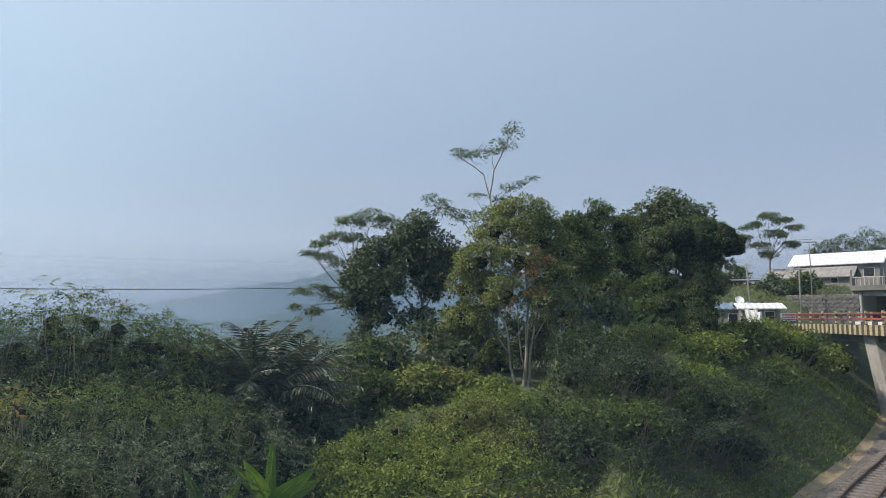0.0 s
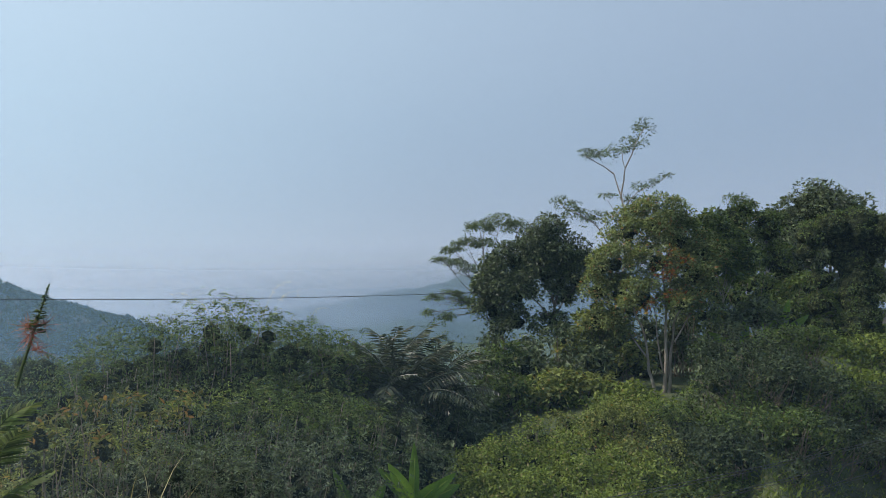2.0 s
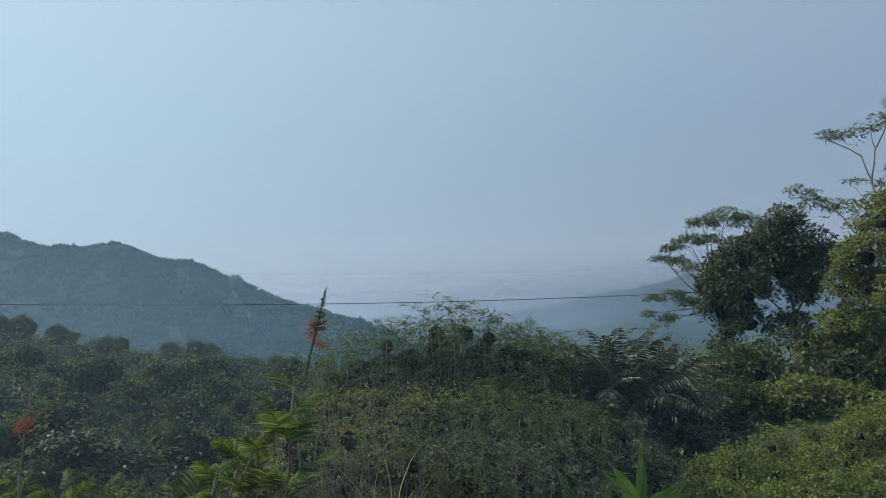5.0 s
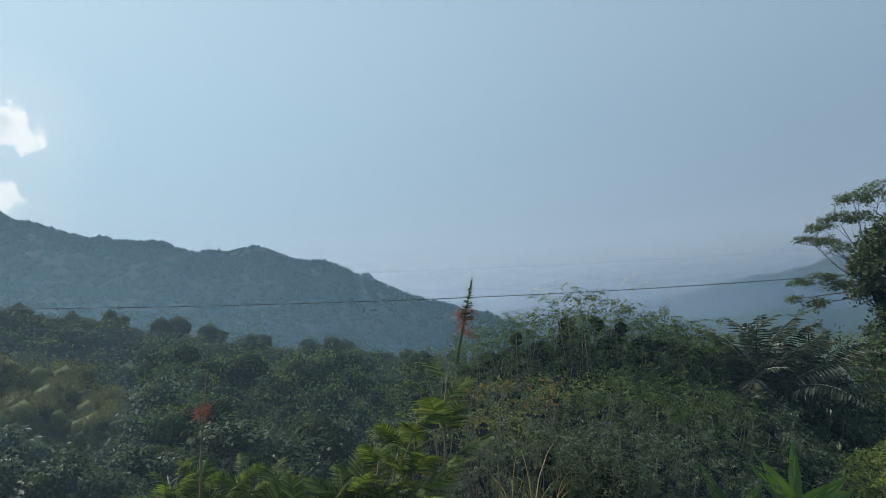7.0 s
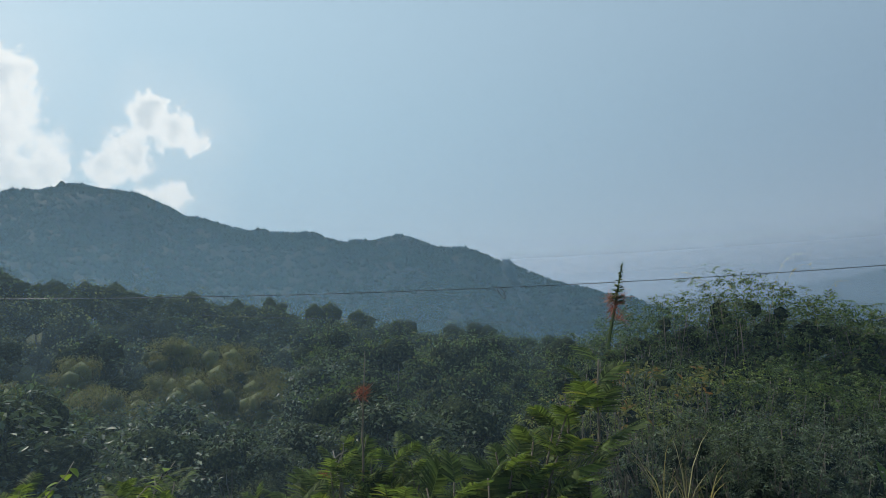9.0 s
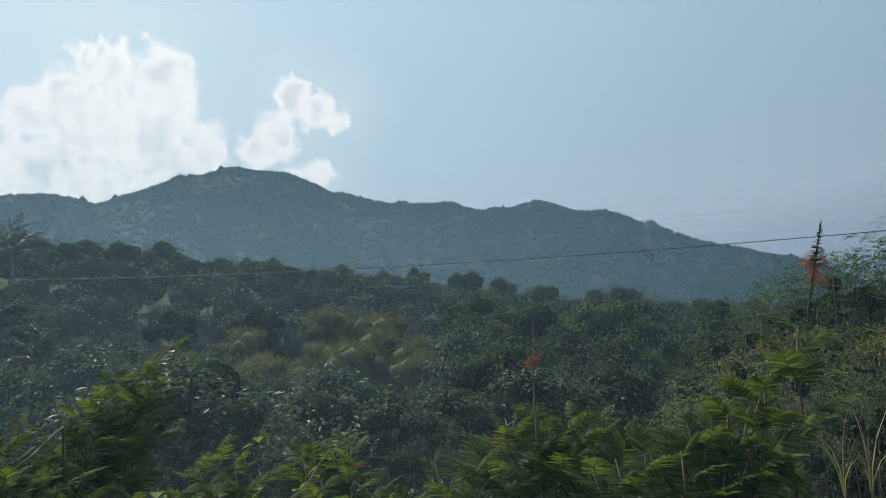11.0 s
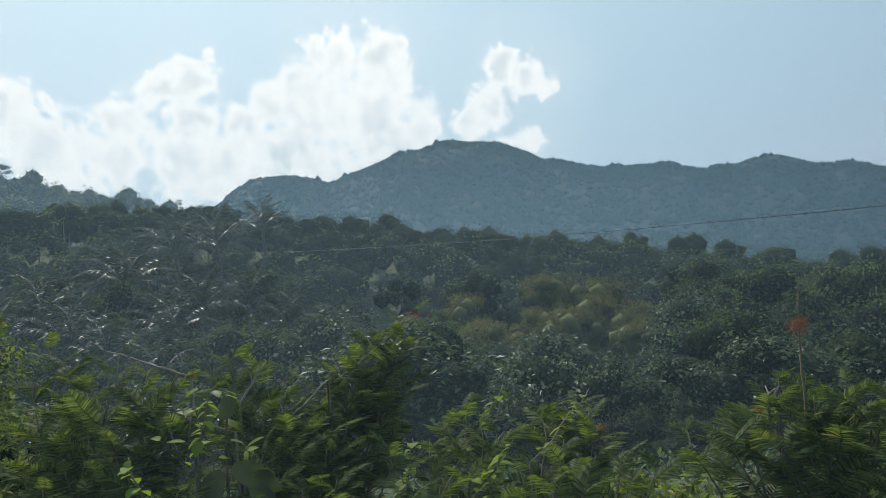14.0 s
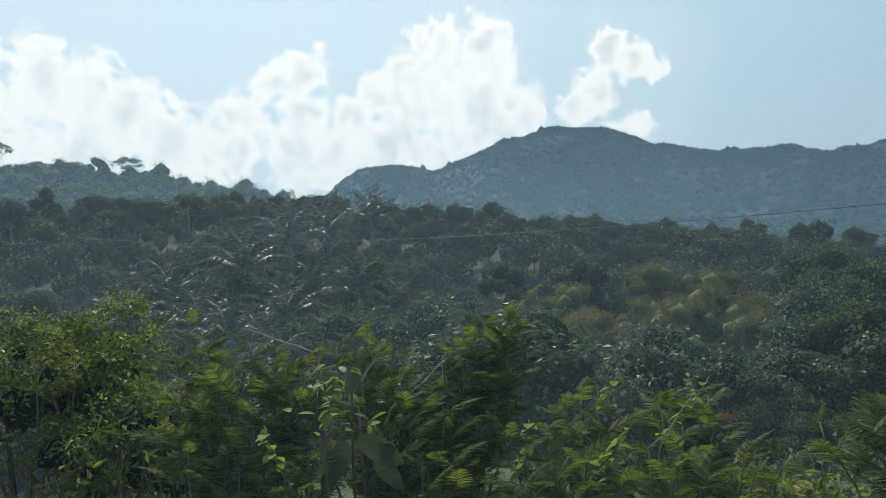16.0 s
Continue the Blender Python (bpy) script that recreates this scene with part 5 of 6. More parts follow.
    powder_puff((104.2, 0, 3.8), [(105.52, -2.85, 4.71), (106.36, -4.35, 4.61), (104.58, -4.19, 4.61), (103.16, -5.13, 4.51), (101.12, -3.85, 4.12), (99.32, -5.15, 4.11), (102.06, -6.77, 4.1), (104.28, -6.5, 4.29), (105.75, -7.42, 4.28), (103.23, -8.49, 3.98), (106.89, -9.09, 4.26), (104.76, -10.11, 3.96), (105.86, -11.7, 3.83), (103.39, -12.78, 3.63)], 406, label)
    powder_puff((100.1, 0, 3.4), [(97.8, -5.71, 4.01), (100.15, -6.61, 4.0), (101.02, -8.78, 3.88), (98.73, -8.32, 3.89), (102.23, -10.83, 3.75), (99.64, -10.84, 3.76), (100.48, -13.23, 3.53), (97.83, -13.24, 3.43), (96.82, -8.56, 3.89), (98.29, -6.85, 4.1)], 407, red, [(96.7, -5.9, 3.96)])
    powder_puff((90.1, 0, 3.5), [(90.84, -8.5, 4.19), (89.27, -9.48, 4.27), (90.27, -11.69, 3.95), (87.82, -11.97, 4.04), (87.18, -13.89, 3.72), (89.67, -14.36, 3.61), (92.18, -9.95, 4.17), (86.18, -12.14, 4.14)], 408, label)


roadside()


def broad_leaf(heap, base, axis, up_dir, length, width, curl=0.25, n=7):
    """A large blade with a raised midrib and drooping tip."""
    axis, up_dir = unit(np.asarray(axis, float)), np.asarray(up_dir, float)
    side = unit(np.cross(axis, up_dir))
    nrm = np.cross(side, axis)
    s = np.linspace(0, 1, n)
    w = width * 0.5 * np.sin(np.pi * (0.06 + 0.94 * s ** 0.8)) ** 0.75
    mid = np.asarray(base) + axis * (s * length)[:, None] - nrm * (curl * length * s ** 2)[:, None]
    rows = np.stack([mid - side * w[:, None] + nrm * w[:, None] * 0.25, mid, mid + side * w[:, None] + nrm * w[:, None] * 0.25], 1)
    q = []
    for i in range(n - 1):
        for j in range(2):
            a = i * 3 + j
            q.append([a, a + 1, a + 4, a + 3])
    heap.add(rows.reshape(-1, 3), q)


def big_leaf_plant():
    """Sapling with hanging glossy leaves and lime-green young ones."""
    rng = np.random.default_rng(500)
    az, d = 95.0, 3.6
    root = heading(az) * d + Vector((0, 0, ground_at(az, d)))
    t = thing("sapling", "young tree with large dark glossy leaves and lime-green shoots", "sapling", place(az, d, root.z))
    top = up(-7.2, d) - root.z
    h = Heap()
    h.tube(bend(rng, (0, 0, -0.1), (0.05, 0, top), 8, 0.03), np.linspace(0.012, 0.005, 8), 6)
    h.tube(bend(rng, (0.02, 0, top * 0.45), (0.2, 0.06, top * 0.8), 6, 0.05), np.linspace(0.007, 0.003, 6), 5)
    h.tube(bend(rng, (0.02, 0, top * 0.35), (-0.2, 0.06, top * 0.9), 6, 0.05), np.linspace(0.007, 0.003, 6), 5)
    part("stem", h.mesh(TWIG, True), t)
    for x, z, ln, ax in [(0.0, 0.76, 0.24, (-0.5, -0.35, -0.75)), (0.05, 0.77, 0.25, (0.8, -0.15, -0.5)), (0.12, 0.7, 0.2, (0.6, -0.3, -0.7)), (-0.1, 0.6, 0.18, (-0.5, -0.4, -0.8)), (0.03, 0.55, 0.22, (0.35, -0.5, -0.8)), (0.02, 0.92, 0.16, (0.35, 0.1, 0.75)), (-0.03, 0.9, 0.15, (-0.3, 0.1, 0.8))]:
        b = Heap()
        broad_leaf(b, (x, -0.03, z * top), ax, (0.2 * ax[0], -0.95, 0.15), ln, ln * 0.42, 0.35, 9)
        part("leaf", b.mesh(LEAF_DARK, True), t, "large dark glossy hanging leaf")
    for _ in range(34):
        b = Heap()
        x, z = rng.uniform(-0.26, 0.2), rng.uniform(0.6, 1.03)
        a = rng.uniform(0, 6.28)
        broad_leaf(b, (x, rng.uniform(-0.1, 0.1), z * top), (math.cos(a), math.sin(a) * 0.6, rng.uniform(-0.4, 0.6)), (0, -0.3, 1), rng.uniform(0.05, 0.09), rng.uniform(0.022, 0.04), 0.25, 5)
        part("leaf", b.mesh(LEAF_LIME if rng.random() < 0.55 else LEAF_BRIGHT, True), t, "lime-green young leaf")


big_leaf_plant()


def creeper_shoots():
    """Lime-leaved creepers climbing over the feathery shrubs."""
    rng = np.random.default_rng(510)
    for low, high in [((80.01, -15.9, 3.48), (74.69, -8.7, 4.37)), ((73.39, -13.98, 3.51), (68.44, -9.34, 4.45)), ((83.1, -16.02, 3.39), (81.63, -11.84, 3.75)), ((77.66, -15.95, 3.29), (74.5, -12.36, 3.34)), ((96.54, -11.53, 3.36), (95.46, -7.46, 3.4)), ((76.1, -16.39, 3.28), (76.36, -13.44, 3.43)), ((99.5, -14.0, 3.3), (100.6, -10.5, 3.4))]:
        a, b = seat(*low), seat(*high)
        root = heading(low[0]) * low[2]
        root.z = ground_at(low[0], low[2])
        t = thing("creeper", "thin creeper with lime-green heart-shaped leaves", "creeper", pose(*root), "creepers on the shrubs")
        path = np.vstack([[0, 0, -0.1], bend(rng, a - root, b - root, 9, 0.06)])
        h = Heap()
        h.tube(path, np.linspace(0.004, 0.002, 10), 5)
        part("stem", h.mesh(TWIG, True), t)
        n = 13
        for j in range(n):
            s = 0.25 + 0.75 * j / n
            p = np.array([np.interp(s, np.linspace(0, 1, 10), path[:, c]) for c in range(3)])
            lf = Heap()
            an = rng.uniform(0, 6.28)
            ln = rng.uniform(0.04, 0.075)
            broad_leaf(lf, p, (math.cos(an), math.sin(an), rng.uniform(-0.7, 0.3)), (0, 0, 1), ln, ln * 0.75, 0.25, 5)
            part("leaf", lf.mesh(LEAF_LIME, True), t)


creeper_shoots()


def grass_tuft(h, rng, p, n, height, width=0.012, spread=0.35, droop=0.4):
    for _ in range(n):
        a = rng.uniform(0, 6.28)
        s = np.linspace(0, 1, 5)[:, None]
        hh = height * rng.uniform(0.6, 1.1)
        out = np.array([math.cos(a), math.sin(a), 0]) * rng.uniform(0.2, 1) * spread * hh
        mid = np.asarray(p) + np.array([0, 0, 1.0]) * hh * s * (1 - droop * 0.35 * s) + out * s ** 2 * (1 + droop)
        perp = np.array([-math.sin(a), math.cos(a), 0]) * width * 0.5
        w = np.array([0.8, 1, 0.8, 0.5, 0.05])[:, None]
        v = np.stack([mid - perp * w, mid + perp * w], 1).reshape(-1, 3)
        h.add(v, [[0, 1, 3, 2], [2, 3, 5, 4], [4, 5, 7, 6], [6, 7, 9, 8]])


def dead_twigs():
    """Bare pale twigs among the shrubs."""
    rng = np.random.default_rng(515)
    for low, high in [((96.63, -5.84, 3.96), (101.88, -3.61, 4.22)), ((93.97, -10.0, 3.87), (97.98, -8.24, 3.99)), ((93.6, -8.22, 4.06), (91.6, -5.42, 4.19)), ((89.41, -10.23, 4.44), (81.4, -3.22, 4.74)), ((46.86, -15.79, 4.12), (43.49, -12.15, 4.38)), ((87.42, -7.22, 4.3), (90.08, -9.36, 4.08)), ((56.67, -11.34, 3.23), (57.28, -9.35, 3.35))]:
        a, b = seat(*low), seat(*high)
        foot = Vector((a.x, a.y, ground_at(low[0], low[2])))
        t = thing("dead_twig", "bare pale twig sticking out of the shrubs", "twig", pose(*foot), "bare twigs")
        path = np.vstack([[(0, 0, -0.1)], bend(rng, a - foot, b - foot, 8, 0.04)])
        h = Heap()
        h.tube(path, np.linspace(0.008, 0.0025, 9), 5)
        for k in (4, 6):
            h.tube(bend(rng, path[k], path[k] + rng.normal(size=3) * 0.06 + [0, 0, 0.08], 4, 0.1), np.linspace(0.004, 0.002, 4), 4)
        part("twig", h.mesh(BARK_PALE, True), t)


dead_twigs()


def verge_plants():
    rng = np.random.default_rng(520)
    # tall grass stalks in the thicket's edge and by the road
    for k, (az, d, n, hh, mat, lab) in enumerate([(32.0, 9.5, 9, 1.5, STRAW, "dry straw-coloured grass tuft with bent seed heads"), (33.6, 9.8, 7, 1.7, STRAW, "dry straw-coloured grass tuft with bent seed heads"), (30.6, 9.6, 7, 1.5, STRAW, "dry straw-coloured grass tuft with bent seed heads"), (106.5, 5.2, 40, 1.5, GRASS, "tall green spear grass tuft at the roadside"), (109.0, 5.4, 40, 1.3, GRASS, "tall green spear grass tuft at the roadside"), (104.5, 5.0, 30, 1.2, GRASS, "tall green spear grass tuft at the roadside"), (112.5, 5.6, 40, 1.2, GRASS, "tall green spear grass tuft at the roadside"), (116.0, 5.6, 40, 1.2, GRASS, "tall green spear grass tuft at the roadside")]):
        h = Heap()
        grass_tuft(h, rng, (0, 0, -0.1), n, hh, 0.022 if mat is GRASS else 0.014, 0.35 if mat is GRASS else 0.45, 0.4 if mat is GRASS else 0.9)
        thing("grass_tuft", lab, "grass", place(az, d, ground_at(az, d) if mat is GRASS else up(-15, d)), "grass tufts", me=h.mesh(mat))
    # leafy bush and lower weeds at the end of the pan
    shrub("dense leafy bush with dark hollow underside by the road", 113.4, 6.6, [(x, y, z, r) for x, y, z, r in lobe_row(rng, 0.75, 1.25, 0.3, 18, 0.5, 0.3)], LEAF_BRIGHT, 20000, 0.04, 0.48, 521, z=up(-14.5, 6.6), droop=0.3)
    shrub("light green bush beside the road", 109.0, 6.0, lobe_row(rng, 0.45, 0.95, 0.24, 16, 0.4, 0.0), LEAF_BRIGHT, 4200, 0.06, 0.34, 522, z=up(-16, 6.0))
    for k, (az, d, mat) in enumerate([(105, 6.8, LEAF_BRIGHT), (111, 6.6, LEAF_BRIGHT), (117, 7.0, LEAF_MID), (97, 5.2, LEAF_MID), (91, 5.2, LEAF_BRIGHT), (86, 5.2, LEAF_MID), (80, 5.4, LEAF_BRIGHT), (76, 5.0, LEAF_MID), (65, 5.0, LEAF_BRIGHT), (53, 5.4, LEAF_MID), (48, 6.4, LEAF_BRIGHT), (44, 7.5, LEAF_MID), (63.5, 9.0, LEAF_BRIGHT), (59, 11, LEAF_BRIGHT), (53, 12, LEAF_BRIGHT), (48, 12.5, LEAF_BRIGHT), (43.5, 12, LEAF_YELLOW), (40, 10.5, LEAF_MID)]):
        hgt = 0.55 if d < 8 else 2.0
        shrub("low leafy weeds and saplings on the road verge", az, d, lobe_row(rng, 0.55 if d < 8 else 1.2, hgt, 0.3 if d < 8 else 0.5, 10, 0.5), mat, 1900, 0.09 if d < 8 else 0.12, 0.36, 540 + k, z=min(ground_at(az, d), up(-17 if d < 8 else -15, d)), name="weed", category="weed", group="weeds on the verge")


verge_plants()


def banana(az, d, z, leaves, seed):
    rng = np.random.default_rng(seed)
    t = thing("banana_plant", "young banana plant with upright bright green leaves", "banana plant", place(az, d, z), "banana plants")
    h = Heap()
    h.tube(bend(rng, (0, 0, -0.6), (0, 0, 0.9), 6, 0.02), np.linspace(0.1, 0.07, 6), 8)
    part("stem", h.mesh(LEAF_BANANA, True), t)
    for x, y, zz, ln, w in leaves:
        b = Heap()
        ax = np.array([x, y, zz], float)
        broad_leaf(b, (0, 0, 0.7), ax, unit(np.cross(np.cross(ax, [0.2, -1, 0.3]), ax)), ln, w, 0.12, 10)
        lf = part("leaf", b.mesh(LEAF_BANANA, True), t)
        r = Heap()
        r.tube([np.array([0, 0, 0.7]) + unit(ax) * s * ln * 0.8 for s in (0, 0.5, 1.0)], [0.022, 0.014, 0.006], 5)
        part("midrib", r.mesh(LEAF_LIME, True), lf, "pale green midrib")


banana(13.5, 16.5, up(-15.9, 16.5), [(0.05, 0, 1, 1.4, 0.24), (-0.75, 0, 0.9, 1.2, 0.24), (0.8, -0.1, 0.62, 1.2, 0.3), (-0.35, -0.5, 0.8, 1.3, 0.36), (0.9, 0.2, 0.35, 1.2, 0.36), (0.45, -0.6, 0.55, 1.1, 0.34)], 601)
banana(17.6, 15.5, up(-17.4, 15.5), [(-0.4, 0, 1, 1.35, 0.26), (0.5, 0, 0.8, 1.1, 0.28), (-0.9, 0, 0.5, 0.9, 0.28)], 602)
banana(-14.0, 42.0, 5.2, [(-0.6, 0, 0.8, 2.0, 0.5), (0.3, 0, 1, 2.2, 0.5), (0.8, 0, 0.7, 2.0, 0.5), (-0.2, -0.6, 0.8, 1.8, 0.5)], 603)
banana(-11.6, 39.0, 4.6, [(-0.7, 0, 0.5, 2.0, 0.5), (0.6, 0, 0.6, 1.8, 0.5), (0.1, 0, 1, 1.9, 0.5)], 604)


def bank_grass():
    """Grass and weeds over the railway bank."""
    rng = np.random.default_rng(610)
    h = Heap()
    n = 90000
    az = rng.uniform(-33, -4, n)
    d = 20 + 48 * rng.random(n) ** 0.8
    x, y = -d * np.sin(np.radians(az)), d * np.cos(np.radians(az))
    td, side = track_distance(x, y)
    keep = (td > 2.0) & (td < 9.5) & (rng.random(n) < np.where(td < 7.5, 1.0, 0.5))
    x, y = x[keep], y[keep]
    z = ground_z(x, y)
    n = len(x)
    patchy = 0.55 + 0.45 * wave(x, y, 2.2, 5)
    ln = rng.uniform(0.1, 0.26, n) * (0.5 + patchy)
    ax = unit(rng.normal(size=(n, 3)) * [0.7, 0.7, 0.2] + [0, 0, 0.8])
    blades(h, np.stack([x, y, z - 0.03], 1), ax, rng.normal(size=(n, 3)) + [0, -0.6, 0.5], ln, ln * rng.uniform(0.12, 0.4, n))
    tagged(new("bank_grass", h.mesh(GRASS)), "rough green grass and weeds covering the railway bank", "grass", kind="stuff")
    # leafy litter filling the thicket floor and the valley side
    h = Heap()
    n = 42000
    az = rng.uniform(5, 122, n)
    d = 9 + 110 * rng.random(n) ** 1.4
    x, y = -d * np.sin(np.radians(az)), d * np.cos(np.radians(az))
    lumps = np.maximum(0, wave(x, y, 1.8, 6)) * 1.1 + np.maximum(0, wave(x, y, 4.0, 7)) * 1.4
    z = ground_z(x, y) + lumps * rng.random(n)
    ln = rng.uniform(0.16, 0.34, n) * (0.7 + d / 70)
    ax = unit(rng.normal(size=(n, 3)) + [0, 0, 0.3])
    blades(h, np.stack([x, y, z], 1), ax, rng.normal(size=(n, 3)) * 0.5 + [0, 0, 1], ln, ln * 0.5)
    tagged(new("undergrowth", h.mesh(LEAF_MID)), "low mixed undergrowth on the valley side", "undergrowth", kind="stuff")


bank_grass()

# ---- railway, road bridge, houses ----
CONCRETE = solid("concrete", (0.3, 0.29, 0.27), (0.48, 0.46, 0.42), 1.2, 0.9, bump=0.3)
CONCRETE_DARK = solid("weathered_concrete", (0.12, 0.12, 0.11), (0.24, 0.23, 0.21), 0.8, 0.9, bump=0.3)
YELLOW = solid("yellow_paint", (0.36, 0.29, 0.13), (0.52, 0.44, 0.24), 4, 0.7)
BLACK = solid("black_paint", (0.04, 0.036, 0.032), (0.1, 0.09, 0.08), 4, 0.7)
RED = solid("red_paint", (0.35, 0.04, 0.03), (0.5, 0.07, 0.05), 4, 0.6)
WHITE = solid("white_paint", (0.6, 0.6, 0.58), (0.8, 0.8, 0.78), 2, 0.6)
ASPHALT = solid("asphalt", (0.045, 0.045, 0.047), (0.08, 0.08, 0.08), 1.5, 0.9, bump=0.5, dist=0.005)
BALLAST = solid("ballast", (0.09, 0.08, 0.07), (0.26, 0.23, 0.2), 7.0, 0.95, bump=1.0, dist=0.06)
SLEEPER = solid("sleeper", (0.12, 0.1, 0.09), (0.25, 0.22, 0.2), 5, 0.9)
RAIL = solid("rail_steel", (0.09, 0.055, 0.04), (0.17, 0.1, 0.07), 6, 0.6, 0.5)
CABLE = solid("cable", (0.03, 0.03, 0.03), (0.06, 0.06, 0.06), 5, 0.5)
ROOF_WHITE = solid("white_sheet_roof", (0.62, 0.62, 0.62), (0.78, 0.78, 0.78), 1.0, 0.5, bump=0.2)
ROOF_GREY = solid("grey_tile_roof", (0.2, 0.19, 0.18), (0.34, 0.32, 0.3), 1.0, 0.85)
ROOF_BLUE = solid("blue_sheet_roof", (0.12, 0.17, 0.24), (0.2, 0.26, 0.33), 1.0, 0.5)
PLASTER = solid("plaster", (0.16, 0.155, 0.15), (0.3, 0.285, 0.265), 1.0, 0.9)
STONE = solid("rubble_stone", (0.09, 0.092, 0.08), (0.22, 0.21, 0.19), 3.0, 0.95, bump=1.0, dist=0.05)
GREEN_TARP = solid("green_tarpaulin", (0.03, 0.3, 0.05), (0.06, 0.42, 0.09), 2.0, 0.6)
DARK_GLASS = solid("dark_opening", (0.015, 0.016, 0.018), (0.03, 0.03, 0.03), 2.0, 0.3)
LAWN = leaf_material("lawn", (0.09, 0.12, 0.04), (0.16, 0.19, 0.07), through_light=0.3)


def ribbon(path, offsets):
    """A strip along the path: offsets are (sideways, height) pairs, left to right."""
    path = np.asarray(path, float)
    t = unit(np.gradient(path, axis=0))
    side = np.stack([-t[:, 1], t[:, 0]], 1)
    v = np.stack([np.concatenate([path + side * o, np.full((len(path), 1), z)], 1) for o, z in offsets], 1)
    n, k = v.shape[:2]
    i, j = np.meshgrid(np.arange(n - 1), np.arange(k - 1), indexing="ij")
    a = (i * k + j).ravel()
    return v.reshape(-1, 3), np.stack([a, a + k, a + k + 1, a + 1], 1)


def railway():
    t = thing("railway", "single railway track bending away on grey ballast", "railway", kind="structure")
    h = Heap()
    v, q = ribbon(LINE, [(1.75, -0.2), (1.3, -0.02), (0.7, 0.02), (0, 0.0), (-0.7, 0.02), (-1.3, -0.02), (-1.75, -0.2)])
    rng = np.random.default_rng(700)
    v[:, 2] += rng.normal(size=len(v)) * 0.02
    part("ballast", h.add(v, q).mesh(BALLAST, True), t)
    # brown trodden edge of the bed
    h = Heap()
    v, q = ribbon(LINE, [(2.15, 0.02), (1.9, -0.14), (1.5, -0.16)])
    part("cess", h.add(v, q).mesh(solid("dry_earth", (0.2, 0.15, 0.09), (0.34, 0.27, 0.17), 1.2, 0.95), True), t, "dry brown earth beside the ballast")
    for side in (0.57, -0.57):
        h = Heap()
        v, q = ribbon(LINE, [(side + 0.07, 0.02), (side + 0.02, 0.05), (side + 0.035, 0.17), (side - 0.035, 0.17), (side - 0.02, 0.05), (side - 0.07, 0.02)])
        part("rail", h.add(v, q).mesh(RAIL), t)
    h = Heap()
    h.box((-0.11, -1.0, -0.06), (0.11, 1.0, 0.055), 0.015)
    me = h.mesh(SLEEPER, name="sleeper")
    seg = np.linalg.norm(np.diff(LINE, axis=0), axis=1)
    run = np.concatenate([[0], np.cumsum(seg)])
    for s in np.arange(run[-1] * 0.3, run[-1] * 0.74, 0.62):
        x, y = np.interp(s, run, LINE[:, 0]), np.interp(s, run, LINE[:, 1])
        x2, y2 = np.interp(s + 0.3, run, LINE[:, 0]), np.interp(s + 0.3, run, LINE[:, 1])
        part("sleeper", me, t, m=pose(x, y, 0.0, 0, 0, math.degrees(math.atan2(y2 - y, x2 - x))))


railway()

DECK_Z = 6.35


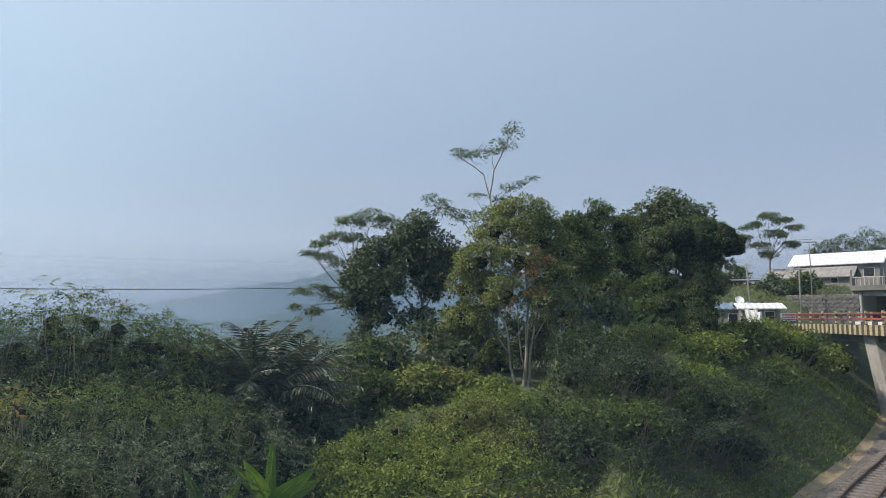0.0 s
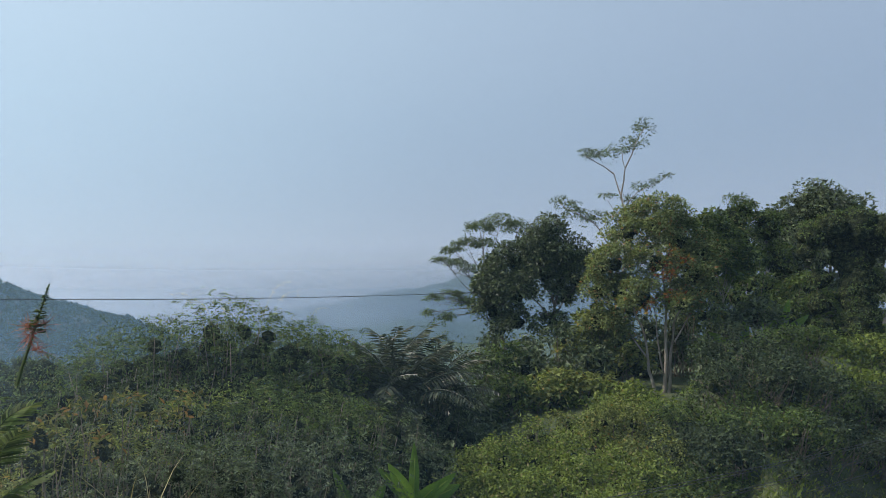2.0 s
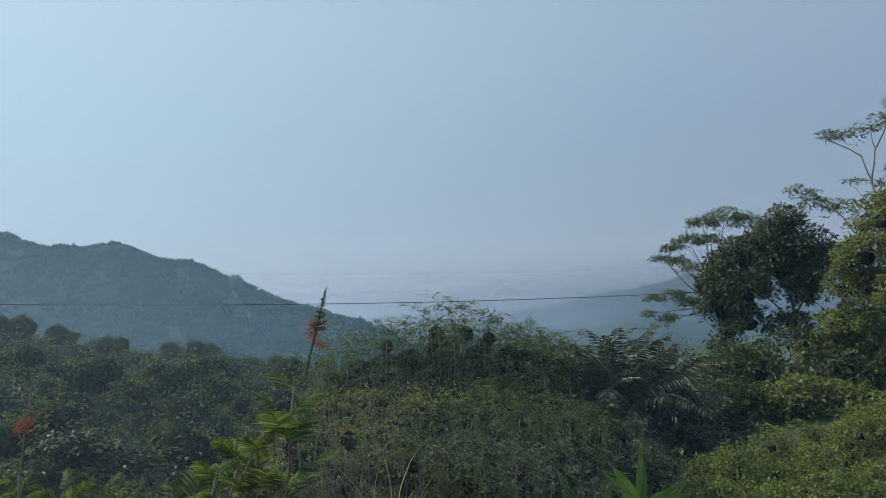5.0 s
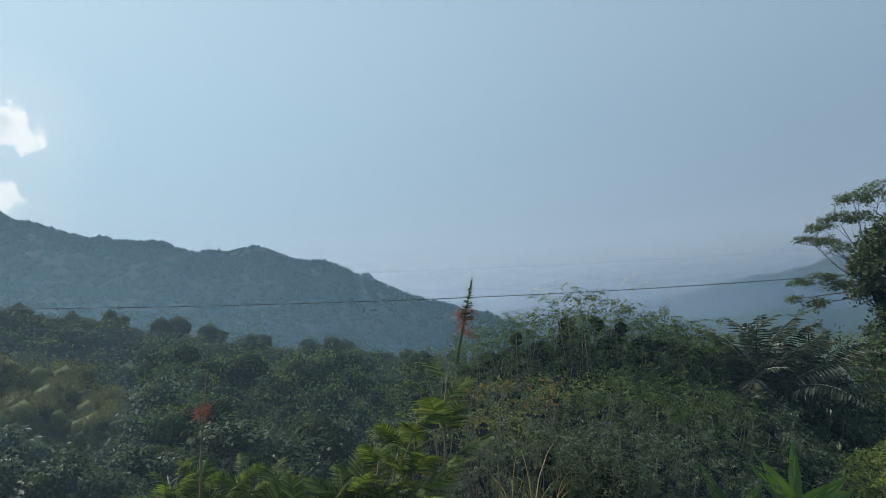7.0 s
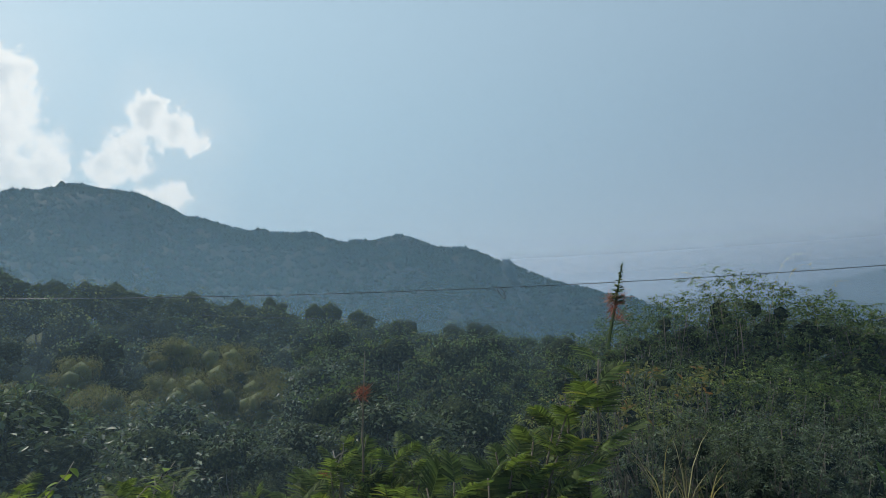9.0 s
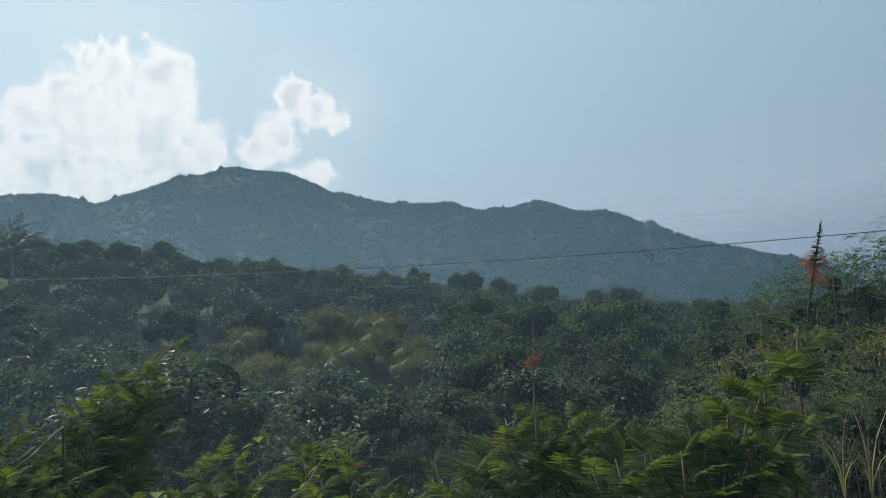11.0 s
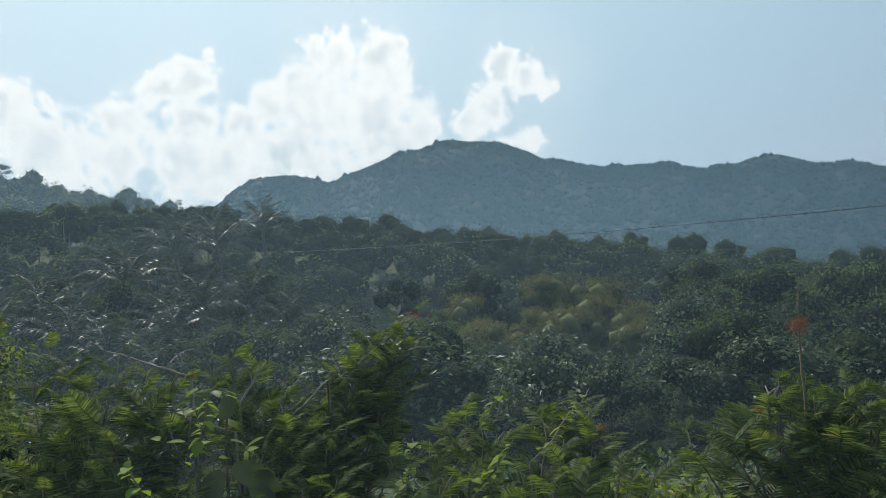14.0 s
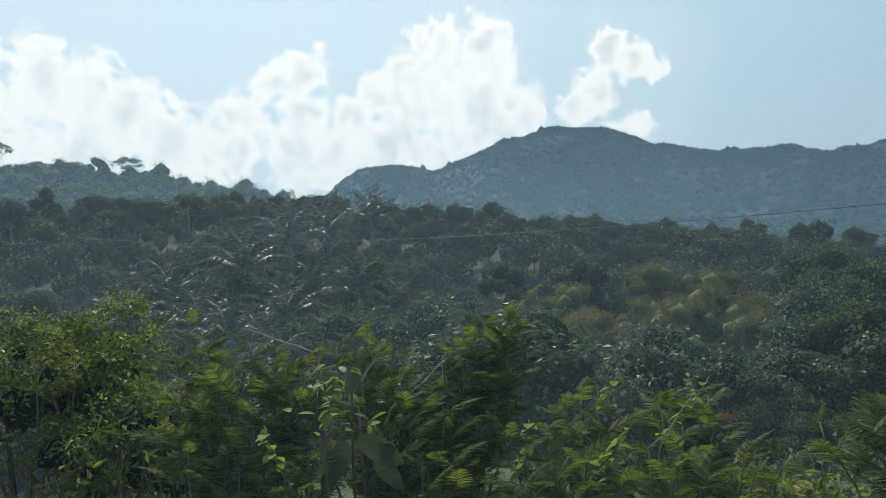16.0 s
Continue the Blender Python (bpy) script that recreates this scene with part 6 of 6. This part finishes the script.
def bridge():
    """Road bridge over the railway: deck, painted edge beams, railings, pier."""
    a, b = Vector((31.2, 68.5, 0)), Vector((28.6, 33.0, 0))
    ln = (b - a).length
    ax = math.degrees(math.atan2(b.y - a.y, b.x - a.x))
    t = thing("road_bridge", "concrete road bridge with yellow and black painted edge and red railings", "bridge", pose(a.x, a.y, DECK_Z, 0, 0, ax), kind="structure")
    # local x runs towards the camera's side, y to the right of travel is away from the camera
    part("deck", Heap().box((0, 0.25, -0.5), (ln, 7.0, -0.12), 0.02).mesh(ASPHALT), t, "dark asphalt deck")
    for y in (0.0, 7.25):
        k = 0
        for x in np.arange(0, ln, 0.38):
            part("edge_block", Heap().box((x, y, -0.72), (x + 0.376, y + 0.25, 0.02), 0.012).mesh(YELLOW if k % 2 else BLACK), t)
            k += 1
    for x in np.arange(0.2, ln, 1.0):
        part("kerb_block", Heap().box((x, 6.6, -0.12), (x + 0.98, 6.98, 0.16), 0.02).mesh(WHITE if int(round(x - 0.2)) % 2 else BLACK), t)
    for y in (0.12, 7.37):
        for x in np.arange(0.4, ln, 2.3):
            post = part("railing_post", Heap().box((x - 0.065, y - 0.065, 0.0), (x + 0.065, y + 0.065, 1.05), 0.015).mesh(BLACK), t)
            for z in (0.12, 0.5, 0.88):
                part("yellow_band", Heap().box((x - 0.069, y - 0.069, z), (x + 0.069, y + 0.069, z + 0.17), 0.01).mesh(YELLOW), post)
        for z in (0.42, 0.85):
            h = Heap()
            h.tube([(0, y, z), (ln, y, z)], [0.045, 0.045], 8)
            part("railing_bar", h.mesh(RED, True), t)
    h = Heap()
    h.box((14.8, 0.6, -6.5), (16.4, 6.6, -0.5), 0.05)
    pier = h.mesh(CONCRETE)
    for v in pier.vertices:
        if v.co.z < -3:
            v.co.x += 1.0
            v.co.y += 0.5
    part("pier", pier, t, "pale tapering concrete pier")
    part("girder", Heap().box((0, 0.9, -1.25), (ln, 1.5, -0.5), 0.02).mesh(CONCRETE_DARK), t)
    part("girder", Heap().box((0, 5.2, -1.25), (ln, 5.8, -0.5), 0.02).mesh(CONCRETE_DARK), t)
    part("abutment", Heap().box((-1.5, 0.3, -4.0), (1.2, 6.9, -0.5), 0.05).mesh(CONCRETE_DARK), t)
    # warning board at its end, unreadable lines
    s = thing("sign_board", "white roadside board with unreadable lines of writing", "sign", pose(a.x - 0.5, a.y - 3.5, DECK_Z + 0.0, 0, 0, 27))
    part("panel", Heap().box((-1.0, -0.02, 0.25), (1.0, 0.02, 0.95), 0.01).mesh(WHITE), s)
    for z in (0.36, 0.52, 0.68, 0.82):
        part("writing_bar", Heap().box((-0.85, -0.03, z), (0.85, -0.018, z + 0.05)).mesh(RED if z > 0.8 else CONCRETE_DARK), s)
    for x in (-0.8, 0.8):
        part("leg", Heap().box((x - 0.03, -0.03, -0.6), (x + 0.03, 0.03, 0.26), 0.005).mesh(CONCRETE_DARK), s)


bridge()


def gable_house(name, label, az, d, z, turn, w, dep, h, roof_h, wall, roof, over=0.5, openings=(), mono=False):
    """A simple house: walls, a pitched roof with eaves, windows and doors with frames."""
    t = thing(name, label, "house", place(az, d, z, turn))
    part("wall", Heap().box((-w / 2, -dep / 2, -1.5), (w / 2, dep / 2, h), 0.02).mesh(wall), t)
    r = Heap()
    for k in range(2):
        s = 1 if k else -1
        y0, z0 = s * (dep / 2 + over), h - roof_h * over / (dep / 2)
        n = max(8, int(w / 0.6))
        x = np.linspace(-w / 2 - over, w / 2 + over, n * 4 + 1)
        zz = 0.03 * np.sin(np.arange(len(x)) * math.pi / 2)
        top = np.stack([x, 0 * x, h + roof_h + 0.08 + zz], 1)
        low = np.stack([x, 0 * x + y0, z0 + 0.08 + zz], 1)
        m = len(x)
        v = np.concatenate([top, low, top - [0, 0, 0.1], low - [0, 0, 0.1]])
        i = np.arange(m - 1)
        q = np.concatenate([np.stack([i, i + 1, i + m + 1, i + m], 1), np.stack([i + 2 * m, i + 3 * m, i + 3 * m + 1, i + 2 * m + 1], 1), np.stack([i + m, i + m + 1, i + 3 * m + 1, i + 3 * m], 1)])
        r.add(v, q)
    part("roof", r.mesh(roof), t)
    g = Heap()
    for x in (-w / 2, w / 2):
        g.add([(x - 0.05, -dep / 2, h), (x - 0.05, dep / 2, h), (x - 0.05, 0, h + roof_h), (x + 0.05, -dep / 2, h), (x + 0.05, dep / 2, h), (x + 0.05, 0, h + roof_h)], [(0, 1, 4, 3), (1, 2, 5, 4), (2, 0, 3, 5)], [(0, 2, 1), (3, 4, 5)])
    part("gable", g.mesh(wall), t)
    for x, z0, ww, hh in openings:
        win = part("window", Heap().box((x - ww / 2, -dep / 2 - 0.04, z0), (x + ww / 2, -dep / 2 + 0.03, z0 + hh), 0.01).mesh(WHITE), t)
        part("pane", Heap().box((x - ww / 2 + 0.07, -dep / 2 - 0.06, z0 + 0.07), (x + ww / 2 - 0.07, -dep / 2 - 0.03, z0 + hh - 0.07)).mesh(DARK_GLASS), win)
    return t


def hamlet():
    gable_house("house", "low cottage with a white sheet roof behind the hedge", -23.3, 74, 5.8, 10, 3.3, 3.4, 2.0, 0.4, PLASTER, ROOF_WHITE, 0.45, [(0.7, 0.7, 0.9, 1.0)])
    gable_house("house", "small cottage with a bluish sheet roof behind the hedge", -20.9, 76, 5.7, 4, 4.6, 3.6, 2.1, 0.5, PLASTER, ROOF_BLUE, 0.4, [(-1.2, 0.6, 0.9, 1.0), (0.8, 0.6, 0.9, 1.0)])
    gable_house("house", "long building with a bright white sheet roof on the rise", -28.8, 124, 11.6, -14, 11.6, 6.0, 3.4, 1.6, PLASTER, ROOF_WHITE, 0.7, [(x, 1.1, 1.5, 1.3) for x in (-4.4, -2.2, 0.0, 2.2, 4.4)])
    gable_house("house", "low building with a worn grey roof", -27.0, 112, 11.0, -12, 10.0, 5.0, 1.5, 1.2, PLASTER, ROOF_GREY, 0.6, [(x, 0.4, 0.9, 0.8) for x in (-3.2, 0.0, 3.2)])
    gable_house("house", "low building with a worn grey roof", -33.6, 116, 11.3, -8, 6.0, 5.0, 2.4, 1.3, PLASTER, ROOF_GREY, 0.6, [(-2, 0.8, 1.0, 1.0), (2, 0.8, 1.0, 1.0)])
    gable_house("house", "low building with a worn grey roof", -23.4, 116, 9.6, 6, 8.0, 4.0, 1.4, 0.9, PLASTER, ROOF_GREY, 0.6, [(-2, 0.3, 1.0, 0.8), (2, 0.3, 1.0, 0.8)])
    # white sheets hung by the cottage
    for x, z, w in ((-22.4, 6.2, 1.1), (-22.9, 6.0, 0.8)):
        h = Heap()
        s = np.linspace(0, 1, 9)
        top = np.stack([s * w, 0.05 * np.sin(s * 20), 1.5 - 0.1 * np.sin(s * 3.1)], 1)
        mid = np.stack([s * w * 0.9 + 0.1, -0.15 + 0.12 * np.sin(s * 14 + 1), 0.8 + 0.1 * s], 1)
        low = np.stack([s * w * 0.8 + 0.3, -0.1 + 0.1 * np.sin(s * 17), 0.1 + 0.3 * s], 1)
        i = np.arange(8)
        h.add(np.concatenate([top, mid, low]), np.concatenate([np.stack([i, i + 1, i + 10, i + 9], 1), np.stack([i + 9, i + 10, i + 19, i + 18], 1)]))
        thing("sheet", "crumpled white sheet hanging beside the cottage", "sheet", place(x, 71.5, z), "hung sheets", me=h.mesh(WHITE))
    # stall with a pale canopy and a green tarpaulin
    t = thing("stall", "open roadside stall with pale canopy and green tarpaulin", "stall", place(-21.9, 92, 9.0, 6))
    part("canopy", Heap().box((-2.6, -1.4, 2.2), (2.6, 1.4, 2.34), 0.03).mesh(CONCRETE), t, "pale flat canopy")
    for x in (-2.4, 0, 2.4):
        for y in (-1.2, 1.2):
            part("post", Heap().box((x - 0.06, y - 0.06, -0.8), (x + 0.06, y + 0.06, 2.2), 0.01).mesh(BARK), t)
    h = Heap()
    s = np.linspace(0, 1, 7)
    top = np.stack([-1.9 + 1.0 * s, -1.5 + 0 * s, 1.2 - 0.25 * np.sin(s * 3.14)], 1)
    low = np.stack([-2.1 + 1.4 * s, -1.9 + 0.1 * np.sin(s * 9), 0.25 + 0.1 * np.sin(s * 11)], 1)
    i = np.arange(6)
    h.add(np.concatenate([top, low]), np.stack([i, i + 1, i + 8, i + 7], 1))
    part("tarpaulin", h.mesh(GREEN_TARP), t, "bright green tarpaulin")
    part("counter", Heap().box((-0.2, -1.3, -0.6), (2.2, -0.7, 0.9), 0.03).mesh(BARK), t)
    # rubble retaining wall with single stones
    w = thing("retaining_wall", "dark rubble stone retaining wall below the lawn", "wall", place(-27.7, 81, 6.75, -8), kind="structure")
    part("wall_core", Heap().box((-3.6, 0, -1.5), (2.9, 0.6, 2.4), 0.05).mesh(STONE), w)
    rng = np.random.default_rng(720)
    kinds = []
    for k in range(5):
        bm = bmesh.new()
        bmesh.ops.create_icosphere(bm, subdivisions=1, radius=1)
        for v in bm.verts:
            v.co = v.co * rng.uniform(0.8, 1.15)
        me = bpy.data.meshes.new("stone")
        bm.to_mesh(me)
        bm.free()
        me.materials.append(STONE)
        kinds.append(me)
    for row in range(6):
        for k in range(14):
            x = -3.4 + k * 0.46 + (row % 2) * 0.23 + rng.uniform(-0.05, 0.05)
            part("stone", kinds[rng.integers(5)], w, m=pose(x, 0, 0.05 + row * 0.4 + rng.uniform(-0.07, 0.07), 0, rng.uniform(0, 90), 0) @ Matrix.Diagonal((rng.uniform(0.17, 0.31), 0.09, rng.uniform(0.17, 0.27), 1)))
    # flyover behind
    f = thing("flyover", "weathered concrete flyover with a picket parapet", "bridge", place(-31.5, 84, 9.6, -14), kind="structure")
    part("deck", Heap().box((-3.4, 0, 0.0), (9, 6, 0.55), 0.03).mesh(CONCRETE_DARK), f)
    part("beam", Heap().box((-2.4, 0.6, -0.55), (9, 1.2, 0.0), 0.03).mesh(CONCRETE), f, "pale concrete beam")
    part("abutment", Heap().box((-3.4, 0.4, -4), (-2.5, 6, 0.0), 0.05).mesh(CONCRETE), f)
    part("back_wall", Heap().box((-2.5, 5.5, -4), (9, 6, 0.0), 0.02).mesh(CONCRETE_DARK), f)
    for k in range(31):
        part("picket", Heap().box((-3.3 + k * 0.4, 0.05, 0.55), (-3.22 + k * 0.4, 0.13, 1.35), 0.01).mesh(CONCRETE), f)
    for k in range(4):
        part("fence_post", Heap().box((-3.35 + k * 3, 0.02, 0.55), (-3.2 + k * 3, 0.16, 2.2), 0.02).mesh(CONCRETE_DARK), f)
    part("handrail", Heap().box((-3.4, 0.04, 1.3), (9, 0.14, 1.42), 0.02).mesh(CONCRETE), f)
    # poles and the dish
    for az, d, z, hh, r, lab, arm in ((-22.9, 78, 5.8, 6.6, 0.11, "leaning grey utility pole by the cottage", False), (-26.15, 78, 6.0, 5.9, 0.1, "grey utility pole by the bridge", False), (-26.9, 80, 6.0, 8.7, 0.06, "slender steel mast with crossed aerial", True)):
        t = thing("utility_pole", lab, "pole", place(az, d, z) @ pose(0, 0, 0, 0, -3.0 if az > -23 else -0.3, 0))
        h = Heap()
        h.tube([(0, 0, -1), (0, 0, hh * 0.5), (0, 0, hh)], [r, r * 0.85, r * 0.7], 8)
        part("shaft", h.mesh(CONCRETE_DARK, True), t)
        part("crossarm", Heap().box((-0.5, -0.04, hh - 0.35), (0.5, 0.04, hh - 0.25), 0.01).mesh(CONCRETE_DARK), t)
        if arm:
            part("aerial", Heap().box((-1.0, -0.02, hh - 0.05), (0.3, 0.02, hh), 0.005).mesh(CONCRETE_DARK), t)
    t = thing("satellite_dish", "white satellite dish on the cottage roof", "satellite dish", place(-22.2, 73.5, 8.1))
    bm = bmesh.new()
    bmesh.ops.create_uvsphere(bm, u_segments=20, v_segments=12, radius=0.62)
    bmesh.ops.delete(bm, geom=[v for v in bm.verts if v.co.z > -0.38], context="VERTS")
    bmesh.ops.solidify(bm, geom=bm.faces[:], thickness=0.03)
    me = bpy.data.meshes.new("bowl")
    bm.to_mesh(me)
    bm.free()
    me.materials.append(WHITE)
    part("bowl", me, t, m=pose(0, 0.3, 0.75, 55, 0, 20))
    h = Heap()
    h.tube([(0, 0.2, -0.6), (0, 0.2, 0.3)], [0.03, 0.03], 6)
    part("mast", h.mesh(CONCRETE_DARK), t)
    # mown slope
    rng = np.random.default_rng(730)
    n = 9000
    az, d = rng.uniform(-33, -18, n), rng.uniform(80, 112, n)
    x, y = -d * np.sin(np.radians(az)), d * np.cos(np.radians(az))
    h = Heap()
    ln = rng.uniform(0.2, 0.45, n)
    blades(h, np.stack([x, y, ground_z(x, y)], 1), unit(rng.normal(size=(n, 3)) + [0, 0, 0.7]), rng.normal(size=(n, 3)) + [0, -0.5, 0.8], ln, ln * 0.5)
    tagged(new("lawn", h.mesh(LAWN)), "sunlit mown grass slope below the houses", "grass", kind="stuff")
    # trees behind the houses
    flat = [(0, 0, 8.6, 1.3), (1.4, 0.4, 8.0, 1.2), (-1.5, 0, 7.6, 1.3), (2.6, 0, 7.2, 1.1), (-2.6, 0.2, 6.2, 1.2), (0.6, 0, 6.6, 1.4), (-1.0, 0, 5.4, 1.2), (2.0, 0.2, 5.4, 1.2), (0, 0, 4.4, 1.2)]
    broadleaf("tree", "layered feathery tree behind the houses", -24.3, 112, 10.0, [(x * 1.3, y, z * 1.3, r * 1.25) for x, y, z, r in flat], None, LEAF_FAR, 9500, 0.26, 0.4, BARK, 0.16, (0, 0, 0), 0.6, 2, 731, 0.36, 0.42, 0.3)
    round5 = [(0, 0, 4.2, 1.4), (1.2, 0, 3.6, 1.2), (-1.2, 0, 3.4, 1.2), (0.2, 0.4, 2.4, 1.3)]
    for k, (az, d, z, s) in enumerate([(-21.8, 105, 8.5, 1.0), (-29.0, 150, 13.5, 1.5), (-30.6, 150, 13.4, 1.7), (-31.6, 150, 13.0, 1.5), (-27.9, 150, 12.8, 1.5), (-24.4, 86, 7.4, 0.75), (-26.4, 84, 7.2, 0.8), (-25.2, 84, 6.8, 0.7), (-20.2, 96, 7.6, 1.0), (-33.0, 150, 13.0, 1.6)]):
        broadleaf("tree", "small round tree among the houses", az, d, z, [(x * s, y * s, zz * s, r * s) for x, y, zz, r in round5], None, LEAF_DARK if k % 2 else LEAF_MID, 1500, 0.38, 0.5, BARK, 0.12, (0, 0, 0), 0.5, 2, 740 + k, group="trees among the houses")


hamlet()

# ---- overhead lines ----


def cable(label, pts, r=0.012, knot=None, group="overhead lines"):
    t = thing("cable", label, "cable", group=group)
    h = Heap()
    h.tube(pts, r, 6)
    part("strand", h.mesh(CABLE, True), t)
    if knot is not None:
        h = Heap()
        a = np.linspace(0, 1, 10)
        h.tube(np.asarray(knot) + np.stack([0.28 * np.sin(a * 4.4), 0 * a, -0.42 * np.sin(a * 3.14) + 0.06 * np.sin(a * 9)], 1), r * 1.5, 5)
        part("loose_end", h.mesh(CABLE, True), t, "loose curled end of wire")
    return t


def long_cable(az_mid, dist, low, k, s0, s1, label, r, knot_az=None):
    """A sagging cable square to az_mid, dist metres off at its lowest point."""
    c, along = heading(az_mid) * dist, heading(az_mid + 90)
    s = np.linspace(s0, s1, 40)
    pts = [(c.x + along.x * u, c.y + along.y * u, EYE + low + k * u * u) for u in s]
    kn = None
    if knot_az is not None:
        u = dist * math.tan(radians(knot_az - az_mid))
        kn = (c.x + along.x * u, c.y + along.y * u, EYE + low + k * u * u - 0.02)
    return cable(label, pts, r, kn)


long_cable(48, 32, 1.12, 0.0009, -36, 70, "long sagging black overhead cable across the valley", 0.016, 44.8)
low_line = [heading(68) * 82 + Vector((0, 0, up(0.7, 82))), heading(50) * 68 + Vector((0, 0, up(-0.5, 68))), heading(36) * 62 + Vector((0, 0, up(-1.1, 62)))]
cable("thin overhead line low over the valley", spline(low_line, 10), 0.014)
a, b = heading(-28.5) * 41.4, heading(4) * 14.8
for dz in (0.0, -0.07, -0.45, -0.52, -0.9, -0.97):
    p0, p1 = a + Vector((0, 0, up(-4.9, 41.4) + dz)), b + Vector((0, 0, 3.35 + dz))
    s = np.linspace(0, 1, 14)
    cable("telegraph wire strung along the railway bank", [tuple(p0 + (p1 - p0) * u - Vector((0, 0, 0.19 * 4 * u * (1 - u)))) for u in s], 0.009, group="telegraph wires")


def smoke_plume():
    """Thin smoke rising from the foot of the mountain."""
    m, nt, p = material("smoke")
    nt.nodes.remove(p)
    d, c, mix = nt.nodes.new("ShaderNodeBsdfTranslucent"), nt.nodes.new("ShaderNodeBsdfTransparent"), nt.nodes.new("ShaderNodeMixShader")
    d.inputs["Color"].default_value = (0.7, 0.8, 0.9, 1)
    mix.inputs[0].default_value = 0.09
    nt.links.new(c.outputs[0], mix.inputs[1])
    nt.links.new(d.outputs[0], mix.inputs[2])
    nt.links.new(mix.outputs[0], nt.nodes["Material Output"].inputs["Surface"])
    rng = np.random.default_rng(800)
    h = Heap()
    lobes = []
    for k in range(26):
        s = k / 25
        lobes.append((-16 * s ** 1.4 + rng.normal() * 2 * s, rng.normal() * 2, 44 * s, 1.6 + 5.0 * s * rng.uniform(0.7, 1.2)))
    cores(h, rng, lobes, 1.0, True, 1.3)
    t = thing("smoke", "thin bluish smoke plume at the mountain's foot", "smoke", place(43.2, 900, up(1.0, 900)))
    part("plume", h.mesh(m, True), t)


smoke_plume()
